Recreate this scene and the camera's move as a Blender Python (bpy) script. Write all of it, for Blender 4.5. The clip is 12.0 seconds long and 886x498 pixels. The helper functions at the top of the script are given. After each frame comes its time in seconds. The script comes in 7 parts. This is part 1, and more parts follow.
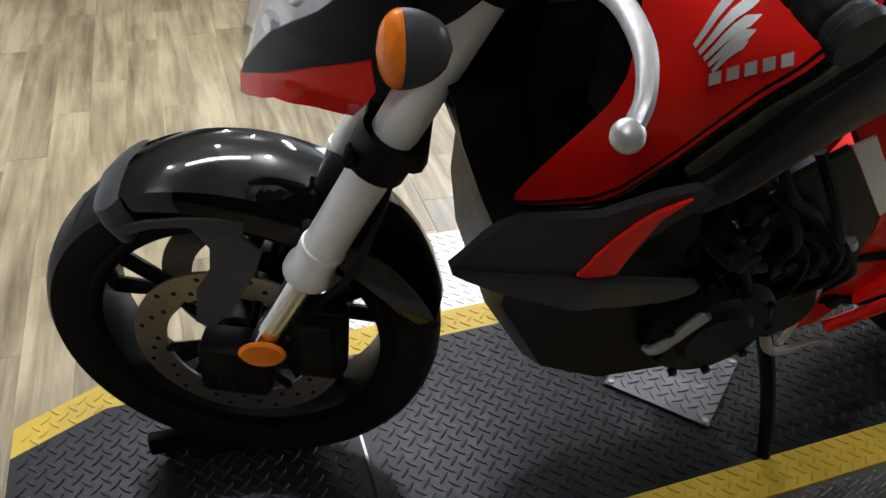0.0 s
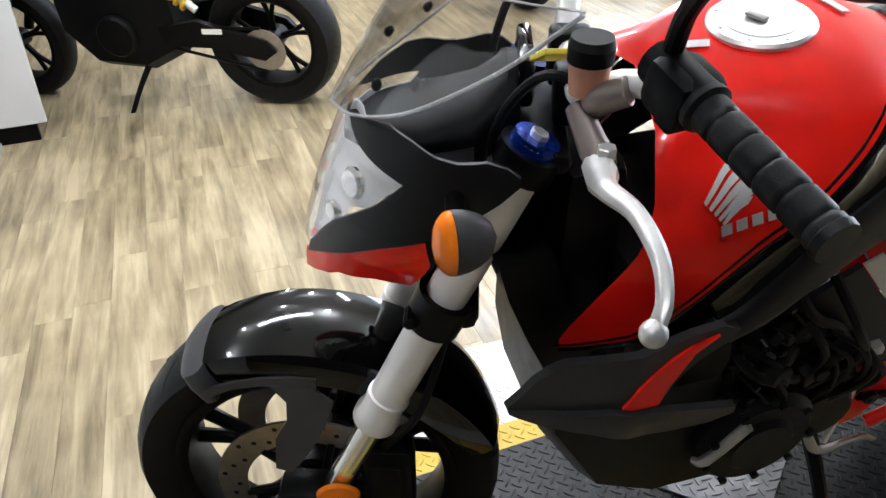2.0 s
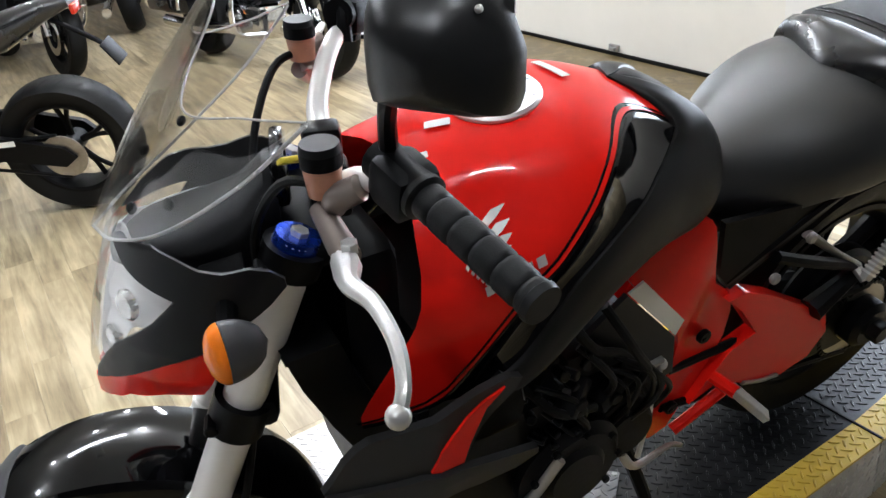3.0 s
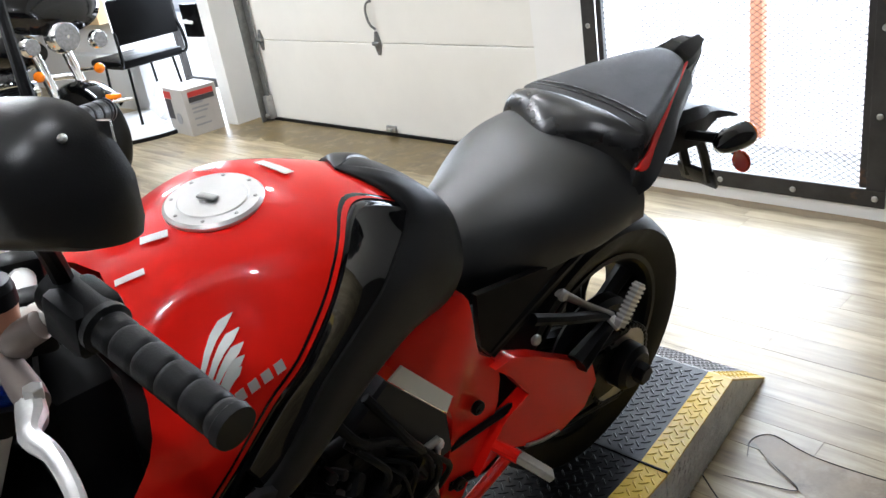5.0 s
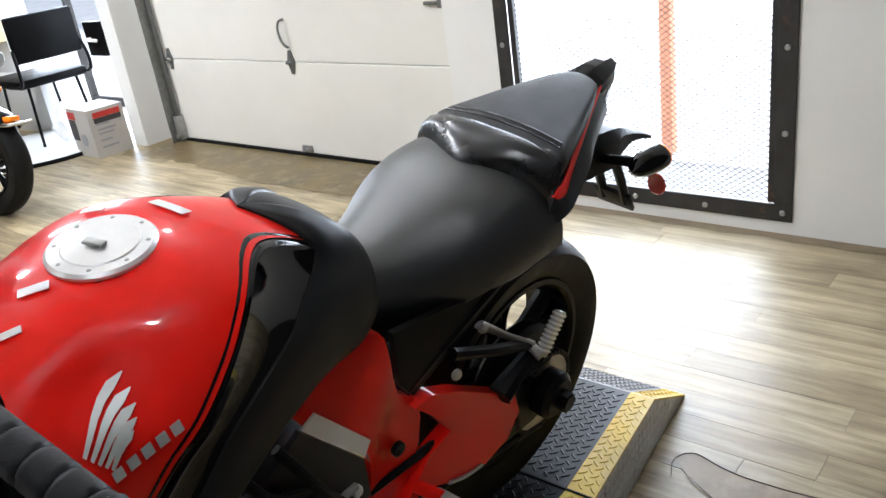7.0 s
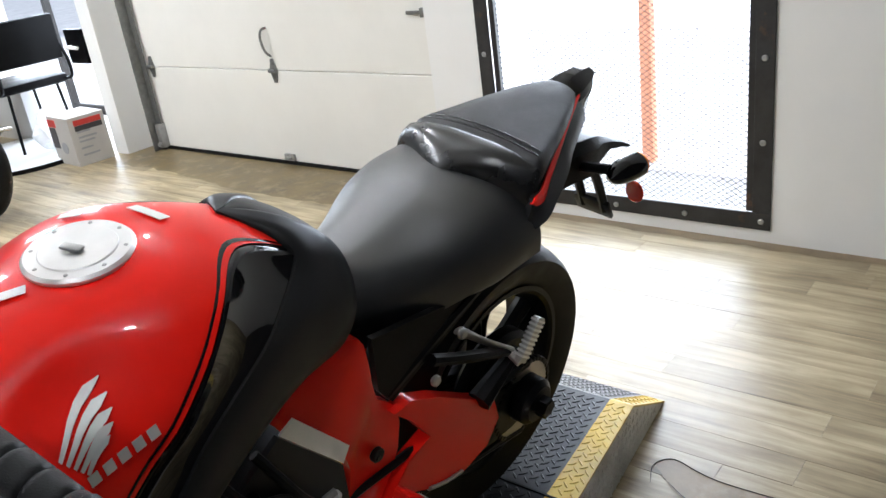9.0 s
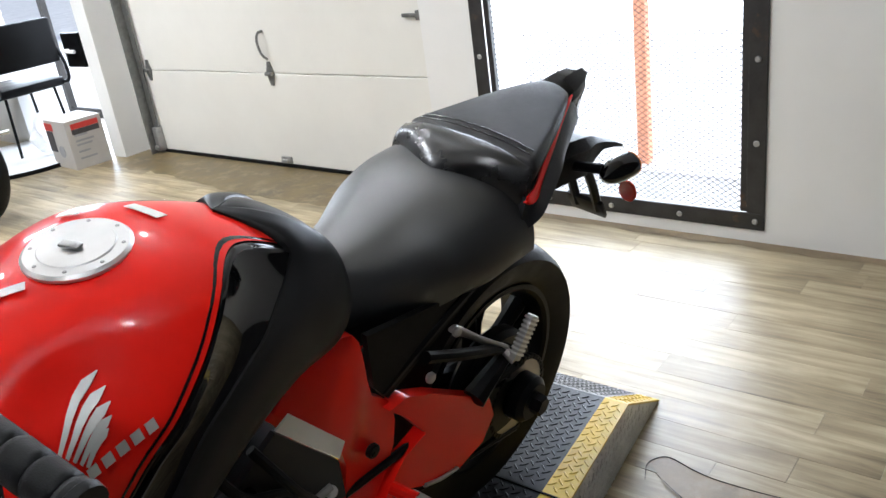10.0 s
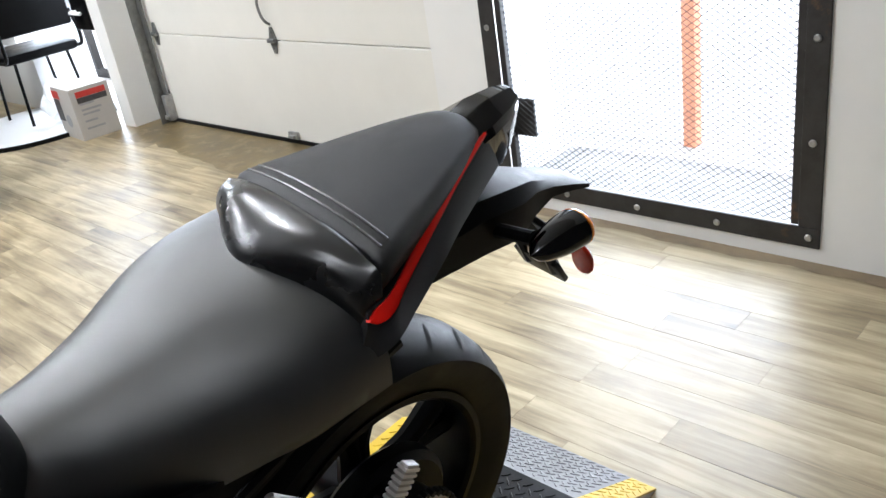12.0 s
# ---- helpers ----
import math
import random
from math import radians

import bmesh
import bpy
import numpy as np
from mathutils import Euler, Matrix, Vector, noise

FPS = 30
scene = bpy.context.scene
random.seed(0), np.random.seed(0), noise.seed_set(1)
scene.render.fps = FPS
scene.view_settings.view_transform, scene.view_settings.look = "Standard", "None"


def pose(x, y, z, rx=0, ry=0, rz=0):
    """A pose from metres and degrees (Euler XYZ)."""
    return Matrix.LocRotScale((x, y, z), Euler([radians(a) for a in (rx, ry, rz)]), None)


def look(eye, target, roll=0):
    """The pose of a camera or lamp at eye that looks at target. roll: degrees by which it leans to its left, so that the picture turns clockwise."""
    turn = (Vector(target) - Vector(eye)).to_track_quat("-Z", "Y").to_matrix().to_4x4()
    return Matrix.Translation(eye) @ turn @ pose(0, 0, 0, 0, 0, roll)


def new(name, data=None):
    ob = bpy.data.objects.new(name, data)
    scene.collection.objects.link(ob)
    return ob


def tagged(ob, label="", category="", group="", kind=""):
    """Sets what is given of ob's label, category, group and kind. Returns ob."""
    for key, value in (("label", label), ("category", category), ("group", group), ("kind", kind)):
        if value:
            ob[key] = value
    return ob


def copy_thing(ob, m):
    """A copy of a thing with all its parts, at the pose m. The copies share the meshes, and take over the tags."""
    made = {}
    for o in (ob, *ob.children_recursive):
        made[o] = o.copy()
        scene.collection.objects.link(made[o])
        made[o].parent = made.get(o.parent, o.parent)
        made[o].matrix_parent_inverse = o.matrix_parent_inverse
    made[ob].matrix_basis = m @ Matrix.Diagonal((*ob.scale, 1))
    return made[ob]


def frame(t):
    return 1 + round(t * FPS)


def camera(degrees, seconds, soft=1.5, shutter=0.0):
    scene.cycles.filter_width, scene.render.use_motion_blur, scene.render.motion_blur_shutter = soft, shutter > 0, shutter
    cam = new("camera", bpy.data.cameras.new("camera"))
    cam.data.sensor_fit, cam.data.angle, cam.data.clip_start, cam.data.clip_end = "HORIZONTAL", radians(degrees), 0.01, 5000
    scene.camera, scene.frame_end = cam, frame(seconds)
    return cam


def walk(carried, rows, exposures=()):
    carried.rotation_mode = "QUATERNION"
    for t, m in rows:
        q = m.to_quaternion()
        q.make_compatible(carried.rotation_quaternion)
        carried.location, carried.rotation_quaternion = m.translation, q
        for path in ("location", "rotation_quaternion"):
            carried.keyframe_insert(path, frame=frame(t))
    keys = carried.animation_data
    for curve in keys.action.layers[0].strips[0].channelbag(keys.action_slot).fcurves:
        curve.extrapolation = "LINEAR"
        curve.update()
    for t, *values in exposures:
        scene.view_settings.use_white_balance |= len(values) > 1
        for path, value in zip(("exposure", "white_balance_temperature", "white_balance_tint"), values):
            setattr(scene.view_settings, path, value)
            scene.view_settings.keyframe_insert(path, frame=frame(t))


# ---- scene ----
cam = camera(56.0, 12.0)
PATH = [
    (0, (0.263, 0.268, 1.348), (-1.263, 0.79, 0.165), 2.7),
    (0.5, (0.258, 0.209, 1.349), (-1.312, 0.588, 0.169), 3.4),
    (1, (0.265, 0.183, 1.375), (-1.362, 0.439, 0.24), 2.2),
    (1.5, (0.282, 0.205, 1.43), (-1.376, 0.518, 0.355), -0.9),
    (2, (0.305, 0.236, 1.479), (-1.354, 0.71, 0.468), -3.7),
    (2.5, (0.332, 0.272, 1.513), (-1.321, 0.888, 0.57), -6.8),
    (3, (0.363, 0.315, 1.523), (-1.208, 1.141, 0.601), -7.6),
    (3.5, (0.396, 0.347, 1.534), (-1.12, 1.341, 0.691), -9.0),
    (3.7, (0.409, 0.357, 1.538), (-1.082, 1.406, 0.716), -8.8),
    (5.3, (0.403, 0.428, 1.515), (-0.928, 1.682, 0.705), -9.6),
    (5.5, (0.402, 0.436, 1.518), (-0.914, 1.704, 0.705), -9.8),
    (6, (0.393, 0.453, 1.518), (-0.878, 1.751, 0.683), -9.5),
    (6.5, (0.381, 0.463, 1.522), (-0.86, 1.803, 0.707), -8.3),
    (7, (0.371, 0.472, 1.522), (-0.85, 1.839, 0.722), -8.3),
    (7.5, (0.37, 0.472, 1.521), (-0.836, 1.854, 0.723), -7.9),
    (9.5, (0.393, 0.464, 1.52), (-0.799, 1.866, 0.738), -7.8),
    (10, (0.4, 0.457, 1.519), (-0.79, 1.862, 0.74), -7.9),
    (10.5, (0.394, 0.455, 1.519), (-0.794, 1.855, 0.723), -9.6),
    (11, (0.433, 0.57, 1.5), (-0.859, 1.873, 0.704), -9.5),
    (11.5, (0.432, 0.775, 1.506), (-0.902, 2.023, 0.692), -6.5),
    (12, (0.289, 1.125, 1.473), (-1.016, 2.369, 0.608), -9.3),
]
walk(cam, [(t, look(eye, target, roll)) for t, eye, target, roll in PATH],
     [(0, -0.35, 5750, 10), (1, -0.15, 5750, 10), (2, 0.1, 5750, 10), (2.5, 0.1, 5750, 10), (3.5, 0.1, 5750, 10), (5.5, -0.05, 5750, 10), (12, -0.1, 5750, 10)])

# ---- light ----
world = bpy.data.worlds.new("sky")
scene.world = world
world.use_nodes = True
wn = world.node_tree.nodes
sky = wn.new("ShaderNodeTexSky")
sky.sky_type = "NISHITA"
sky.sun_disc = False
sky.sun_elevation, sky.sun_rotation = radians(49), radians(90)
world.node_tree.links.new(sky.outputs[0], wn["Background"].inputs[0])
wn["Background"].inputs[1].default_value = 0.12


def lamp(name, kind, m, power, color=(1, 1, 1), size=0.1, size_y=None):
    data = bpy.data.lights.new(name, kind)
    data.energy, data.color = power, color
    if kind == "AREA":
        data.shape = "RECTANGLE"
        data.size, data.size_y = size, size_y or size
    elif kind == "SUN":
        data.angle = radians(size)
    else:
        data.shadow_soft_size = size
    ob = new(name, data)
    ob.matrix_world = m
    return ob


lamp("sun", "SUN", look((14, 6.5, 16), (0, 6, 0)), 4.0, (1.0, 0.96, 0.9), 0.5)
lamp("gate_daylight", "AREA", look((-1.33, 4.12, 1.2), (-1.33, 0, 0.5)), 75, (0.93, 0.97, 1.0), 1.2, 1.9)
lamp("doorway_daylight", "AREA", look((-6.5, 4.75, 1.6), (-2.0, 1.0, 1.0)), 210, (0.93, 0.97, 1.0), 2.2, 2.7)
# Unseen bulbs; the last two are added to fill the bike's near side.
BULBS_AND_FILL = [(-2.2, -1.5, 14), (-2.9, -0.9, 12), (-3.6, 0.2, 14), (-2.6, 1.1, 62), (-5.5, 1.2, 25), (-8.5, 0.6, 40), (-1.9, 2.3, 40), (0.5, -0.5, 28), (0.3, 0.7, 18)]
for bx, by, watts in BULBS_AND_FILL:
    lamp("bulb_light", "POINT", pose(bx, by, 2.8), watts, (1.0, 0.97, 0.93), 0.05)
lamp("tube_light", "AREA", pose(-2.6, 0.1, 2.9, 0, 0, 80), 50, (1.0, 0.98, 0.95), 1.3, 0.12)
# Unseen tube, placed so that its sheen falls on the seat top.
lamp("tube_light", "AREA", pose(-5.2, 2.2, 2.9, 0, 0, 0), 88, (1.0, 0.97, 0.92), 1.3, 0.12)

# ---- materials ----
MATS = {}


def mat(name, color, rough=0.5, metal=0.0, coat=0.0, vary=0.15, scale=8.0, bump=0.0, bump_scale=200.0,
        trans=0.0, ior=1.45, wear=None, emit=0.0, per_object=0.0, spec=0.5, sheen=0.0):
    """Principled surface with two scales of variation, optional wear colour and fine relief."""
    if name in MATS:
        return MATS[name]
    m = bpy.data.materials.new(name)
    m.use_nodes = True
    t = m.node_tree
    n, l = t.nodes, t.links
    b = n["Principled BSDF"]
    b.inputs["Roughness"].default_value = rough
    b.inputs["Metallic"].default_value = metal
    b.inputs["Coat Weight"].default_value = coat
    b.inputs["Coat Roughness"].default_value = 0.04
    b.inputs["Transmission Weight"].default_value = trans
    b.inputs["IOR"].default_value = ior
    b.inputs["Specular IOR Level"].default_value = spec
    b.inputs["Sheen Weight"].default_value = sheen
    b.inputs["Sheen Roughness"].default_value = 0.45
    co = n.new("ShaderNodeTexCoord")
    col = (*color, 1)
    if vary or wear or per_object:
        n1 = n.new("ShaderNodeTexNoise")
        n1.inputs["Scale"].default_value = scale
        n1.inputs["Detail"].default_value = 6
        n1.inputs["Roughness"].default_value = 0.65
        l.new(co.outputs["Object"], n1.inputs["Vector"])
        ramp = n.new("ShaderNodeMapRange")
        ramp.inputs[1].default_value, ramp.inputs[2].default_value = 0.3, 0.7
        ramp.inputs[3].default_value, ramp.inputs[4].default_value = 1 - vary, 1 + vary
        l.new(n1.outputs[0], ramp.inputs[0])
        mul = n.new("ShaderNodeMix")
        mul.data_type, mul.blend_type = "RGBA", "MULTIPLY"
        mul.inputs[0].default_value = 1.0
        mul.inputs[6].default_value = col
        l.new(ramp.outputs[0], mul.inputs[7])
        out = mul.outputs[2]
        if per_object:
            info = n.new("ShaderNodeObjectInfo")
            r2 = n.new("ShaderNodeMapRange")
            r2.inputs[3].default_value, r2.inputs[4].default_value = 1 - per_object, 1 + per_object
            l.new(info.outputs["Random"], r2.inputs[0])
            m2 = n.new("ShaderNodeMix")
            m2.data_type, m2.blend_type = "RGBA", "MULTIPLY"
            m2.inputs[0].default_value = 1.0
            l.new(out, m2.inputs[6])
            l.new(r2.outputs[0], m2.inputs[7])
            out = m2.outputs[2]
        if wear:
            n2 = n.new("ShaderNodeTexNoise")
            n2.inputs["Scale"].default_value = wear[1]
            n2.inputs["Detail"].default_value = 9
            n2.inputs["Roughness"].default_value = 0.7
            l.new(co.outputs["Object"], n2.inputs["Vector"])
            r3 = n.new("ShaderNodeMapRange")
            r3.inputs[1].default_value, r3.inputs[2].default_value = wear[2], wear[2] + 0.12
            l.new(n2.outputs[0], r3.inputs[0])
            m3 = n.new("ShaderNodeMix")
            m3.data_type = "RGBA"
            l.new(r3.outputs[0], m3.inputs[0])
            l.new(out, m3.inputs[6])
            m3.inputs[7].default_value = (*wear[0], 1)
            out = m3.outputs[2]
        l.new(out, b.inputs["Base Color"])
        rr = n.new("ShaderNodeMapRange")
        rr.inputs[1].default_value, rr.inputs[2].default_value = 0.3, 0.7
        rr.inputs[3].default_value, rr.inputs[4].default_value = rough * 0.85, min(1, rough * 1.2)
        l.new(n1.outputs[0], rr.inputs[0])
        l.new(rr.outputs[0], b.inputs["Roughness"])
    else:
        b.inputs["Base Color"].default_value = col
    if bump:
        n3 = n.new("ShaderNodeTexNoise")
        n3.inputs["Scale"].default_value = bump_scale
        n3.inputs["Detail"].default_value = 4
        l.new(co.outputs["Object"], n3.inputs["Vector"])
        bp = n.new("ShaderNodeBump")
        bp.inputs["Strength"].default_value = bump
        bp.inputs["Distance"].default_value = 0.002
        l.new(n3.outputs[0], bp.inputs["Height"])
        l.new(bp.outputs[0], b.inputs["Normal"])
    if emit:
        b.inputs["Emission Color"].default_value = (*color, 1)
        b.inputs["Emission Strength"].default_value = emit
    MATS[name] = m
    return m


RED = mat("red_paint", (0.86, 0.011, 0.004), 0.34, 0.0, 0.45, 0.04, 5, spec=0.08)
GLOSS = mat("gloss_black", (0.002, 0.002, 0.0023), 0.08, 0.0, 0.5, 0.1, 6, spec=0.2)
PLASTIC = mat("matte_black_plastic", (0.003, 0.003, 0.0033), 0.42, 0, 0, 0.15, 9, 0.12, 900, spec=0.1)
SATIN = mat("satin_graphite", (0.008, 0.008, 0.0085), 0.4, 0.0, 0.0, 0.1, 9, 0.05, 700, spec=0.22)
SHROUD = mat("shroud_plastic", (0.018, 0.018, 0.019), 0.42, 0, 0, 0.15, 9, 0.12, 900, spec=0.3)
RUBBER = mat("tyre_rubber", (0.004, 0.004, 0.004), 0.5, 0, 0, 0.25, 14, 0.2, 500, spec=0.22)
GRIP = mat("grip_rubber", (0.0045, 0.0045, 0.0048), 0.45, 0, 0, 0.2, 14, 0.2, 700, spec=0.25)
VINYL = mat("seat_vinyl", (0.003, 0.003, 0.0033), 0.38, 0, 0, 0.12, 10, 0.2, 1400, ior=1.68, spec=0.85)
VINYL3 = mat("pillion_vinyl", (0.004, 0.004, 0.0044), 0.48, 0, 0, 0.12, 10, 0.3, 1400, spec=0.7)
VINYL2 = mat("smooth_vinyl", (0.004, 0.004, 0.0044), 0.27, 0, 0, 0.05, 4, 0, 1200, ior=1.7)
SILVER = mat("anodised_silver", (0.9, 0.88, 0.85), 0.34, 0.2, 0, 0.05, 8, 0.05, 300)
DULLALLOY = mat("dull_cast_alloy", (0.42, 0.41, 0.39), 0.42, 0.7, 0, 0.2, 20, 0.2, 250)
CHROME = mat("chrome", (0.75, 0.75, 0.74), 0.1, 1.0, 0, 0.05, 8)
ALLOY = mat("cast_alloy", (0.72, 0.71, 0.69), 0.34, 0.6, 0, 0.15, 20, 0.15, 250)
DARKMETAL = mat("dark_engine_metal", (0.004, 0.004, 0.0043), 0.42, 0.0, 0, 0.3, 18, 0.2, 260, wear=((0.02, 0.019, 0.018), 30, 0.68), spec=0.14)
BLACKMETAL = mat("black_powder_coat", (0.003, 0.003, 0.0033), 0.38, 0.0, 0, 0.2, 12, 0.1, 400, spec=0.14)
STEEL = mat("brake_steel", (0.35, 0.33, 0.31), 0.32, 1.0, 0, 0.15, 40, 0.05, 200)
ORANGE = mat("amber_lens", (0.95, 0.23, 0.006), 0.2, 0, 0.4, 0.1, 30, 0.1, 120, spec=0.2)
REDLENS = mat("red_lens", (0.6, 0.03, 0.01), 0.15, 0, 0.8, 0.1, 30, trans=0.2)
def thin_clear(name, tint, rough):
    """A thin clear sheet: light passes straight on, and glances off towards the rim."""
    m = bpy.data.materials.new(name)
    m.use_nodes = True
    n, l = m.node_tree.nodes, m.node_tree.links
    clear, gloss, mix = n.new("ShaderNodeBsdfTransparent"), n.new("ShaderNodeBsdfGlossy"), n.new("ShaderNodeMixShader")
    edge, power, share = n.new("ShaderNodeLayerWeight"), n.new("ShaderNodeMath"), n.new("ShaderNodeMath")
    clear.inputs[0].default_value = (*tint, 1)
    gloss.inputs["Roughness"].default_value = rough
    edge.inputs[0].default_value = 0.5
    power.operation, power.inputs[1].default_value = "POWER", 3.5
    share.operation, share.inputs[1].default_value, share.inputs[2].default_value = "MULTIPLY_ADD", 0.6, 0.08
    l.new(edge.outputs["Facing"], power.inputs[0])
    l.new(power.outputs[0], share.inputs[0])
    l.new(share.outputs[0], mix.inputs[0])
    l.new(clear.outputs[0], mix.inputs[1])
    l.new(gloss.outputs[0], mix.inputs[2])
    l.new(mix.outputs[0], n["Material Output"].inputs[0])
    return m


CLEAR = thin_clear("clear_plastic", (0.97, 0.97, 0.97), 0.03)
TINT = thin_clear("clear_screen", (0.9, 0.9, 0.9), 0.06)
SCREEN_EDGE = mat("screen_edge_highlight", (0.8, 0.8, 0.8), 0.25, 0, 0, 0.1, 20, trans=0.4)
# Dark colour for the unseen walls, to keep the bike's reflections dark.
DARKWALL = mat("unseen_wall_dark", (0.035, 0.034, 0.033), 0.6, 0, 0, 0.05, 2.0, 0.12, 60)
REFLECTOR = mat("headlamp_reflector", (0.97, 0.97, 0.97), 0.3, 0.0, 0, 0.03, 30, 0.3, 40)
BLUE = mat("blue_anodised", (0.006, 0.04, 0.36), 0.25, 0.8, 0.3, 0.1, 20)
FLUID = mat("fluid_reservoir", (0.5, 0.22, 0.13), 0.3, 0, 0.3, 0.15, 30)
LABEL = mat("white_label", (0.88, 0.87, 0.84), 0.35, 0, 0.6, 0.04, 30)
YLABEL = mat("yellow_label", (0.75, 0.62, 0.05), 0.45, 0, 0, 0.15, 60)
EMBLEM = mat("metallic_emblem", (0.7, 0.68, 0.65), 0.36, 0.5, 0.0, 0.06, 30)
PLATE_BLACK = mat("black_tread_plate", (0.009, 0.009, 0.0098), 0.34, 0.0, 0, 0.3, 9, 0.15, 150, wear=((0.05, 0.05, 0.052), 22, 0.68), spec=0.3)
# Worn cover plate, and the ramp tongue with daylight painted into its grey.
PLATE_WORN_LIT = mat("worn_and_lit_tread_plate", (0.16, 0.16, 0.165), 0.36, 0.4, 0, 0.25, 9, 0.15, 150, wear=((0.4, 0.4, 0.4), 24, 0.6))
PLATE_YELLOW = mat("yellow_painted_plate", (0.62, 0.42, 0.03), 0.45, 0.0, 0, 0.15, 7, 0.15, 150, wear=((0.2, 0.17, 0.1), 25, 0.68))
PLATE_BARE = mat("bare_tread_plate", (0.55, 0.54, 0.52), 0.38, 0.6, 0, 0.2, 12, 0.15, 150, wear=((0.15, 0.14, 0.12), 20, 0.62))
WALL = mat("white_wall_paint", (0.78, 0.77, 0.74), 0.6, 0, 0, 0.03, 2.0, 0.12, 60, wear=((0.66, 0.64, 0.59), 3.0, 0.66))
DOORPAINT = mat("cream_door_paint", (0.76, 0.74, 0.68), 0.42, 0, 0, 0.03, 2.5, 0.1, 120, wear=((0.62, 0.58, 0.5), 7, 0.7))
IRON = mat("weathered_gate_iron", (0.04, 0.038, 0.037), 0.5, 0.5, 0, 0.3, 14, 0.3, 180, wear=((0.14, 0.07, 0.035), 5, 0.6))
MESHIRON = mat("mesh_iron", (0.03, 0.03, 0.03), 0.5, 0.5, 0, 0.2, 20)
HINGE = mat("dull_hinge_steel", (0.2, 0.2, 0.19), 0.42, 0.6, 0, 0.25, 25, 0.1, 200)
GALV = mat("galvanised_steel", (0.38, 0.38, 0.37), 0.4, 0.7, 0, 0.2, 25, 0.1, 200)
CABINET = mat("white_laminate", (0.6, 0.6, 0.59), 0.4, 0, 0, 0.03, 3, 0.05, 100)
CARTON = mat("printed_carton", (0.45, 0.43, 0.4), 0.55, 0, 0, 0.05, 10)
CARTONRED = mat("carton_red_print", (0.5, 0.04, 0.03), 0.5, 0, 0, 0.1, 20)
GREYPRINT = mat("grey_print", (0.3, 0.3, 0.31), 0.5, 0, 0, 0.1, 20)
YSPRING = mat("yellow_spring", (0.75, 0.45, 0.02), 0.35, 0, 0.3, 0.1, 20)
RUST = mat("orange_post_paint", (0.72, 0.3, 0.17), 0.55, 0, 0, 0.15, 8, 0.1, 80)
CONCRETE = mat("pale_concrete", (0.6, 0.59, 0.57), 0.8, 0, 0, 0.15, 4, 0.3, 60)
THRESHOLD = mat("grey_threshold_concrete", (0.27, 0.265, 0.255), 0.8, 0, 0, 0.3, 5, 0.3, 60)
STAY = mat("satin_grey_plastic", (0.045, 0.045, 0.048), 0.4, 0, 0, 0.12, 9, 0.1, 700, spec=0.4)
LAMPGLASS = mat("ribbed_lamp_glass", (0.3, 0.31, 0.33), 0.18, 0.5, 0.3, 0.3, 60, 0.3, 90)
CEIL = mat("ceiling_paint", (0.7, 0.69, 0.66), 0.7, 0, 0, 0.04, 2, 0.1, 40)
BAG = mat("clear_plastic_bag", (0.85, 0.87, 0.9), 0.3, 0, 0, 0.08, 10, 0.2, 40)
HOSE = mat("green_hose", (0.3, 0.42, 0.05), 0.4, 0, 0, 0.1, 20)
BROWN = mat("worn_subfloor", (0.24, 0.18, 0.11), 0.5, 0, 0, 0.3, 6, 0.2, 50)


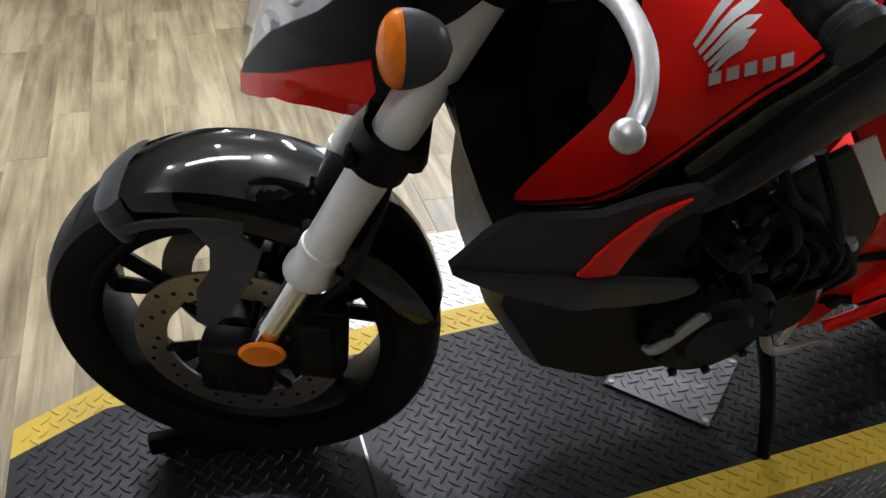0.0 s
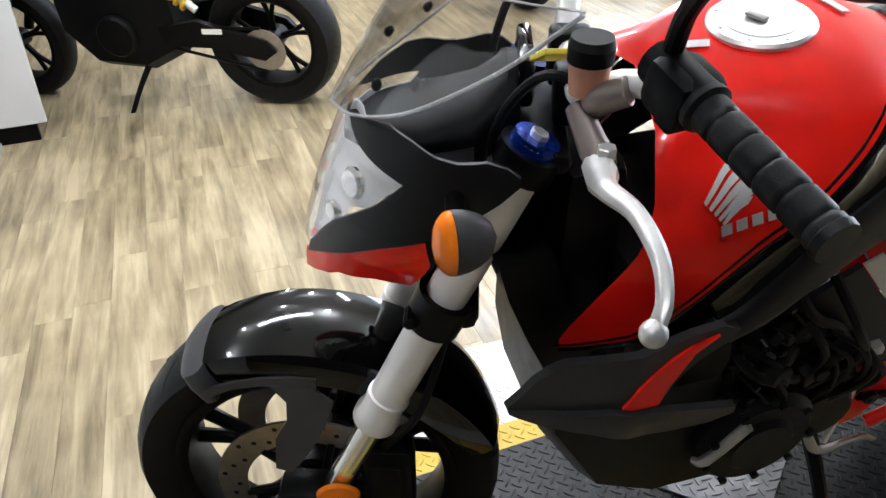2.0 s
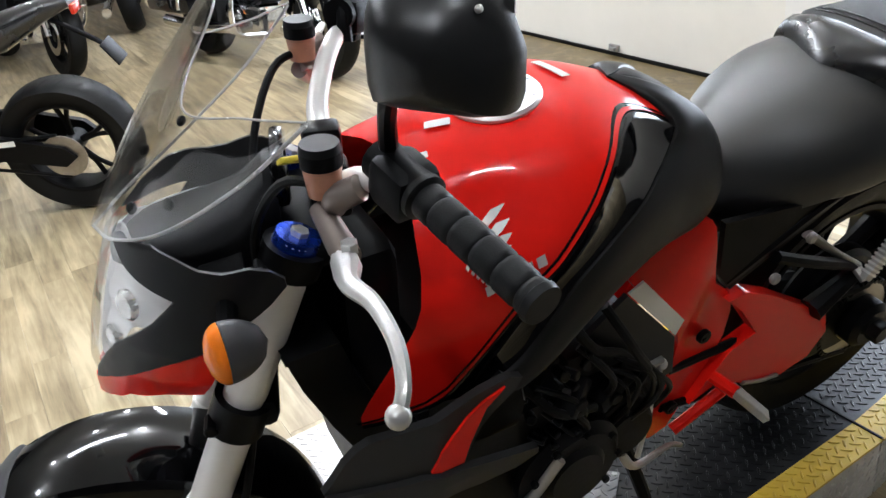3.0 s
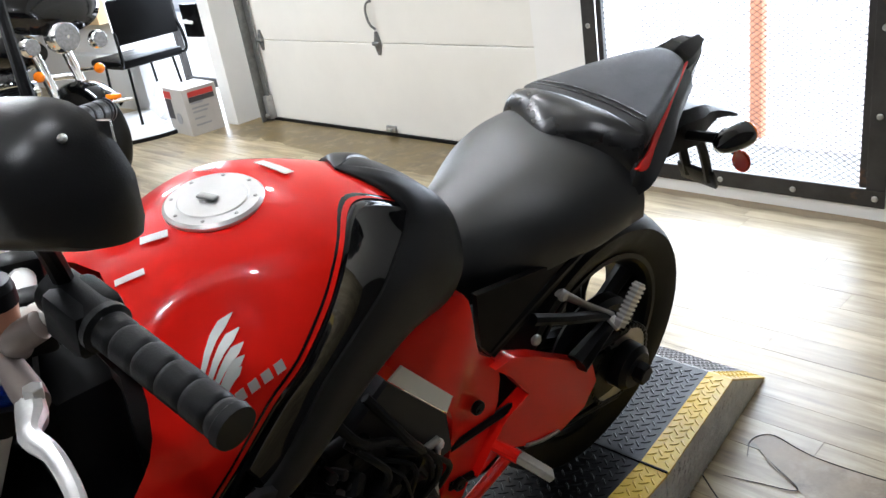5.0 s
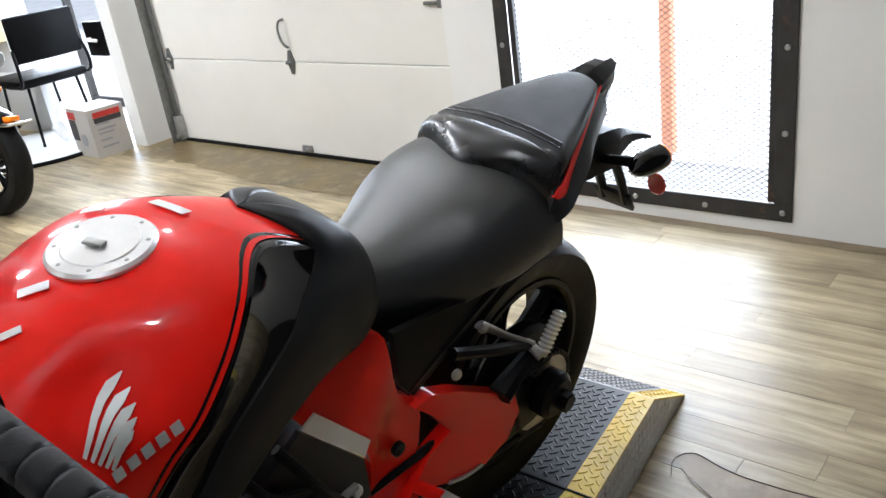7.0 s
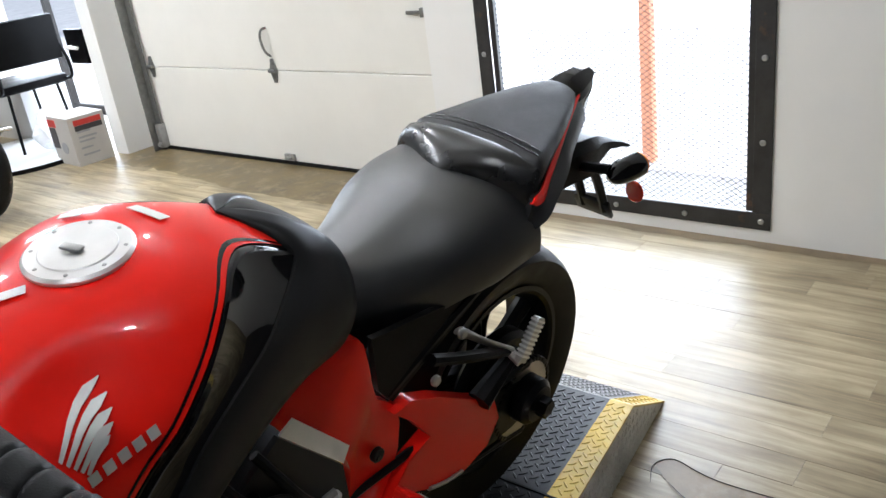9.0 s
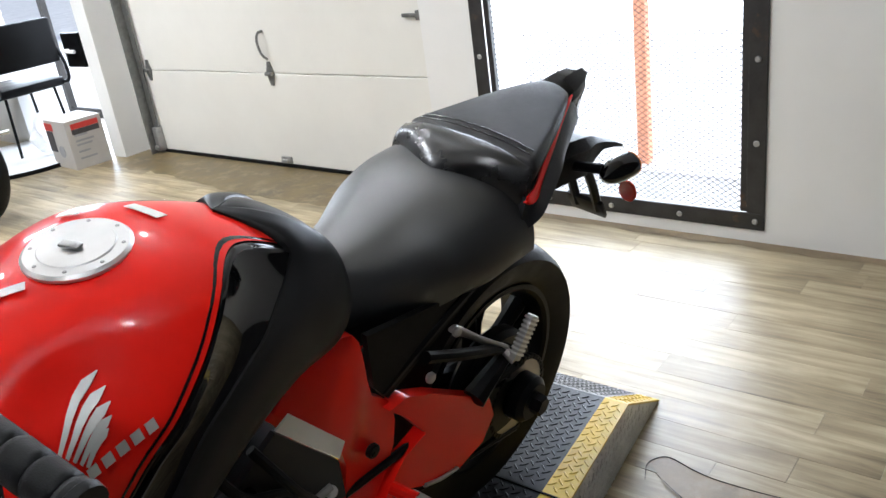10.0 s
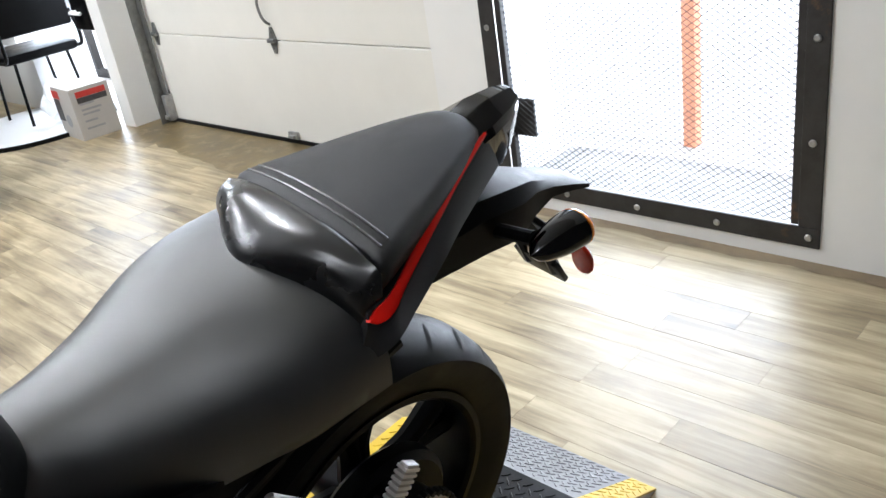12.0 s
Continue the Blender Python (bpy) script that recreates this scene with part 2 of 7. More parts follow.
def plank_mat():
    m = bpy.data.materials.new("vinyl_plank")
    m.use_nodes = True
    n, l = m.node_tree.nodes, m.node_tree.links
    b = n["Principled BSDF"]
    geo = n.new("ShaderNodeNewGeometry")
    info = n.new("ShaderNodeObjectInfo")
    add = n.new("ShaderNodeMath")
    l.new(geo.outputs["Random Per Island"], add.inputs[0])
    l.new(info.outputs["Random"], add.inputs[1])
    fr = n.new("ShaderNodeMath")
    fr.operation = "FRACT"
    l.new(add.outputs[0], fr.inputs[0])
    off = n.new("ShaderNodeCombineXYZ")
    sc = n.new("ShaderNodeMath")
    sc.operation = "MULTIPLY"
    sc.inputs[1].default_value = 37.0
    l.new(fr.outputs[0], sc.inputs[0])
    l.new(sc.outputs[0], off.inputs[2])
    va = n.new("ShaderNodeVectorMath")
    l.new(geo.outputs["Position"], va.inputs[0])
    l.new(off.outputs[0], va.inputs[1])
    mp = n.new("ShaderNodeMapping")
    mp.inputs["Scale"].default_value = (1.2, 13.0, 1.0)
    l.new(va.outputs[0], mp.inputs[0])
    n1 = n.new("ShaderNodeTexNoise")
    n1.inputs["Scale"].default_value = 1.6
    n1.inputs["Detail"].default_value = 7
    n1.inputs["Roughness"].default_value = 0.62
    n1.inputs["Distortion"].default_value = 0.4
    l.new(mp.outputs[0], n1.inputs["Vector"])
    n2 = n.new("ShaderNodeTexNoise")
    n2.inputs["Scale"].default_value = 3.2
    n2.inputs["Detail"].default_value = 5
    l.new(va.outputs[0], n2.inputs["Vector"])
    ad = n.new("ShaderNodeMath")
    ad.operation = "MULTIPLY_ADD"
    ad.inputs[1].default_value = 0.1
    l.new(fr.outputs[0], ad.inputs[0])
    l.new(n1.outputs[0], ad.inputs[2])
    mixn = n.new("ShaderNodeMath")
    mixn.operation = "MULTIPLY_ADD"
    mixn.inputs[1].default_value = 0.5
    l.new(n2.outputs[0], mixn.inputs[0])
    l.new(ad.outputs[0], mixn.inputs[2])
    ramp = n.new("ShaderNodeValToRGB")
    cr = ramp.color_ramp
    cr.elements[0].position, cr.elements[0].color = 0.5, (0.078, 0.056, 0.03, 1)
    cr.elements[1].position, cr.elements[1].color = 1.0, (0.5, 0.415, 0.262, 1)
    e = cr.elements.new(0.63)
    e.color = (0.19, 0.147, 0.084, 1)
    e = cr.elements.new(0.8)
    e.color = (0.33, 0.264, 0.156, 1)
    l.new(mixn.outputs[0], ramp.inputs[0])
    l.new(ramp.outputs[0], b.inputs["Base Color"])
    rr = n.new("ShaderNodeMapRange")
    rr.inputs[1].default_value, rr.inputs[2].default_value = 0.3, 0.7
    rr.inputs[3].default_value, rr.inputs[4].default_value = 0.3, 0.46
    l.new(n2.outputs[0], rr.inputs[0])
    l.new(rr.outputs[0], b.inputs["Roughness"])
    bp = n.new("ShaderNodeBump")
    bp.inputs["Strength"].default_value = 0.12
    bp.inputs["Distance"].default_value = 0.002
    l.new(n1.outputs[0], bp.inputs["Height"])
    l.new(bp.outputs[0], b.inputs["Normal"])
    return m


PLANK = plank_mat()


# ---- mesh tools ----
def part(name, bm, material, parent=None, label="", smooth=True, angle=35, extra=()):
    """Links a bmesh as one mesh object, under a thing or a part."""
    bmesh.ops.recalc_face_normals(bm, faces=bm.faces)
    if smooth:
        for f in bm.faces:
            f.smooth = True
        for e in bm.edges:
            if len(e.link_faces) == 2 and e.calc_face_angle(0) > radians(angle):
                e.smooth = False
    me = bpy.data.meshes.new(name)
    bm.to_mesh(me)
    bm.free()
    me.materials.append(material)
    for x in extra:
        me.materials.append(x)
    ob = new(name, me)
    if parent:
        ob.parent = parent
    if label:
        ob["label"] = label
    return ob


def thing(name, m, label, category, group="", kind=""):
    ob = new(name)
    ob.empty_display_size = 0.05
    ob.matrix_world = m
    return tagged(ob, label, category, group, kind)


def box(bm, x0, x1, y0, y1, z0, z1, bevel=0.0, m=None, seg=2):
    r = bmesh.ops.create_cube(bm, size=1)
    vs = r["verts"]
    bmesh.ops.scale(bm, vec=(x1 - x0, y1 - y0, z1 - z0), verts=vs)
    bmesh.ops.translate(bm, vec=((x0 + x1) / 2, (y0 + y1) / 2, (z0 + z1) / 2), verts=vs)
    if bevel:
        es = list({e for v in vs for e in v.link_edges})
        g = bmesh.ops.bevel(bm, geom=es, offset=bevel, segments=seg, affect="EDGES", profile=0.5)
        vs = list({v for f in g["faces"] for v in f.verts} | {v for v in vs if v.is_valid})
    if m is not None:
        bmesh.ops.transform(bm, matrix=m, verts=vs)
    return vs


def loft(bm, rings, closed=True, caps=True):
    """Skins a row of rings with the same number of points."""
    vs = [[bm.verts.new(p) for p in ring] for ring in rings]
    n = len(rings[0])
    for a, b in zip(vs, vs[1:]):
        for i in range(n if closed else n - 1):
            j = (i + 1) % n
            bm.faces.new((a[i], a[j], b[j], b[i]))
    if caps and closed:
        bm.faces.new(list(reversed(vs[0])))
        bm.faces.new(vs[-1])
    return vs


def smooth_path(pts, n):
    """Catmull-Rom samples through a few points."""
    P = [Vector(p) for p in pts]
    P = [P[0] * 2 - P[1]] + P + [P[-1] * 2 - P[-2]]
    out = []
    k = len(P) - 3
    for s in range(n + 1):
        u = s / n * k
        i = min(int(u), k - 1)
        t = u - i
        a, b, c, d = P[i:i + 4]
        out.append(0.5 * (2 * b + (c - a) * t + (2 * a - 5 * b + 4 * c - d) * t * t + (3 * b - a - 3 * c + d) * t ** 3))
    return out


def tube(bm, pts, r, n=10, seg=None, flat=1.0, caps=True):
    """A round bar along a smooth path; r may be a list of radii along it."""
    path = smooth_path(pts, seg or max(1, 5 * (len(pts) - 1))) if len(pts) > 2 else [Vector(p) for p in pts]
    rs = r if isinstance(r, (list, tuple)) else [r, r]
    rings = []
    side = None
    for i, p in enumerate(path):
        d = (path[min(i + 1, len(path) - 1)] - path[max(i - 1, 0)]).normalized()
        if side is None:
            side = d.orthogonal().normalized()
        side = (side - d * side.dot(d)).normalized()
        up = d.cross(side)
        u = i / (len(path) - 1) * (len(rs) - 1)
        k = min(int(u), len(rs) - 2)
        rad = rs[k] + (rs[k + 1] - rs[k]) * (u - k)
        rings.append([p + (side * math.cos(a) + up * math.sin(a) * flat) * rad for a in [2 * math.pi * j / n for j in range(n)]])
    loft(bm, rings, True, caps)


def lathe(bm, profile, axis="x", n=48, m=None, arc=(0, 360)):
    """Turns a row of (along, radius) round an axis."""
    rings = []
    full = arc == (0, 360)
    steps = n if full else n + 1
    for k in range(steps):
        a = radians(arc[0] + (arc[1] - arc[0]) * k / n)
        c, s = math.cos(a), math.sin(a)
        ring = []
        for h, r in profile:
            p = {"x": (h, r * c, r * s), "y": (r * c, h, r * s), "z": (r * c, r * s, h)}[axis]
            ring.append(m @ Vector(p) if m is not None else Vector(p))
        rings.append(ring)
    if full:
        rings.append(rings[0])
    vs = [[bm.verts.new(p) for p in r] for r in (rings[:-1] if full else rings)]
    if full:
        vs.append(vs[0])
    for a, b in zip(vs, vs[1:]):
        for i in range(len(profile) - 1):
            bm.faces.new((a[i], a[i + 1], b[i + 1], b[i]))


def disc(bm, c, axis, r, h, n=24, bevel=0.0):
    """A short round bar centred on c along an axis."""
    d = Vector(axis).normalized()
    q = d.to_track_quat("Z", "Y").to_matrix().to_4x4()
    b = min(bevel, r * 0.5, h * 0.45)
    prof = [(-h / 2, 0.0005), (-h / 2, r - b), (-h / 2 + b, r), (h / 2 - b, r), (h / 2, r - b), (h / 2, 0.0005)]
    lathe(bm, prof, "z", n, Matrix.Translation(c) @ q)


def panel(bm, outline, surf, thick=0.008, cuts=2, m=None):
    """A curved plate: an outline in (y, z), laid on the surface x = surf(y, z) and given thickness."""
    vs = [bm.verts.new((0, y, z)) for y, z in outline]
    f = bm.faces.new(vs)
    f.normal_update()
    r = bmesh.ops.triangulate(bm, faces=[f])
    faces = r["faces"]
    for _ in range(cuts):
        es = list({e for f in faces for e in f.edges})
        g = bmesh.ops.subdivide_edges(bm, edges=es, cuts=1, use_grid_fill=True)
        faces = list({f for v in {v for e in es if e.is_valid for v in e.verts} for f in v.link_faces} | {x for x in g["geom"] if isinstance(x, bmesh.types.BMFace)})
    verts = list({v for f in faces for v in f.verts})
    for v in verts:
        v.co.x = surf(v.co.y, v.co.z)
    ext = bmesh.ops.extrude_face_region(bm, geom=faces)
    nv = [x for x in ext["geom"] if isinstance(x, bmesh.types.BMVert)]
    for v in nv:
        v.co.x += thick if v.co.x >= 0 else -thick
    if m is not None:
        bmesh.ops.transform(bm, matrix=m, verts=list(set(verts) | set(nv)))


def band(bm, lower, upper, surf, s=1, n=28, m=6, thick=0.004, top=None):
    """A strip between two smooth curves in (y, z), laid on x = surf(y, z); top(y) pins the first end to a crest."""
    A = smooth_path([(0, y, z) for y, z in lower], n)
    B = smooth_path([(0, y, z) for y, z in upper], n)
    out, inn = [], []
    for k in range(n + 1):
        ro, ri = [], []
        for j in range(m + 1):
            p = A[k].lerp(B[k], j / m)
            y, z = p.y, p.z
            x = surf(y, z)
            if top and k == 0:
                z, x = top(y), 0.0
            ro.append(bm.verts.new((s * x, y, z)))
            ri.append(bm.verts.new((s * max(0, x - thick), y, z - (thick if x < 0.03 else 0))))
        out.append(ro)
        inn.append(ri)
    for g in (out, inn):
        for a, b in zip(g, g[1:]):
            for j in range(m):
                bm.faces.new((a[j], a[j + 1], b[j + 1], b[j]))
    for a, b, c, d in [(out[k][e], out[k + 1][e], inn[k + 1][e], inn[k][e]) for k in range(n) for e in (0, m)]:
        bm.faces.new((a, b, c, d))
    for k in ((n,) if top else (0, n)):
        for j in range(m):
            bm.faces.new((out[k][j], out[k][j + 1], inn[k][j + 1], inn[k][j]))


def lerp(rows, x):
    """A value from rows of (x, value), on a smooth curve through them."""
    if x <= rows[0][0]:
        return rows[0][1]
    if x >= rows[-1][0]:
        return rows[-1][1]
    n = len(rows)

    def slope(i):
        a, b = rows[max(0, i - 1)], rows[min(n - 1, i + 1)]
        return (b[1] - a[1]) / (b[0] - a[0])
    for i in range(n - 1):
        (a, b), (c, d) = rows[i], rows[i + 1]
        if x <= c:
            h = c - a
            u = (x - a) / h
            return ((2 * u ** 3 - 3 * u * u + 1) * b + (u ** 3 - 2 * u * u + u) * h * slope(i)
                    + (3 * u * u - 2 * u ** 3) * d + (u ** 3 - u * u) * h * slope(i + 1))


def both(fn):
    """Calls fn for the near and the far side of a bike."""
    for s in (1, -1):
        fn(s)

# ---- the room ----
WALL_Y = 3.745
DOOR_Y = 3.92


def struct(name, bm, material, label, category, parent=None, smooth=False):
    ob = part(name, bm, material, parent, smooth=smooth)
    return tagged(ob, label, category, kind="structure")


bm = bmesh.new()
box(bm, -15, 1.0, -4.2, 3.93, -0.12, -0.006)
floor = struct("floor", bm, BROWN, "worn wood-look vinyl plank floor, scuffed and glossy", "floor")

bm = bmesh.new()
box(bm, -60, 40, 4.15, 60, -0.2, -0.1)
struct("ground", bm, CONCRETE, "pale concrete ground outside the gate", "ground")

bm = bmesh.new()
box(bm, -2.33, -2.0, WALL_Y, 4.15, -0.1, 3.0)
box(bm, -0.64, 1.2, WALL_Y, 4.15, -0.1, 3.0)
box(bm, -2.03, -0.64, WALL_Y, 4.15, -0.1, 0.06)
box(bm, -2.03, -0.64, WALL_Y, 4.15, 2.25, 3.0)
box(bm, -5.4, -2.33, WALL_Y, 4.15, 2.44, 3.0)
box(bm, -5.49, -5.33, WALL_Y - 0.035, 4.15, -0.1, 3.0)
box(bm, -5.33, -5.13, DOOR_Y + 0.015, 4.15, -0.1, 3.0)
box(bm, -8.0, -5.49, WALL_Y + 0.15, 4.15, 2.9, 3.0)
box(bm, -8.0, -7.5, WALL_Y + 0.15, 4.15, -0.1, 2.9)
box(bm, -15, -8.0, WALL_Y + 0.15, 4.15, -0.1, 3.0)
struct("wall_north", bm, WALL, "white painted wall, scuffed near the floor", "wall")
# East wall is unseen, set close and dark to cut stray light.
bm = bmesh.new()
box(bm, 1.0, 1.2, -4.2, WALL_Y, -0.1, 3.0)
struct("wall_east", bm, DARKWALL, "plain unseen wall, made dark to cut light on the bike", "wall")
# South wall is unseen too, made dark to cut reflections on the bike.
bm = bmesh.new()
box(bm, -15, 1.2, -4.4, -4.2, -0.1, 3.0)
struct("wall_south", bm, DARKWALL, "plain unseen wall, made dark to cut light on the bike", "wall")
bm = bmesh.new()
box(bm, -15.2, -15, -4.4, 4.15, -0.1, 3.0)
struct("wall_west", bm, WALL, "plain white painted wall", "wall")
bm = bmesh.new()
box(bm, -15.2, 1.2, -4.4, 4.15, 3.0, 3.15)
struct("ceiling", bm, CEIL, "plain off-white ceiling", "ceiling")

# garage door of wide steel sections
door = thing("garage_door", pose(0, 0, 0), "cream sectional garage door with galvanised hinges", "garage door", kind="structure")
for k in range(4):
    bm = bmesh.new()
    box(bm, -5.13, -2.33, DOOR_Y, DOOR_Y + 0.05, 0.022 + k * 0.6, 0.018 + (k + 1) * 0.6, 0.006)
    part("door_section", bm, DOORPAINT, door, smooth=False)
bm = bmesh.new()
box(bm, -5.13, -2.33, DOOR_Y - 0.012, DOOR_Y + 0.04, 0.0, 0.024, 0.006)
part("rubber_seal", bm, RUBBER, door, "black rubber bottom seal")


def hinge(x, z):
    bm = bmesh.new()
    pts = [(-0.035, 0), (-0.012, 0.075), (0.012, 0.075), (0.035, 0), (0.012, -0.075), (-0.012, -0.075)]
    a = [bm.verts.new((x + px, DOOR_Y - 0.001, z + pz)) for px, pz in pts]
    b = [bm.verts.new((x + px, DOOR_Y - 0.008, z + pz)) for px, pz in pts]
    bm.faces.new(a)
    bm.faces.new(list(reversed(b)))
    for i in range(6):
        bm.faces.new((a[i], a[(i + 1) % 6], b[(i + 1) % 6], b[i]))
    disc(bm, (x, DOOR_Y - 0.018, z), (1, 0, 0), 0.013, 0.06, 12, 0.002)
    for dz in (0.045, -0.045):
        disc(bm, (x, DOOR_Y - 0.01, z + dz), (0, 1, 0), 0.007, 0.008, 8)
    part("hinge", bm, HINGE, door, "galvanised hinge")


for hx in (-5.06, -3.74, -2.4):
    for hz in (0.62, 1.22):
        hinge(hx, hz)
bm = bmesh.new()
tube(bm, [(-3.74, DOOR_Y - 0.002, 0.885), (-3.755, DOOR_Y - 0.03, 0.875), (-3.765, DOOR_Y - 0.04, 0.83), (-3.755, DOOR_Y - 0.04, 0.77), (-3.745, DOOR_Y - 0.03, 0.735), (-3.745, DOOR_Y - 0.002, 0.71)], 0.008, 8)
part("pull_handle", bm, HINGE, door, "worn metal pull handle")
bm = bmesh.new()
box(bm, -3.79, -3.7, DOOR_Y - 0.02, DOOR_Y, 0.03, 0.075, 0.004)
box(bm, -3.77, -3.72, DOOR_Y - 0.04, DOOR_Y - 0.018, 0.04, 0.06, 0.004)
part("bottom_bracket", bm, GALV, door)
bm = bmesh.new()
box(bm, -2.48, -2.36, DOOR_Y - 0.03, DOOR_Y, 0.93, 0.98, 0.005)
box(bm, -2.58, -2.46, DOOR_Y - 0.022, DOOR_Y - 0.012, 0.945, 0.965, 0.003)
box(bm, -2.41, -2.35, DOOR_Y - 0.035, DOOR_Y, 0.87, 0.99, 0.005)
part("slide_lock", bm, HINGE, door, "galvanised slide lock")
bm = bmesh.new()
box(bm, -5.16, -5.1, DOOR_Y - 0.03, DOOR_Y - 0.02, 0.0, 2.4)
box(bm, -5.16, -5.15, DOOR_Y - 0.1, DOOR_Y - 0.02, 0.0, 2.4)
part("track", bm, HINGE, door, "steel roller track")
bm = bmesh.new()
box(bm, -5.14, -5.09, DOOR_Y - 0.06, DOOR_Y - 0.001, 0.02, 0.2, 0.004)
disc(bm, (-5.115, DOOR_Y - 0.07, 0.05), (0, 1, 0), 0.018, 0.02, 12, 0.003)
part("corner_bracket", bm, GALV, door)

# wire mesh gate over the bright doorway
gate = thing("security_gate", pose(0, 0, 0), "dark iron security gate with diamond wire mesh", "gate", kind="structure")
GX0, GX1, GZ0, GZ1 = -2.015, -0.622, 0.06, 2.22
FW = 0.075
bars = [("bottom_rail", (GX0, GX1, GZ0, GZ0 + FW)), ("top_rail", (GX0, GX1, GZ1 - FW, GZ1)),
        ("left_stile", (GX0, GX0 + FW, GZ0 + FW, GZ1 - FW)), ("right_stile", (GX1 - FW, GX1, GZ0 + FW, GZ1 - FW))]
for nm, (a, b, c, d) in bars:
    bm = bmesh.new()
    box(bm, a, b, WALL_Y - 0.012, WALL_Y - 0.002, c, d, 0.003)
    part(nm, bm, IRON, gate, smooth=False)
for k in range(5):
    for bx in (GX0 + 0.037, GX1 - 0.037):
        bm = bmesh.new()
        disc(bm, (bx, WALL_Y - 0.016, GZ0 + 0.04 + k * 0.34), (0, 1, 0), 0.013, 0.01, 12, 0.004)
        part("bolt", bm, GALV, gate)
for k in range(1, 4):
    bm = bmesh.new()
    disc(bm, (GX0 + 0.037 + k * 0.33, WALL_Y - 0.016, GZ0 + 0.035), (0, 1, 0), 0.013, 0.01, 12, 0.004)
    part("bolt", bm, GALV, gate)
for a, b, c, d in ((GX1 - FW - 0.03, GX1 - FW, GZ0 + FW, GZ1 - FW), (GX0 + FW, GX0 + FW + 0.03, GZ0 + FW, GZ1 - FW)):
    bm = bmesh.new()
    box(bm, a, b, WALL_Y + 0.0, WALL_Y + 0.03, c, d, 0.003)
    part("inner_stile", bm, IRON, gate, "rusty inner stile", smooth=False)


bm = bmesh.new()
box(bm, GX0 + FW - 0.02, -1.815, WALL_Y + 0.032, WALL_Y + 0.045, 0.31, 0.475, 0.003)
latch = part("latch_plate", bm, IRON, gate, "dark iron latch plate behind the mesh", smooth=False)
bm = bmesh.new()
tube(bm, [(-1.905, WALL_Y - 0.004, 0.33), (-1.905, WALL_Y - 0.03, 0.34), (-1.9, WALL_Y - 0.03, 0.4), (-1.9, WALL_Y - 0.004, 0.41)], 0.008, 8)
part("latch_handle", bm, HINGE, latch, "grey steel pull")


def diamond_mesh(x0, x1, z0, z1, y, dx, dz, r):
    """Expanded metal: zigzag strands that meet at their knuckles."""
    bm = bmesh.new()
    rows = int((z1 - z0) / dz) + 1
    cols = int((x1 - x0) / dx)
    for k in range(rows):
        z = z0 + k * dz
        vs = []
        for i in range(2 * cols + 1):
            zz = min(z1, z + (dz if (i + k) % 2 else 0))
            x = min(x1, x0 + i * dx / 2)
            vs.append((bm.verts.new((x, y, zz - r)), bm.verts.new((x, y + r, zz + r)), bm.verts.new((x, y - r, zz + r))))
        for p, q in zip(vs, vs[1:]):
            for i in range(3):
                j = (i + 1) % 3
                bm.faces.new((p[i], p[j], q[j], q[i]))
    return bm


part("wire_mesh", diamond_mesh(GX0 + FW, GX1 - FW, GZ0 + FW, GZ1 - FW, WALL_Y + 0.015, 0.037, 0.0125, 0.0014), MESHIRON, gate, "diamond expanded metal mesh", smooth=False)["kind"] = "stuff"

# Slab in a darker, mottled grey than the ground beyond.
bm = bmesh.new()
box(bm, -1.995, -0.645, WALL_Y + 0.05, 4.3, 0.0, 0.066)
struct("threshold", bm, THRESHOLD, "grey concrete threshold behind the gate, darker than the ground", "floor")

# the post outside, and a glowing sheet for the daylight
post = thing("orange_post", pose(-1.68, 4.88, -0.1), "orange painted steel post outside the gate", "post")
bm = bmesh.new()
box(bm, -0.036, 0.036, -0.036, 0.036, 0, 4.0, 0.008)
part("shaft", bm, RUST, post)
# This sheet glows to stand in for the bright daylight beyond the gate.
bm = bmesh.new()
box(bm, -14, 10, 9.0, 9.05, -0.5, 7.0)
struct("backdrop", bm, mat("daylight_glow", (0.97, 0.98, 1.0), 0.9, emit=5.0, vary=0), "glowing white sheet in place of the daylight outside", "backdrop")

# counters along the south side of the aisle
counter = thing("counter", pose(-2.2, -0.72, 0), "white laminate service counter on the floor", "counter")
bm = bmesh.new()
box(bm, -0.53, 2.2, -0.7, 0.0, 0.0, 1.05, 0.004)
part("body", bm, CABINET, counter, smooth=False)
bm = bmesh.new()
box(bm, -0.55, 2.22, -0.72, 0.03, 1.05, 1.09, 0.006)
part("top", bm, CABINET, counter, smooth=False)
desk = thing("desk", pose(-3.87, -0.5, 0), "white laminate desk with a dark toe gap", "desk")
bm = bmesh.new()
box(bm, -0.03, 0.0, -1.3, 0.0, 0.09, 0.74, 0.003)
part("side_panel", bm, CABINET, desk, smooth=False)
bm = bmesh.new()
box(bm, -1.2, -0.03, -1.3, -1.27, 0.0, 0.74, 0.003)
part("back_panel", bm, CABINET, desk, smooth=False)
bm = bmesh.new()
box(bm, -1.22, 0.02, -1.32, 0.02, 0.74, 0.775, 0.005)
part("desktop", bm, CABINET, desk, smooth=False)
# Black strip fills the gap below the side panel.
bm = bmesh.new()
box(bm, -0.05, -0.02, -1.25, -0.05, 0.0, 0.09, 0.003)
part("toe_kick", bm, BLACKMETAL, desk, "black strip in the toe gap", smooth=False)
bm = bmesh.new()
box(bm, -3.84, -2.73, -0.735, -0.715, 0.0, 0.035, 0.003)
struct("baseboard", bm, mat("grey_trim", (0.4, 0.4, 0.38), 0.5), "grey edge trim along the floor", "trim")
bm = bmesh.new()
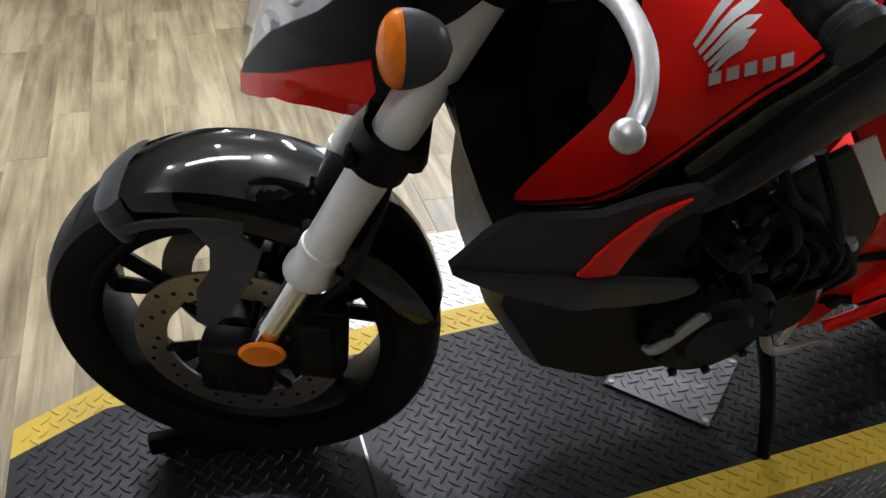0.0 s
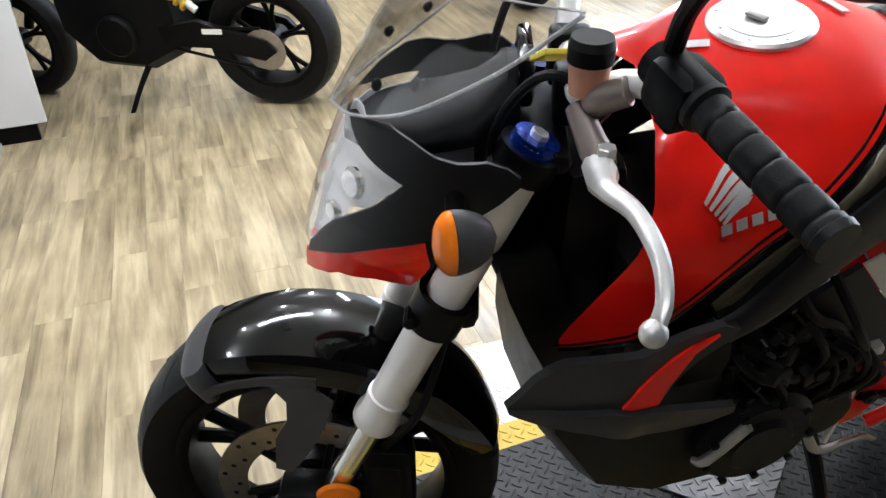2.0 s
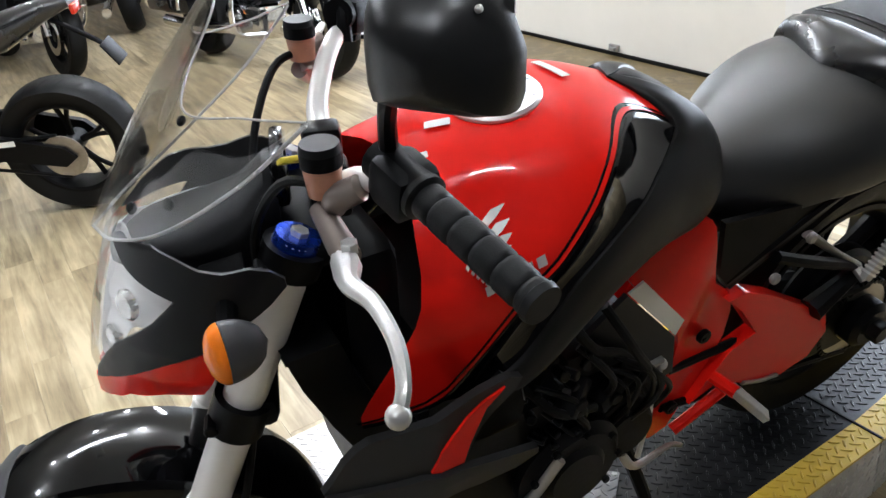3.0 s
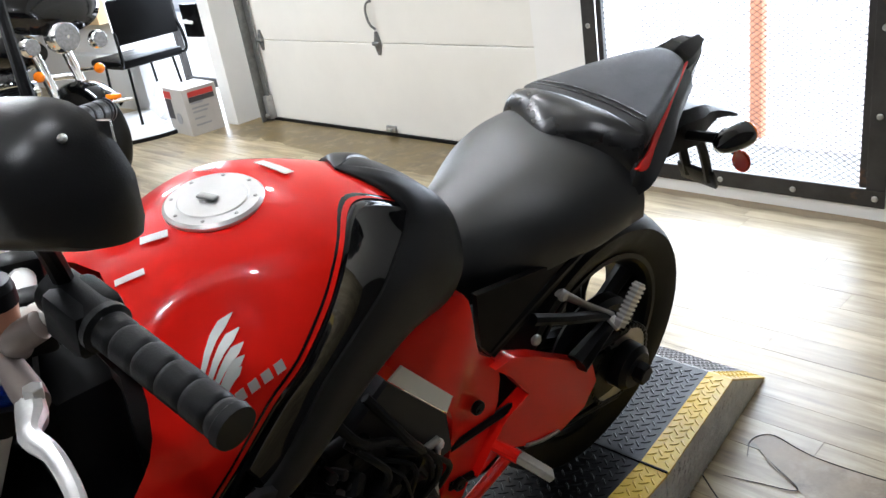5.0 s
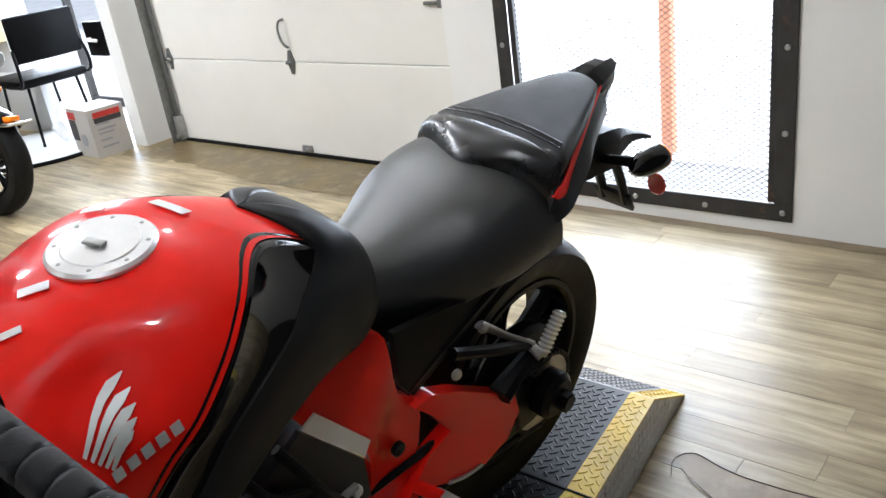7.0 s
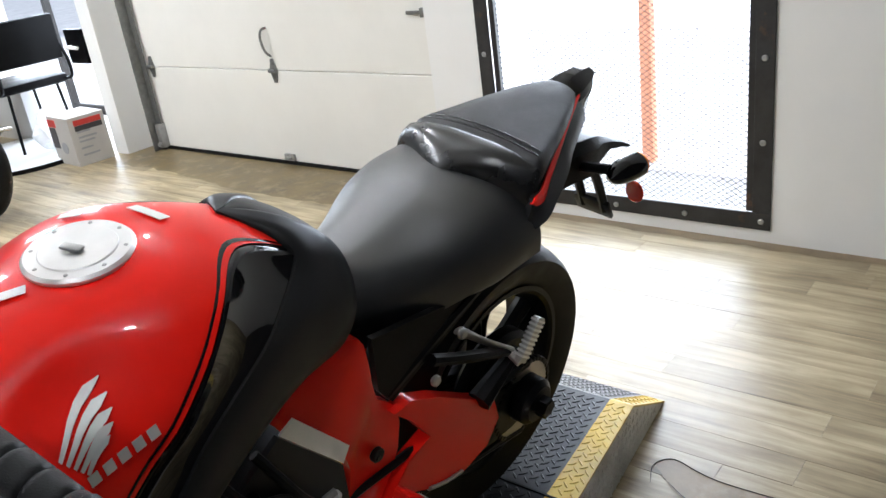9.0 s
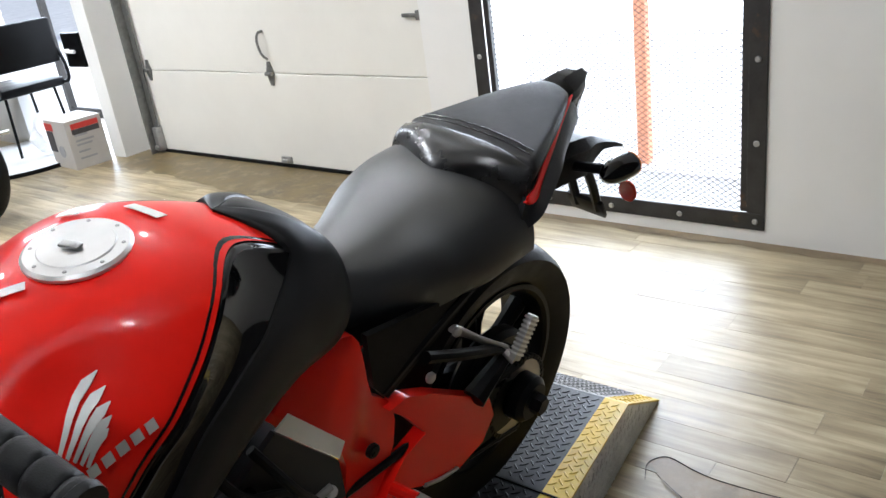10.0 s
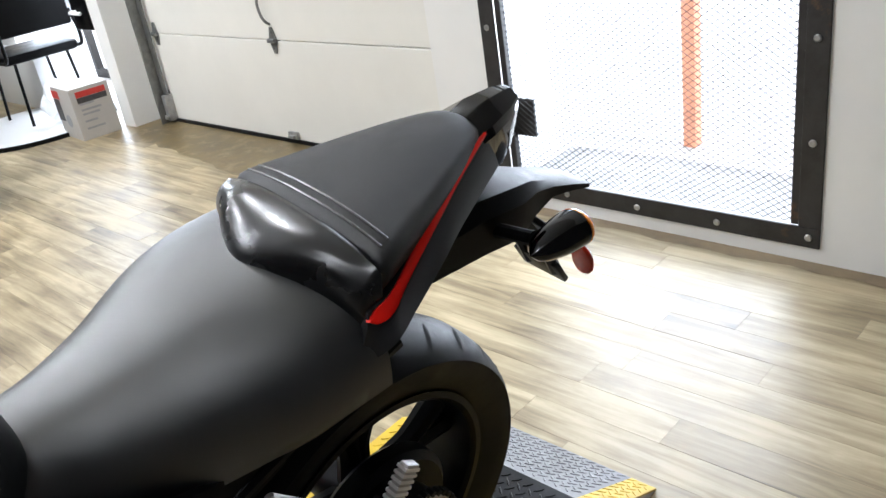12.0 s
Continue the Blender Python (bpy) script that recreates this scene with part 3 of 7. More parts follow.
tube(bm, [(-3.85, -0.86, 0.74), (-3.845, -0.88, 0.5), (-3.84, -0.86, 0.25), (-3.82, -0.95, 0.02), (-3.6, -1.1, 0.012)], 0.008, 8)
tagged(part("cable", bm, HOSE), "yellow-green cable hanging down the desk side", "cable")

# ---- lift table ----
DZ = 0.165
DX0, DX1 = -1.075, -0.475
BAND = 0.07
Y0, YS1, YS2, YBEND, YEND = -0.13, 0.472, 1.79, 2.22, 2.49
lift = thing("lift_table", pose(0, 0, 0), "black diamond-plate motorcycle lift with yellow edges", "lift table")


def tread(bm, inside, height, pitch=0.0215, size=(0.0135, 0.0029, 0.0022), x0=DX0, x1=DX1, y0=Y0, y1=YEND):
    """Raised lozenges in a herringbone over the part of a plate for which inside(x, y) holds."""
    L, W, H = size
    px, py = pitch * 0.7071, pitch * 1.4142
    for i in range(int((x1 - x0) / px) + 1):
        for j in range(int((y1 - y0) / py) + 1):
            x, y = x0 + (i + 0.5) * px, y0 + (j + (0.25 if i % 2 else 0.75)) * py
            if not inside(x, y):
                continue
            s = 1 if i % 2 else -1
            d, e = Vector((0.7071, 0.7071 * s, 0)), Vector((-0.7071 * s, 0.7071, 0))
            base = [Vector((x, y, 0)) + d * a * L + e * b * W for a, b in ((1, 0), (0.45, 1), (-0.45, 1), (-1, 0), (-0.45, -1), (0.45, -1))]
            top = [Vector((x, y, H)) + d * a * L * 0.75 + e * b * W * 0.45 for a, b in ((1, 0), (0.45, 1), (-0.45, 1), (-1, 0), (-0.45, -1), (0.45, -1))]
            for v in (*base, *top):
                v.z += height(v.x, v.y)
            lo, hi = [bm.verts.new(v) for v in base], [bm.verts.new(v) for v in top]
            bm.faces.new(hi)
            for k in range(6):
                bm.faces.new((lo[k], lo[(k + 1) % 6], hi[(k + 1) % 6], hi[k]))


CHAMFER = 0.16


def far_edge(y):
    """The deck's far edge, with its cut front corner."""
    return DX0 + max(0.0, (Y0 + CHAMFER - y)) * 0.45


def deck_z(x, y):
    return DZ if y < YBEND else DZ - (y - YBEND) / (YEND - YBEND) * (DZ - 0.006)


def deck_part(name, outline, material, inside, y0, y1, label=""):
    """One plate of the deck with its treads."""
    bm = bmesh.new()
    top = [bm.verts.new((x, y, deck_z(x, y))) for x, y in outline]
    bot = [bm.verts.new((x, y, deck_z(x, y) - 0.006)) for x, y in outline]
    bm.faces.new(top)
    bm.faces.new(list(reversed(bot)))
    n = len(outline)
    for i in range(n):
        bm.faces.new((top[i], top[(i + 1) % n], bot[(i + 1) % n], bot[i]))
    tread(bm, inside, deck_z, y0=y0, y1=y1)
    part(name, bm, material, lift, label, smooth=False)


near_in, far_in = DX1 - BAND, DX0 + BAND
G = 0.003
for nm, ya, yb in (("front_plate", Y0, YS1), ("main_plate", YS1, YS2), ("ramp_plate", YS2, YBEND), ("ramp_tongue", YBEND, YEND)):
    a, b = ya + G, yb - (G if yb != YBEND else 0)
    if ya == YBEND:
        a = ya
    far_line = [(far_edge(a) + BAND, a)] + ([(far_in, Y0 + CHAMFER)] if ya == Y0 else []) + [(far_in, b)]
    # The tongue's paler plate paints in the daylight it mirrors.
    deck_part(nm, [(near_in, a), (near_in, b)] + far_line[::-1], PLATE_WORN_LIT if ya == YBEND else PLATE_BLACK,
              lambda x, y, a=a, b=b: far_edge(y) + BAND + 0.012 < x < near_in - 0.012 and a + 0.012 < y < b - 0.012, a, b)
    deck_part("near_edge", [(near_in, a), (DX1, a), (DX1, b), (near_in, b)], PLATE_YELLOW,
              lambda x, y, a=a, b=b: near_in + 0.006 < x < DX1 - 0.012 and a + 0.012 < y < b - 0.012, a, b, "worn yellow painted edge")
    edge_line = [(far_edge(a), a)] + ([(DX0, Y0 + CHAMFER)] if ya == Y0 else []) + [(DX0, b)]
    deck_part("far_edge_plate", [(x + BAND, y) for x, y in edge_line] + edge_line[::-1], PLATE_YELLOW,
              lambda x, y, a=a, b=b: far_edge(y) + 0.012 < x < far_edge(y) + BAND - 0.006 and a + 0.012 < y < b - 0.012, a, b, "worn yellow painted edge")
for nm, x, s in (("near_skirt", DX1, 1), ("far_skirt", DX0, -1)):
    for ya, yb in ((Y0 + (CHAMFER if s < 0 else 0.0), YS2 - 0.004), (YS2 + 0.004, YEND - 0.01)):
        bm = bmesh.new()
        ys = [ya, yb] if yb < YBEND else [ya, YBEND, yb]
        rings = [[(x - s * 0.012, y, 0.0), (x - s * 0.012, y, deck_z(x, y) - 0.007), (x - s * 0.004, y, deck_z(x, y) - 0.007), (x - s * 0.004, y, 0.0)] for y in ys]
        loft(bm, rings)
        for j in range(int((yb - ya) / 0.0152)):
            for k in range(6):
                y, z = ya + 0.015 + j * 0.0152, 0.012 + (k + (0.5 if j % 2 else 0.0)) * 0.0304
                if z + 0.012 > deck_z(x, y) - 0.01:
                    continue
                box(bm, -0.001, 0.0018, -0.013, 0.013, -0.0024, 0.0024, 0, pose(x - s * 0.004, y, z, 45 if j % 2 else -45))
        part(nm, bm, PLATE_BARE, lift, "bare metal tread-plate skirt", smooth=False)
bm = bmesh.new()
box(bm, DX0 + 0.1, DX1 - 0.01, Y0 + 0.004, Y0 + 0.012, 0.0, DZ - 0.007)
part("front_skirt", bm, PLATE_BARE, lift, smooth=False)
bm = bmesh.new()
box(bm, DX0 + 0.04, DX1 - 0.04, Y0 + 0.2, YS2 - 0.02, 0.0, DZ - 0.02)
part("under_frame", bm, BLACKMETAL, lift, smooth=False)
bm = bmesh.new()
box(bm, DX0 + 0.01, DX1 - 0.002, YS1 - 0.0025, YS1 + 0.0025, DZ - 0.01, DZ + 0.004)
part("front_seam_strip", bm, CHROME, lift, "bright metal seam strip", smooth=False)
bm = bmesh.new()
box(bm, DX0 + 0.01, DX1 - 0.002, YS2 - 0.0015, YS2 + 0.003, DZ - 0.01, DZ + 0.003)
part("rear_seam_strip", bm, BLACKMETAL, lift, smooth=False)
# the lift stands a little askew and narrows towards its ramp
NEAR_EDGE = [(-0.13, -0.385), (1.1, -0.425), (1.79, -0.452), (2.22, -0.505), (2.49, -0.537)]
FAR_EDGE = [(-0.13, -1.003), (0.81, -1.05), (1.79, -1.1), (2.49, -1.12)]
for ob in lift.children:
    for v in ob.data.vertices:
        u = (v.co.x - DX0) / (DX1 - DX0)
        v.co.x += (1 - u) * (lerp(FAR_EDGE, v.co.y) - DX0) + u * (lerp(NEAR_EDGE, v.co.y) - DX1)
cover = thing("cover_plate", pose(-0.74, 1.112, DZ + 0.003, 0, 0, 42), "loose bare tread-plate cover bolted on the lift deck", "metal plate")
bm = bmesh.new()
box(bm, -0.105, 0.105, -0.105, 0.105, 0, 0.004, 0.001)
tread(bm, lambda x, y: abs(x) < 0.098 and abs(y) < 0.098, lambda x, y: 0.004, x0=-0.11, x1=0.11, y0=-0.11, y1=0.11)
part("plate", bm, PLATE_WORN_LIT, cover, smooth=False)
for sx in (-1, 1):
    for sy in (-1, 1):
        bm = bmesh.new()
        disc(bm, (sx * 0.095, sy * 0.095, 0.0055), (0, 0, 1), 0.007, 0.004, 10, 0.002)
        part("screw", bm, GALV, cover)
for nm, xa, xb, ya, yb, cut, zt in (("near", -0.378, -0.2, 0.3, 1.62, 0.3, 0.12), ("far", -1.512, -1.1, 0.36, 1.7, -0.12, 0.03)):
    wing = thing("side_wing", pose(0, 0, 0), "bare tread-plate side wing of the lift beside its edge", "metal plate", group="lift side wings")
    bm = bmesh.new()
    if nm == "near":
        vs = [(xa, ya), (xb, ya), (xb, yb - cut), (xa, yb)]
    else:
        vs = [(xa, ya), (xb, ya), (xb, yb), (xa, yb)]
    a = [bm.verts.new((x, y, zt)) for x, y in vs]
    b = [bm.verts.new((x, y, 0.0)) for x, y in vs]
    bm.faces.new(a)
    bm.faces.new(b[::-1])
    for i in range(4):
        bm.faces.new((a[i], a[(i + 1) % 4], b[(i + 1) % 4], b[i]))
    if nm == "near":
        tread(bm, lambda x, y: x < xb - 0.012 and y < yb - 0.02 - (x - xa) * 1.55, lambda x, y: zt, x0=xa, x1=xb, y0=ya, y1=yb)
    else:
        tread(bm, lambda x, y: x > xa + 0.012 and y > ya + 0.02, lambda x, y: zt, x0=xa, x1=xb, y0=ya, y1=yb)
    part("wing_plate", bm, PLATE_BARE, wing, smooth=False)


# ---- the red motorcycle on the lift ----
bike = thing("motorcycle", pose(-0.79, 0.31, DZ) @ pose(0, 0, 0, 0, 12, -2.5), "red and black naked motorcycle leaning on its side stand", "motorcycle")
PIVOT = Matrix.Translation((0, 0.285, 1.0))
FRONT = PIVOT @ pose(0, 0, 0, 0, 4, 0) @ Matrix.Rotation(radians(-20), 4, Vector((0, 0.43, 0.903))) @ PIVOT.inverted()


def straight(rows, x):
    """A value from rows of (x, value), by straight lines."""
    for (a, b), (c, d) in zip(rows, rows[1:]):
        if x <= c:
            return b + (d - b) * (x - a) / (c - a)
    return rows[-1][1]


def fpart(name, bm, material, parent=bike, label="", **kw):
    """A part of the steered front end."""
    if parent is bike:
        bmesh.ops.transform(bm, matrix=FRONT, verts=bm.verts)
        return part(name, bm, material, bike, label, **kw)
    bmesh.ops.transform(bm, matrix=FRONT, verts=bm.verts)
    return part(name, bm, material, parent, label, **kw)


def tyre_profile(r, w, rim):
    pts = [(-w * 0.36, rim), (-w * 0.47, rim + (r - rim) * 0.4), (-w * 0.49, rim + (r - rim) * 0.62)]
    for k in range(9):
        a = radians(-70 + 17.5 * k)
        pts.append((w * 0.5 * math.sin(a) / math.sin(radians(70)), rim + (r - rim) * (0.72 + 0.28 * (math.cos(a) - math.cos(radians(70))) / (1 - math.cos(radians(70))))))
    pts += [(w * 0.49, rim + (r - rim) * 0.62), (w * 0.47, rim + (r - rim) * 0.4), (w * 0.36, rim)]
    return pts


def grooves(bm, c, r, w, n, rim):
    """Slanted tread cuts laid just proud as dark slivers."""
    for k in range(n):
        for s in (1, -1):
            a0 = 2 * math.pi * (k + (0.5 if s > 0 else 0)) / n
            row = []
            for i in range(5):
                u = i / 4
                x = s * w * (0.06 + 0.36 * u)
                rr = rim + (r - rim) * (0.72 + 0.28 * (math.cos(math.asin(min(1, abs(x) / (w * 0.5) * 0.94))) - 0.342) / 0.658) + 0.0007
                a = a0 + u * 0.12
                hw = 0.005 * (1 - abs(2 * u - 1) ** 3 * 0.7) / r
                row.append((Vector((x, rr * math.cos(a - hw), rr * math.sin(a - hw))), Vector((x, rr * math.cos(a + hw), rr * math.sin(a + hw)))))
            vs = [[bm.verts.new(p + Vector(c)) for p in q] for q in row]
            for p, q in zip(vs, vs[1:]):
                bm.faces.new((p[0], p[1], q[1], q[0]))


SHELL = mat("mirror_shell_plastic", (0.008, 0.008, 0.0085), 0.3, 0, 0, 0.15, 9, 0.1, 900, spec=0.6)
GROOVE = mat("tyre_groove", (0.004, 0.004, 0.004), 0.9, vary=0)


def wheel(c, r, w, rim, spokes, place, hub_w, fat=1.0):
    """Tyre, cast rim with spokes and hub. place() links a mesh under the bike."""
    T = Matrix.Translation(c)
    bm = bmesh.new()
    lathe(bm, tyre_profile(r, w, rim), "x", 72, T)
    ty = place("tyre", bm, RUBBER)
    bm = bmesh.new()
    grooves(bm, c, r, w, 26, rim)
    tagged(place("tread_grooves", bm, GROOVE, parent=ty, smooth=False), kind="stuff")
    bm = bmesh.new()
    q = w * 0.4
    lathe(bm, [(-q, rim + 0.004), (-q, rim - 0.008), (-q * 0.9, rim - 0.016), (-q * 0.3, rim - 0.022), (q * 0.3, rim - 0.022), (q * 0.9, rim - 0.016), (q, rim - 0.008), (q, rim + 0.004)], "x", 64, T)
    rm = place("rim", bm, BLACKMETAL)
    for k in range(spokes):
        a = 2 * math.pi * k / spokes + 0.3
        bm = bmesh.new()
        for d in (-0.16, 0.16):
            p0 = Vector((0, math.cos(a) * 0.035, math.sin(a) * 0.035))
            p1 = Vector((0, math.cos(a + d * 0.4) * rim * 0.55, math.sin(a + d * 0.4) * rim * 0.55))
            p2 = Vector((0, math.cos(a + d) * (rim - 0.014), math.sin(a + d) * (rim - 0.014)))
            tube(bm, [p0 + Vector(c), p1 + Vector(c), p2 + Vector(c)], [0.016 * fat, 0.011 * fat, 0.013 * fat], 8)
        place("spoke", bm, BLACKMETAL, parent=rm)
    bm = bmesh.new()
    disc(bm, c, (1, 0, 0), 0.045, hub_w, 28, 0.006)
    place("hub", bm, BLACKMETAL, parent=rm)
    return rm


FC = (0, -0.002, 0.322)
front_rim = wheel(FC, 0.298, 0.125, 0.225, 5, lambda n, b, m, parent=bike, **k: fpart(n, b, m, parent, **k), 0.11)


def brake_disc(x, c, ro, ri, place):
    bm = bmesh.new()
    N = 60
    lathe(bm, [(x - 0.0025, ri), (x - 0.0025, ro), (x + 0.0025, ro), (x + 0.0025, ri), (x - 0.0025, ri)], "x", N, Matrix.Translation(c))
    d = place("brake_disc", bm, STEEL, "drilled steel brake disc")
    bm = bmesh.new()
    s = 1 if x > 0 else -1
    for k in range(36):
        a = 2 * math.pi * k / 36
        rr = ri + (ro - ri) * (0.28, 0.52, 0.76)[k % 3]
        disc(bm, (c[0] + x + s * 0.0022, c[1] + rr * math.cos(a), c[2] + rr * math.sin(a)), (1, 0, 0), 0.0042, 0.0014, 8)
    tagged(place("drill_holes", bm, GROOVE, parent=d, smooth=False), kind="stuff")
    for k in range(6):
        a = 2 * math.pi * k / 6
        bm = bmesh.new()
        tube(bm, [(c[0] + x, c[1] + 0.04 * math.cos(a), c[2] + 0.04 * math.sin(a)), (c[0] + x, c[1] + (ri + 0.004) * math.cos(a + 0.2), c[2] + (ri + 0.004) * math.sin(a + 0.2))], 0.007, 8)
        place("carrier_arm", bm, BLACKMETAL, parent=d)


for sx in (0.066, -0.066):
    brake_disc(sx, FC, 0.155, 0.108, lambda n, b, m, label="", parent=bike, **k: fpart(n, b, m, parent, label, **k))


def fork_y(z):
    return 0.056 + 0.43 * (z - 0.407)


for s in (1, -1):
    X = s * 0.105

    def fp(z, X=X):
        return (X, fork_y(z), z)
    bm = bmesh.new()
    rows = [(0.53, 0.0325), (0.532, 0.0335), (0.547, 0.0335), (0.553, 0.03), (0.574, 0.0278), (0.576, 0.0303), (0.584, 0.0303), (0.586, 0.0275), (0.99, 0.0275)]
    ax = Vector((0, 0.43, 1)).normalized()
    sd = ax.cross(Vector((1, 0, 0)))
    loft(bm, [[Vector(fp(z)) + (Vector((1, 0, 0)) * math.cos(a) + sd * math.sin(a)) * r for a in [2 * math.pi * j / 24 for j in range(24)]] for z, r in rows])
    leg = fpart("fork_tube", bm, SILVER, label="silver fork outer tube")
    bm = bmesh.new()
    tube(bm, [fp(0.36), fp(0.535)], 0.0215, 18)
    fpart("fork_slider", bm, CHROME, leg, "polished chrome fork slider")
    bm = bmesh.new()
    tube(bm, [fp(0.982), fp(0.994)], [0.029, 0.027], 20)
    fpart("fork_cap", bm, BLUE, leg, "blue anodised fork cap")
    bm = bmesh.new()
    disc(bm, (X, fork_y(0.996), 0.996), (0, 0.43, 0.9), 0.011, 0.01, 6, 0.001)
    fpart("cap_nut", bm, ALLOY, leg)
    bm = bmesh.new()
    box(bm, X - 0.03, X + 0.03, -0.045, 0.06, 0.29, 0.385, 0.014)
    fpart("axle_lug", bm, BLACKMETAL, leg)
    bm = bmesh.new()
    disc(bm, (X + s * 0.028, fork_y(0.395), 0.392), (s, 0.1, 0), 0.029, 0.01, 24, 0.004)
    bmesh.ops.scale(bm, vec=(1, 1.15, 0.85), verts=bm.verts, space=Matrix.Translation((-X, -fork_y(0.395), -0.392)))
    fpart("reflector", bm, ORANGE, leg, "amber side reflector")
    bm = bmesh.new()
    box(bm, X - 0.03, X + 0.018, 0.085, 0.165, 0.33, 0.475, 0.016)
    box(bm, X - 0.02, X + 0.03, 0.1, 0.15, 0.35, 0.455, 0.01)
    cal = fpart("brake_caliper", bm, BLACKMETAL)
    bm = bmesh.new()
    tube(bm, [(X, 0.12, 0.47), (X + s * 0.02, 0.17, 0.56), (X, 0.2, 0.65), (X - s * 0.05, 0.22, 0.74)], 0.006, 8)
    fpart("brake_hose", bm, RUBBER, cal)
    if s < 0:
        continue
    # indicator
    bm = bmesh.new()
    tube(bm, [(s * 0.13, 0.22, 0.95), (s * 0.22, 0.224, 0.95)], 0.012, 10)
    ind = fpart("indicator", bm, PLASTIC, label="black front indicator with amber lens")
    for nm, y0, y1, mt in (("housing", 0.2205, 0.266, STAY), ("lens", 0.22, 0.2, ORANGE)):
        bm = bmesh.new()
        rings = []
        for k in range(8):
            u = k / 7
            rad = math.sqrt(max(0.0008, 1 - u * u))
            rings.append([(s * 0.242 + math.cos(a) * 0.027 * rad, y0 + (y1 - y0) * u, 0.95 + math.sin(a) * 0.036 * rad) for a in [2 * math.pi * j / 24 for j in range(24)]])
        loft(bm, rings)
        bmesh.ops.rotate(bm, cent=(s * 0.242, 0.22, 0.95), matrix=Matrix.Rotation(radians(16 * s), 3, "Z"), verts=bm.verts)
        fpart(nm, bm, mt, ind, "amber lens" if nm == "lens" else "")
for z0, z1, nm in ((0.722, 0.768, "lower_yoke"), (0.952, 0.982, "upper_yoke")):
    bm = bmesh.new()
    zc = (z0 + z1) / 2
    box(bm, -0.125, 0.125, fork_y(zc) - 0.03, fork_y(zc) + 0.05, z0, z1, 0.014)
    for X in (0.105, -0.105):
        tube(bm, [(X, fork_y(z0), z0), (X, fork_y(z1), z1)], 0.038, 20)
        disc(bm, (X + 0.02 * (1 if X > 0 else -1), fork_y(zc) - 0.035, zc), (1, 0, 0), 0.009, 0.03, 10, 0.002)
    fpart(nm, bm, BLACKMETAL)
bm = bmesh.new()
disc(bm, FC, (1, 0, 0), 0.014, 0.28, 16, 0.003)
fpart("front_axle", bm, DARKMETAL)


def fender_shell(a0, a1, r, half, drop, thick, x_in=0.0):
    rings = []
    for k in range(25):
        a = radians(a0 + (a1 - a0) * k / 24)
        taper = 1 - 0.25 * abs(2 * k / 24 - 1) ** 3
        ring = []
        prof = [(-1.0, -1), (-1.0, -0.45), (-0.9, -0.12), (-0.6, 0), (0, 0.12), (0.6, 0), (0.9, -0.12), (1.0, -0.45), (1.0, -1)]
        outer = [(half * taper * u, r + drop * taper * v) for u, v in prof]
        inner = [((half * taper - thick) * u, r - thick + drop * taper * v * 0.98) for u, v in reversed(prof)]
        for x, rr in outer + inner:
            ring.append((x + FC[0], FC[1] + rr * math.cos(a), FC[2] + rr * math.sin(a)))
        rings.append(ring)
    bm = bmesh.new()
    loft(bm, rings)
    return bm


fender = fpart("front_fender", fender_shell(18, 122, 0.305, 0.082, 0.055, 0.004), GLOSS, label="glossy black front mudguard")
fpart("fender_rim", fender_shell(117, 126, 0.3045, 0.084, 0.06, 0.005), STAY, fender, "satin grey mudguard tip")
for s in (1, -1):
    bm = bmesh.new()
    panel(bm, [(-0.045, 0.572), (0.02, 0.565), (0.048, 0.54), (0.035, 0.5), (0.01, 0.45), (-0.022, 0.405), (-0.046, 0.412), (-0.042, 0.47), (-0.022, 0.505), (-0.02, 0.54)], lambda y, z, s=s: s * (0.079 + 0.02 * max(0, (0.56 - z) / 0.15)), 0.006)
    fpart("fender_stay", bm, STAY, fender, "satin grey mudguard stay")

for s in (1, -1):
    bm = bmesh.new()
    arc = [(FC[1] + r * math.cos(radians(a)), FC[2] + r * math.sin(radians(a))) for a, r in [(122, 0.272), (112, 0.268), (102, 0.266), (92, 0.266), (84, 0.266), (84, 0.244), (92, 0.247), (102, 0.252), (112, 0.256), (122, 0.256)]]
    panel(bm, arc, lambda y, z, s=s: s * 0.0795, 0.005, 1)
    fpart("fender_trim", bm, STAY, fender, "satin grey mudguard trim")
# headlamp and its cowl
def nose_x(y, z):
    """Half width of the nose round the headlamp."""
    d = max(0.0, y - 0.012 - 0.06 * max(0.0, (z - 0.76) / 0.2) ** 1.4)
    return 0.175 * (1 - math.exp(-d / 0.06)) * (1 - 1.9 * max(0.0, 0.88 - z)) - 0.9 * max(0.0, y - 0.22) ** 2


COWL = [(0.095, 0.98), (0.118, 0.996), (0.149, 1.007), (0.175, 1.002), (0.199, 0.993), (0.223, 0.991), (0.253, 0.997), (0.274, 0.992), (0.288, 0.981), (0.289, 0.971), (0.269, 0.95), (0.25, 0.935), (0.225, 0.918), (0.188, 0.891), (0.161, 0.879), (0.133, 0.863), (0.107, 0.845), (0.079, 0.823), (0.052, 0.802), (0.023, 0.772), (0.03, 0.793), (0.053, 0.832), (0.075, 0.864), (0.095, 0.884), (0.112, 0.899), (0.132, 0.916), (0.148, 0.933), (0.165, 0.952), (0.15, 0.956), (0.135, 0.959), (0.122, 0.962), (0.109, 0.966), (0.101, 0.972)]
CHIN = [(0.02, 0.77), (0.052, 0.799), (0.079, 0.82), (0.107, 0.842), (0.133, 0.86), (0.161, 0.876), (0.188, 0.888), (0.193, 0.85), (0.181, 0.825), (0.168, 0.799), (0.129, 0.795), (0.095, 0.787), (0.075, 0.785), (0.047, 0.766), (0.016, 0.735)]
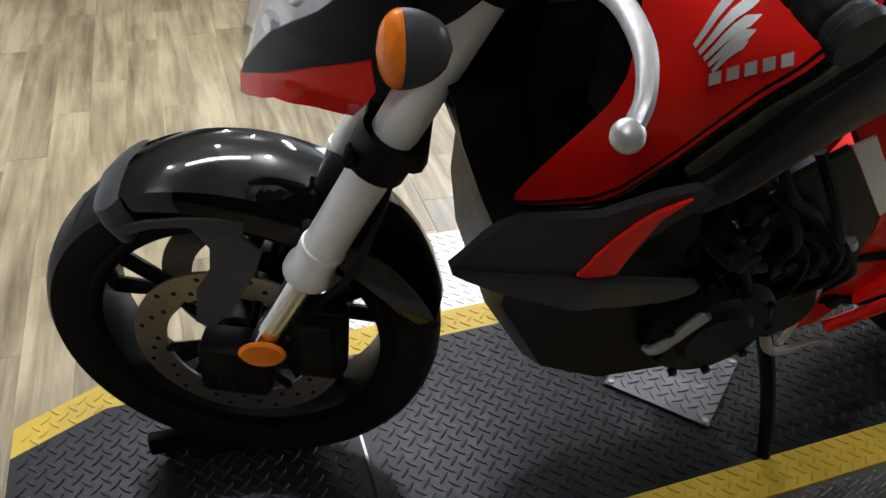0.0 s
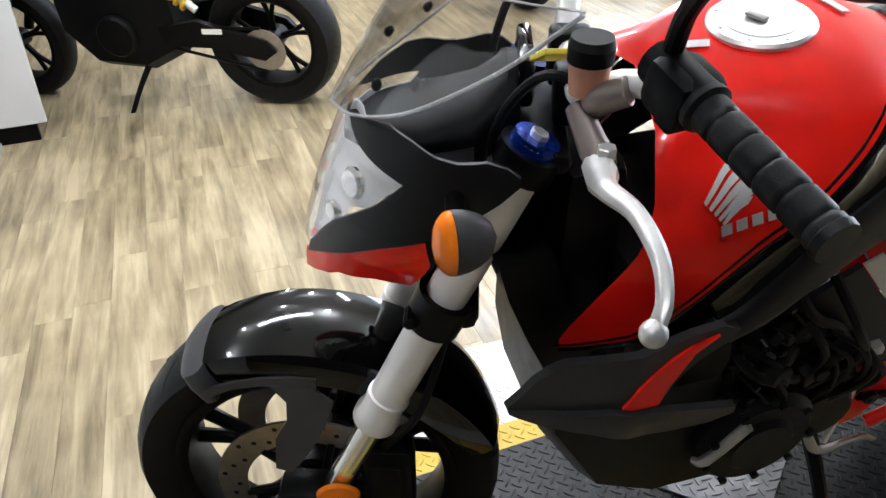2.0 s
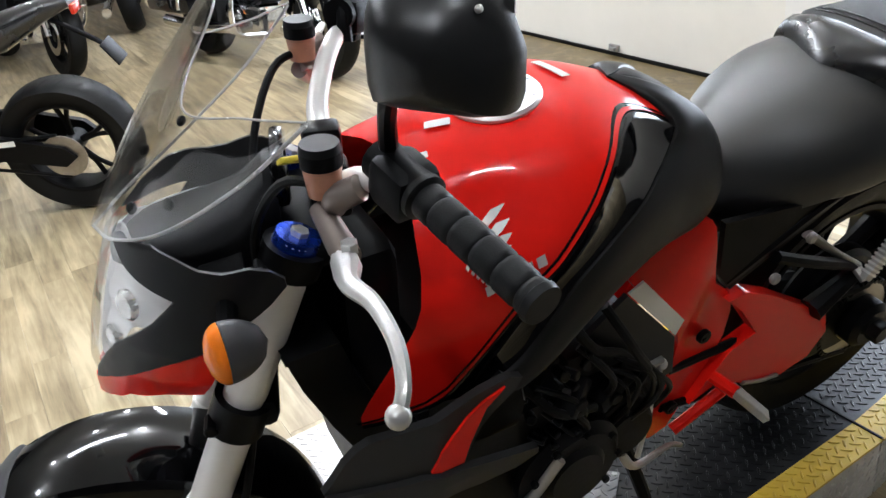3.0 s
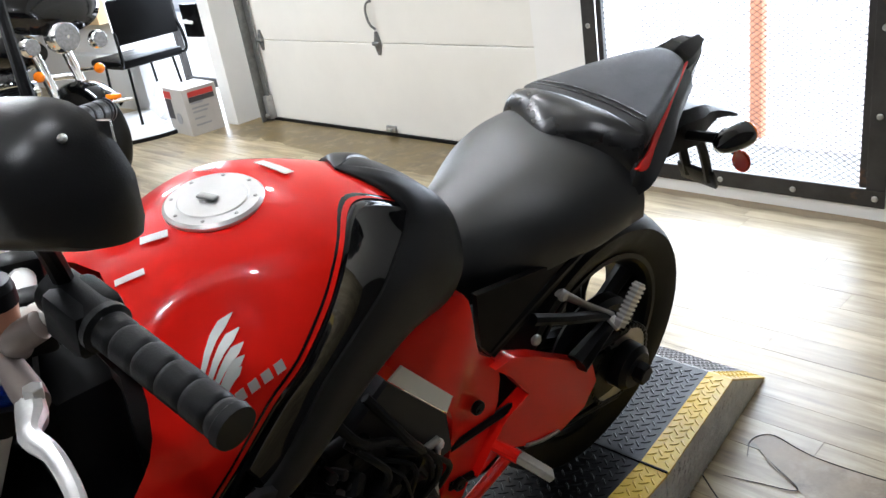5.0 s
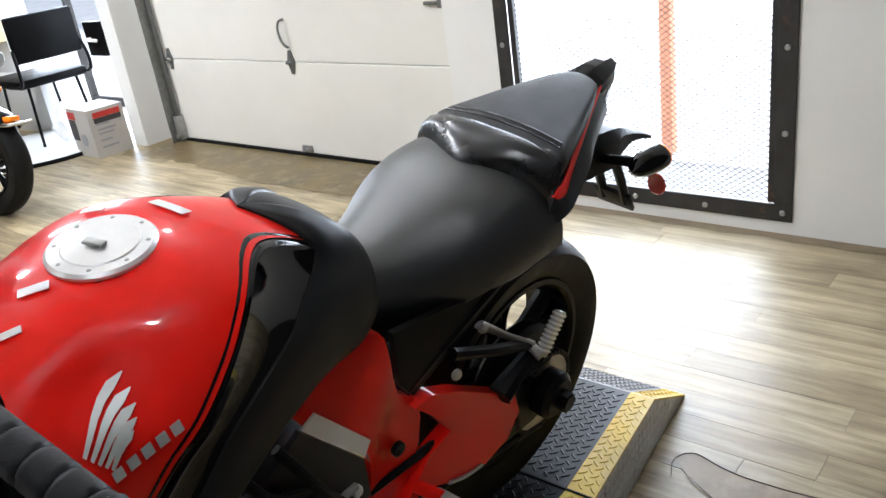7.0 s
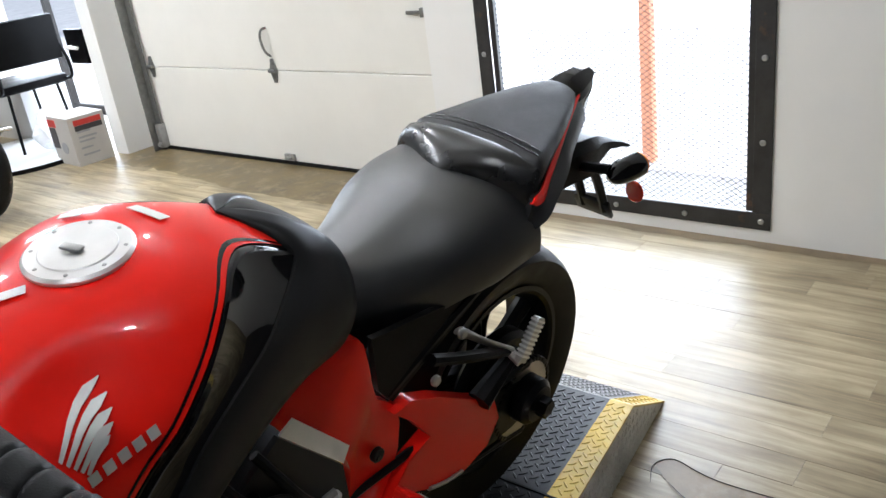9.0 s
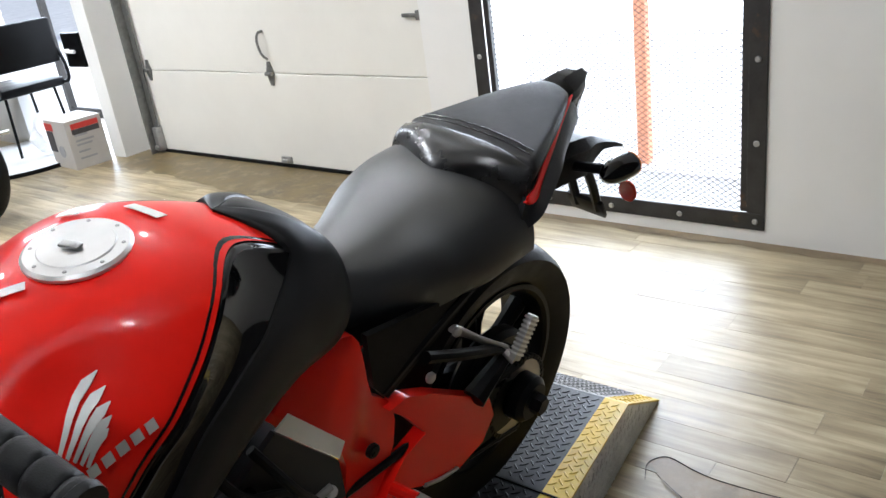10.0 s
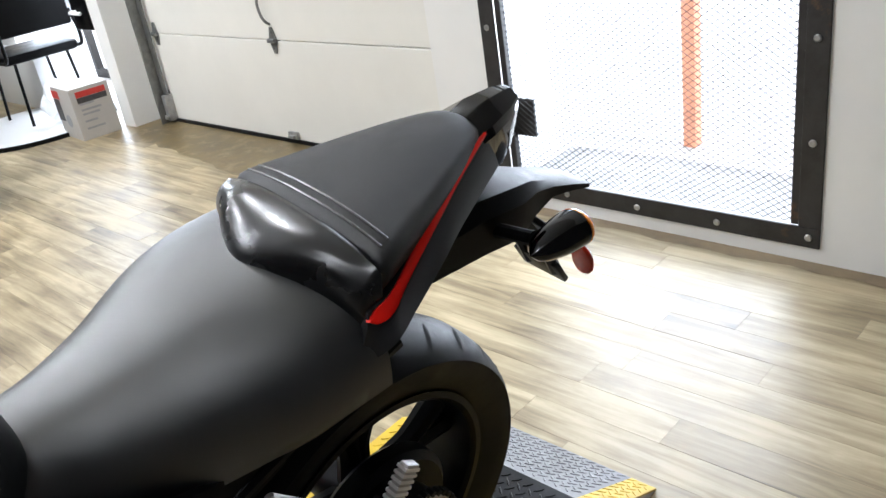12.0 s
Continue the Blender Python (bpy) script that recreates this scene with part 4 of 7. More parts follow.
for s in (1, -1):
    bm = bmesh.new()
    panel(bm, COWL, lambda y, z, s=s: s * nose_x(y, z), 0.005, 3)
    fpart("headlamp_cowl", bm, SATIN, label="satin black headlamp surround", angle=60)
    bm = bmesh.new()
    panel(bm, CHIN, lambda y, z, s=s: s * (nose_x(y, z) - 0.003 - 0.35 * max(0.0, 0.83 - z) * min(1.0, max(0.0, y - 0.06) / 0.06)), 0.005, 3)
    fpart("cowl_chin", bm, RED, label="red lower lip of the cowl", angle=25)
LAMP = [(0.028, 0.785), (0.053, 0.83), (0.075, 0.862), (0.095, 0.882), (0.112, 0.897), (0.132, 0.914), (0.15, 0.933), (0.168, 0.953), (0.15, 0.957), (0.135, 0.96), (0.122, 0.964), (0.109, 0.968), (0.101, 0.974), (0.095, 0.982), (0.081, 0.98), (0.072, 0.96), (0.064, 0.941), (0.052, 0.91), (0.041, 0.88), (0.033, 0.855), (0.026, 0.83), (0.02, 0.805), (0.018, 0.79)]
for s in (1, -1):
    bm = bmesh.new()
    panel(bm, LAMP, lambda y, z, s=s: s * (nose_x(y, z) + 0.001), 0.003, 3)
    lens = fpart("headlamp_lens", bm, CLEAR, label="clear pointed headlamp lens", angle=60)
    lens.visible_shadow = False
    bm = bmesh.new()
    panel(bm, LAMP, lambda y, z, s=s: s * max(0.0005, nose_x(y, z) - 0.016 - 0.012 * math.sin((z - 0.8) * 70) ** 2), 0.003, 3, Matrix.Translation((0, 0.014, 0)))
    fpart("headlamp_reflector", bm, REFLECTOR, lens, "bright headlamp reflector", angle=25)
    for cy, cz, cr in ((0.095, 0.915, 0.02), (0.064, 0.86, 0.014)):
        bm = bmesh.new()
        disc(bm, (s * (nose_x(cy, cz) - 0.004), cy + 0.006, cz), (s * 0.8, -1, 0.2), cr, 0.012, 24, 0.004)
        fpart("lamp_bowl", bm, CHROME, lens)
# inner cowl block that closes the nose
bm = bmesh.new()
rings = []
for y, w, z0, z1 in ((0.13, 0.035, 0.8, 0.955), (0.16, 0.07, 0.78, 0.965), (0.19, 0.1, 0.78, 0.975), (0.24, 0.11, 0.85, 0.975)):
    rings.append([(w, y, z0 + 0.02), (w, y, z1 - 0.03), (w * 0.6, y, z1), (-w * 0.6, y, z1), (-w, y, z1 - 0.03), (-w, y, z0 + 0.02), (-w * 0.6, y, z0), (w * 0.6, y, z0)])
loft(bm, rings)
fpart("cowl_core", bm, PLASTIC)
bm = bmesh.new()
rings = []
for y, w, z, h in ((0.085, 0.03, 0.965, 0.01), (0.12, 0.065, 0.97, 0.012), (0.18, 0.085, 0.98, 0.018), (0.24, 0.08, 1.0, 0.03), (0.275, 0.066, 1.03, 0.042), (0.29, 0.062, 1.03, 0.042)):
    rings.append([(w * math.cos(a), y, z - h + h * 1.3 * math.sin(a)) for a in [math.pi * j / 12 for j in range(13)]] + [(-w, y, z - 2 * h), (w, y, z - 2 * h)])
loft(bm, rings)
dash = fpart("instrument_cowl", bm, PLASTIC, label="satin black instrument cowl")
bm = bmesh.new()
box(bm, -0.055, 0.055, 0.285, 0.305, 1.0, 1.06, 0.008)
fpart("display", bm, GLOSS, dash)
# windscreen: a front face between two folded side wings
SCREEN_LOW = smooth_path([(0, 0.067, 0.979), (0.06, 0.1, 0.992), (0.12, 0.168, 1.027), (0.16, 0.26, 1.093), (0.19, 0.332, 1.164)], 24)
SCREEN_UP = smooth_path([(0, 0.256, 1.253), (0.055, 0.256, 1.24), (0.115, 0.214, 1.165), (0.15, 0.275, 1.16), (0.191, 0.333, 1.167)], 24)
bm = bmesh.new()
grid = []
for i in range(49):
    k, sx = abs(i - 24), (1 if i >= 24 else -1)
    a, b = SCREEN_LOW[k], SCREEN_UP[k]
    row = []
    for j in range(15):
        p = a.lerp(b, j / 14)
        p.y -= 0.012 * math.sin(math.pi * j / 14) * (1 - k / 24)
        row.append(bm.verts.new((sx * p.x, p.y, p.z)))
    grid.append(row)
for a, b in zip(grid, grid[1:]):
    for j in range(14):
        bm.faces.new((a[j], a[j + 1], b[j + 1], b[j]))
low_rim = [r[0].co.copy() for r in grid]
up_rim = [r[-1].co.copy() for r in grid]
bm.normal_update()
bmesh.ops.solidify(bm, geom=bm.faces, thickness=0.0035)
screen = fpart("windscreen", bm, TINT, label="clear plastic fly screen")
screen.visible_shadow = False
# Pale tubes paint in the highlights along the screen's edges.
for ids, rad in ((low_rim, 0.0022), (up_rim, 0.0013)):
    bm = bmesh.new()
    tube(bm, ids, rad, 6, 60)
    fpart("screen_edge", bm, SCREEN_EDGE, screen, "pale tube painting in the screen edge highlight")
for X, Y, Z in ((0.073, 0.132, 1.036), (0.108, 0.178, 1.054), (-0.073, 0.132, 1.036), (-0.108, 0.178, 1.054)):
    bm = bmesh.new()
    disc(bm, (X, Y, Z), (0.4 * (1 if X > 0 else -1), -0.85, 0.4), 0.0075, 0.009, 12, 0.003)
    fpart("screw", bm, PLASTIC, screen)

# handlebar and controls
MIRROR_TURN, MIRROR_NOD = 58, 0
bm = bmesh.new()
tube(bm, [(-0.3, 0.44, 1.12), (-0.2, 0.385, 1.105), (-0.13, 0.355, 1.06), (-0.07, 0.35, 1.035), (0.07, 0.35, 1.035), (0.13, 0.355, 1.06), (0.2, 0.385, 1.105), (0.3, 0.44, 1.12)], [0.011, 0.013, 0.015, 0.015, 0.015, 0.013, 0.011], 14, 40)
bar = fpart("handlebar", bm, SILVER, label="silver tapered handlebar")
bm = bmesh.new()
for X in (-0.05, 0.05):
    box(bm, X - 0.02, X + 0.02, 0.325, 0.375, 0.985, 1.055, 0.008)
fpart("bar_clamp", bm, BLACKMETAL, bar)
for s in (1, -1):
    a, b = Vector((s * 0.275, 0.425, 1.123)), Vector((s * 0.41, 0.492, 1.093))
    d = b - a
    bm = bmesh.new()
    prof = []
    n = 48
    for k in range(n + 1):
        u = k / n
        r = 0.0182 - (0.0022 if k % 9 == 0 else 0)
        if u < 0.06:
            r = 0.023
        prof.append((u, r))
    rings = []
    q = d.to_track_quat("Z", "Y").to_matrix()
    for u, r in prof:
        rings.append([a + d * u + q @ Vector((math.cos(t) * r, math.sin(t) * r, 0)) for t in [2 * math.pi * j / 20 for j in range(20)]])
    rings.append([b + d * 0.01 + q @ Vector((math.cos(t) * 0.02, math.sin(t) * 0.02, 0)) for t in [2 * math.pi * j / 20 for j in range(20)]])
    rings.append([b + d * 0.06 + q @ Vector((math.cos(t) * 0.019, math.sin(t) * 0.019, 0)) for t in [2 * math.pi * j / 20 for j in range(20)]])
    loft(bm, rings)
    gp = fpart("grip", bm, GRIP, bar, "ribbed black rubber grip")
    bm = bmesh.new()
    box(bm, -0.026, 0.026, -0.03, 0.02, -0.03, 0.026, 0.012, Matrix.Translation(a - d * 0.16) @ q.to_4x4())
    box(bm, -0.015, 0.02, -0.04, -0.02, -0.012, 0.012, 0.004, Matrix.Translation(a - d * 0.16) @ q.to_4x4())
    tube(bm, [a - d * 0.42, a], 0.022, 16)
    fpart("switch_box", bm, PLASTIC, bar)
    # lever and its pump
    bm = bmesh.new()
    tube(bm, [(s * 0.185, 0.35, 1.07), (s * 0.205, 0.352, 1.09), (s * 0.215, 0.375, 1.105)], [0.012, 0.015, 0.014], 14)
    tube(bm, [(s * 0.19, 0.335, 1.075), (s * 0.23, 0.35, 1.052), (s * 0.25, 0.357, 1.05)], [0.012, 0.015, 0.012], 14)
    pump = fpart("master_cylinder", bm, mat("grey_cast", (0.24, 0.2, 0.18), 0.4, 0.6), bar, "grey cast lever pump")
    bm = bmesh.new()
    disc(bm, (s * 0.25, 0.357, 1.062), (0, 0, 1), 0.009, 0.012, 6, 0.001)
    fpart("pivot_nut", bm, ALLOY, bar)
    bm = bmesh.new()
    tube(bm, [(s * 0.243, 0.35, 1.047), (s * 0.275, 0.352, 1.05), (s * 0.31, 0.352, 1.06), (s * 0.35, 0.368, 1.066), (s * 0.4, 0.379, 1.062), (s * 0.435, 0.379, 1.05), (s * 0.45, 0.373, 1.035)], [0.015, 0.016, 0.01, 0.0082, 0.0078, 0.0072, 0.0072], 10, 36, 0.75)
    bmesh.ops.create_uvsphere(bm, u_segments=16, v_segments=12, radius=0.011, matrix=Matrix.Translation((s * 0.452, 0.371, 1.032)))
    fpart("lever", bm, ALLOY, bar, "polished alloy hand lever")
    X, Yc = s * 0.19, 0.342
    bm = bmesh.new()
    tube(bm, [(X, Yc, 1.09), (X, Yc, 1.122)], [0.017, 0.02], 20)
    pot = fpart("fluid_pot", bm, FLUID, bar, "translucent brake fluid reservoir")
    bm = bmesh.new()
    tube(bm, [(X, Yc, 1.122), (X, Yc, 1.137)], 0.0215, 20)
    fpart("lid_ring", bm, PLASTIC, bar)
    bm = bmesh.new()
    tube(bm, [(X, Yc, 1.137), (X, Yc, 1.145)], [0.0215, 0.0195], 20)
    fpart("lid", bm, SATIN, bar)
    # mirror
    bm = bmesh.new()
    tube(bm, [(s * 0.212, 0.402, 1.1), (s * 0.225, 0.404, 1.14), (s * 0.27, 0.4, 1.2), (s * 0.36, 0.395, 1.265), (s * 0.4, 0.395, 1.28)], [0.012, 0.0095, 0.0085, 0.008, 0.008], 10)
    mir = fpart("mirror", bm, PLASTIC, label="black mirror on a slim stalk")
    M = Matrix.Translation((s * 0.438, 0.418, 1.319)) @ Matrix.Rotation(radians(MIRROR_TURN * s), 4, "Z") @ Matrix.Rotation(radians(MIRROR_NOD), 4, "X")
    bm = bmesh.new()
    rings = []
    for k in range(11):
        v = k / 10
        rad = max(0.1, (1 - (1 - v) ** 2.0) ** 0.5)
        ring = []
        for j in range(32):
            t = 2 * math.pi * j / 32
            cx, cz = math.cos(t), math.sin(t)
            p = 11.0 if cz < 0 else 3.4
            sq = (abs(cx) ** p + abs(cz) ** p) ** (-1 / p)
            ring.append(M @ Vector((0.051 * cx * sq * rad * (1 - (0.3 if cx * s > 0 else 0.06) * max(0.0, cz * sq)), -0.04 + 0.048 * v, (0.04 if cz < 0 else 0.044) * cz * sq * (rad if cz > 0 else 0.35 + 0.65 * rad))))
        rings.append(ring)
    loft(bm, rings)
    fpart("mirror_shell", bm, SHELL, mir)
    bm = bmesh.new()
    box(bm, -0.043, 0.043, 0.008, 0.0105, -0.034, 0.03, 0.0, M)
    fpart("mirror_glass", bm, CHROME, mir, smooth=False)
    bm = bmesh.new()
    disc(bm, M @ Vector((s * 0.03, -0.018, 0.03)), (s * 0.3, -0.5, 0.8), 0.0026, 0.004, 10, 0.001)
    fpart("mirror_bolt", bm, ALLOY, mir)
    bm = bmesh.new()
    tube(bm, [(s * 0.2, 0.35, 1.1), (s * 0.16, 0.3, 1.09), (s * 0.11, 0.26, 1.0), (s * 0.08, 0.26, 0.88), (s * 0.06, 0.28, 0.78)], 0.0055, 8)
    fpart("control_cable", bm, RUBBER, bar)
bm = bmesh.new()
box(bm, -0.05, 0.05, -0.016, 0.016, -0.003, 0.003, 0.001, pose(0.12, 0.315, 1.095, 0, -28, 5))
fpart("warning_label", bm, YLABEL, bar, "yellow warning label")

# ---- tank, seats and tail ----
BELLY = 0.74


def tank_top(y):
    return lerp([(0.3, 0.9), (0.36, 0.97), (0.42, 1.0), (0.5, 1.023), (0.58, 1.038), (0.66, 1.047), (0.74, 1.033), (0.8, 1.013), (0.86, 0.987), (0.91, 0.96), (1.0, 0.9)], y)


def tank_half(y):
    return lerp([(0.28, 0.168), (0.36, 0.182), (0.42, 0.199), (0.5, 0.211), (0.58, 0.224), (0.66, 0.222), (0.74, 0.196), (0.8, 0.169), (0.86, 0.145), (1.0, 0.12)], y)


def tank_x(y, z):
    """Half width of the tank at a place along it and a height, with its scooped front shoulder."""
    u = min(1.0, max(0.0, (z - BELLY) / (tank_top(y) - BELLY)))
    scoop = 0.2 * math.exp(-((y - 0.49) / 0.075) ** 2) * math.exp(-((u - 0.84) / 0.13) ** 2)
    return tank_half(y) * max(0.0, 1 - u ** 4.6) ** 0.45 * (1 - scoop)


SEAM = [(0.30, 0.724), (0.334, 0.722), (0.398, 0.736), (0.451, 0.79), (0.502, 0.85), (0.531, 0.883), (0.566, 0.911), (0.594, 0.936), (0.622, 0.96), (0.661, 0.99), (0.703, 1.01), (0.73, 1.016), (0.756, 1.015), (0.785, 1.006), (0.823, 0.988), (0.85, 0.972)]


def seam_z(y):
    """The pinstripe: the lower edge of the red part of the tank."""
    return lerp(SEAM, y)


bm = bmesh.new()
cols = []
NY, NR = 56, 18
for k in range(NY + 1):
    y = 0.3 + (0.85 - 0.3) * k / NY
    lo = min(seam_z(y), tank_top(y) - 0.0004)
    hi = tank_top(y)
    if y < 0.43:
        hi = min(hi, lerp([(0.3, 0.74), (0.307, 0.755), (0.335, 0.8), (0.36, 0.838), (0.38, 0.872), (0.395, 0.915), (0.405, 0.955), (0.43, 1.004)], y))
    col = []
    for j in range(NR + 1):
        z = lo + (hi - lo) * math.sin(j / NR * math.pi / 2) ** 0.75
        x = tank_x(y, z) if j < NR or hi < tank_top(y) - 0.001 else 0.0
        col.append((x, y, z))
    cols.append(col)
for s in (1, -1):
    vs = [[bm.verts.new((s * x, y, z)) for x, y, z in col] for col in cols]
    for p, q in zip(vs, vs[1:]):
        for j in range(NR):
            bm.faces.new((p[j], p[j + 1], q[j + 1], q[j]))
bmesh.ops.remove_doubles(bm, verts=bm.verts, dist=0.0002)
bmesh.ops.dissolve_degenerate(bm, dist=0.0001, edges=bm.edges)
tank = part("fuel_tank", bm, RED, bike, "glossy red fuel tank", angle=50)


def side(name, outline, material, off, parent=bike, label="", thick=0.006, cuts=2, surf=tank_x, far=True):
    for s in ((1, -1) if far else (1,)):
        bm = bmesh.new()
        panel(bm, outline, lambda y, z, s=s: s * (surf(y, z) + off), thick, cuts)
        part(name, bm, material, parent, label)


def strip(name, lower, upper, material, off, parent=bike, label="", top=None, m=6, n=32, surf=tank_x, thick=0.005, relax=0):
    for s in (1, -1):
        bm = bmesh.new()
        band(bm, lower, upper, lambda y, z: surf(y, z) + off, s, n, m, thick, top)
        if relax:
            bm.verts.ensure_lookup_table()
            rim_ids = {(k * 2 + h) * (m + 1) + j for k in range(n + 1) for h in (0, 1) for j in range(m + 1) if k in (0, n) or j in (0, m)}
            inner = [v for v in bm.verts if v.index not in rim_ids]
            for _ in range(relax):
                bmesh.ops.smooth_vert(bm, verts=inner, factor=0.5, use_axis_x=True, use_axis_y=True, use_axis_z=True)
        part(name, bm, material, parent, label, angle=50)


SEAM_UP = [(y, z - 0.002) for y, z in SEAM[::-1]]
strip("tank_trim", [(y + 0.0018, z - 0.0035) for y, z in SEAM_UP], SEAM_UP, GLOSS, 0.001, tank, "thin black tank trim", m=2)
strip("tank_pinstripe", [(y - 0.0055, z + 0.0062) for y, z in SEAM_UP], [(y - 0.0068, z + 0.0085) for y, z in SEAM_UP], GLOSS, 0.0012, tank, "thin black pinstripe", m=1, thick=0.002)
COVER_IN = [(0, 0.795, 1.017), (0.045, 0.815, 1.007), (0.078, 0.833, 0.993), (0.107, 0.838, 0.972), (0.124, 0.815, 0.956), (0.15, 0.775, 0.942), (0.178, 0.727, 0.925), (0.2, 0.66, 0.9), (0.212, 0.6, 0.866), (0.216, 0.555, 0.82), (0.214, 0.51, 0.77), (0.205, 0.45, 0.73)]
COVER_OUT = [(0, 0.806, 1.018), (0.03, 0.85, 1.006), (0.055, 0.898, 0.977), (0.08, 0.93, 0.945), (0.105, 0.94, 0.905), (0.13, 0.928, 0.85), (0.14, 0.888, 0.81), (0.168, 0.79, 0.822), (0.191, 0.705, 0.812), (0.208, 0.625, 0.782), (0.216, 0.55, 0.735), (0.21, 0.47, 0.695)]
KNEE_UP = [(tank_x(y, z) + 0.002, y, z) for y, z in [(y + 0.0015, z - 0.0035) for y, z in SEAM_UP[1:]]]
for s in (1, -1):
    # gloss panel stretched from the trim to the cover's front edge
    bm = bmesh.new()
    A, B = smooth_path(KNEE_UP, 48), smooth_path([(x - 0.002, y, z) for x, y, z in COVER_IN[3:]], 48)
    rows = []
    for k in range(49):
        row = []
        for j in range(9):
            p = A[k].lerp(B[k], j / 8)
            p.x -= 0.006 * math.sin(math.pi * j / 8) * min(1, k / 12)
            row.append(p)
        rows.append(row)
    out = [[bm.verts.new((s * p.x, p.y, p.z)) for p in row] for row in rows]
    inn = [[bm.verts.new((s * (p.x - 0.006), p.y, p.z - 0.002)) for p in row] for row in rows]
    for g in (out, inn):
        for p, q in zip(g, g[1:]):
            for j in range(8):
                bm.faces.new((p[j], p[j + 1], q[j + 1], q[j]))
    for k in range(48):
        for j in (0, 8):
            bm.faces.new((out[k][j], out[k + 1][j], inn[k + 1][j], inn[k][j]))
    part("knee_panel", bm, GLOSS, bike, "gloss black knee panel", angle=70)
    bm = bmesh.new()
    A, B = smooth_path(COVER_IN, 52), smooth_path(COVER_OUT, 52)
    skin, back = [], []
    for k in range(53):
        along = (B[min(k + 1, 52)] + A[min(k + 1, 52)] - B[max(k - 1, 0)] - A[max(k - 1, 0)])
        up = along.cross(B[k] - A[k])
        up = (up if up.x + up.z > 0 else -up)
        up = up.normalized() if up.length > 1e-9 else Vector((0, 0, 1))
        g = min(1, k / 10)
        prof = [(j / 10, 0.002 + 0.0085 * g * (1 - abs(2 * j / 10 - 1) ** 3.5)) for j in range(11)]
        skin.append([bm.verts.new((s * max(0, p.x), p.y, p.z)) for p in [A[k].lerp(B[k], v) + up * h for v, h in prof]])
        back.append([bm.verts.new((s * max(0, p.x), p.y, p.z)) for p in [A[k].lerp(B[k], v) - up * 0.006 for v, h in prof]])
    for g in (skin, back):
        for p, q in zip(g, g[1:]):
            for j in range(10):
                bm.faces.new((p[j], p[j + 1], q[j + 1], q[j]))
    for k in range(52):
        for j in (0, 10):
            bm.faces.new((skin[k][j], skin[k + 1][j], back[k + 1][j], back[k][j]))
    for k in (0, 52):
        for j in range(10):
            bm.faces.new((skin[k][j], skin[k][j + 1], back[k][j + 1], back[k][j]))
    part("side_cover", bm, SATIN, bike, "satin grey side cover", angle=60)
# the crown that joins both side covers behind the tank
bm = bmesh.new()
B = smooth_path(COVER_OUT, 52)
C = smooth_path([(0, 0.805, 1.019), (0, 0.845, 1.011), (0, 0.893, 0.986), (0, 0.94, 0.948), (0, 0.975, 0.9), (0, 0.99, 0.84)], 26)
rows = []
for k in range(27):
    p, c = B[k], C[k]
    rows.append([bm.verts.new((p.x * u, c.y + (p.y - c.y) * u * u, c.z + (p.z - c.z) * u * u)) for u in [i / 8 - 1 for i in range(17)]])
for a, b in zip(rows, rows[1:]):
    for j in range(16):
        bm.faces.new((a[j], a[j + 1], b[j + 1], b[j]))
bm.normal_update()
bmesh.ops.remove_doubles(bm, verts=bm.verts, dist=0.0003)
bmesh.ops.solidify(bm, geom=bm.faces, thickness=0.006)
part("cover_crown", bm, SATIN, bike, "satin grey crown behind the tank", angle=60)

# filler cap, labels and maker's emblem as plain shapes
CAPC = Vector((0.0, 0.6, 1.0395))
capn = Vector((0, -0.09, 1)).normalized()
bm = bmesh.new()
disc(bm, CAPC, capn, 0.066, 0.012, 48, 0.004)
disc(bm, CAPC + capn * 0.0055, capn, 0.047, 0.004, 36, 0.0015)
cap = part("filler_cap", bm, mat("cap_alloy", (0.72, 0.71, 0.7), 0.36, 0.7, 0, 0.06, 20), bike, "silver round fuel filler cap")
for k in range(8):
    a = 2 * math.pi * k / 8
    bm = bmesh.new()
    disc(bm, CAPC + Vector((0.055 * math.cos(a), 0.055 * math.sin(a), 0.0055 + 0.005 * math.sin(a))), capn, 0.0028, 0.003, 8, 0.0008)
    part("cap_bolt", bm, GALV, cap)
bm = bmesh.new()
box(bm, -0.014, 0.014, -0.007, 0.007, 0.008, 0.013, 0.003, pose(CAPC.x, CAPC.y - 0.008, CAPC.z, 0, 0, 25))
part("key_flap", bm, GALV, cap)


def decal(name, cx, cy, w, h, turn, material, label, n=6):
    """A thin label that follows the tank top."""
    bm = bmesh.new()
    rows = []
    c, s = math.cos(radians(turn)), math.sin(radians(turn))
    for i in range(n + 1):
        row = []
        for j in range(n + 1):
            a, b = (i / n - 0.5) * w, (j / n - 0.5) * h
            x, y = cx + a * c - b * s, cy + a * s + b * c
            lo, hi = BELLY, tank_top(y)
            for _ in range(24):
                mid = (lo + hi) / 2
                if tank_x(y, mid) > abs(x):
                    lo = mid
                else:
                    hi = mid
            row.append(bm.verts.new((x, y, lo + 0.0032)))
        rows.append(row)
    for p, q in zip(rows, rows[1:]):
        for j in range(n):
            bm.faces.new((p[j], p[j + 1], q[j + 1], q[j]))
    bm.normal_update()
    bmesh.ops.solidify(bm, geom=bm.faces, thickness=0.001)
    part(name, bm, material, tank, label)


decal("label", 0.008, 0.509, 0.034, 0.014, 62, LABEL, "white paper label")
decal("label", -0.022, 0.708, 0.06, 0.017, 10, LABEL, "white paper label")
decal("label", -0.09, 0.64, 0.03, 0.014, 40, LABEL, "white paper label")
decal("label", 0.045, 0.455, 0.035, 0.01, 70, LABEL, "white paper label")


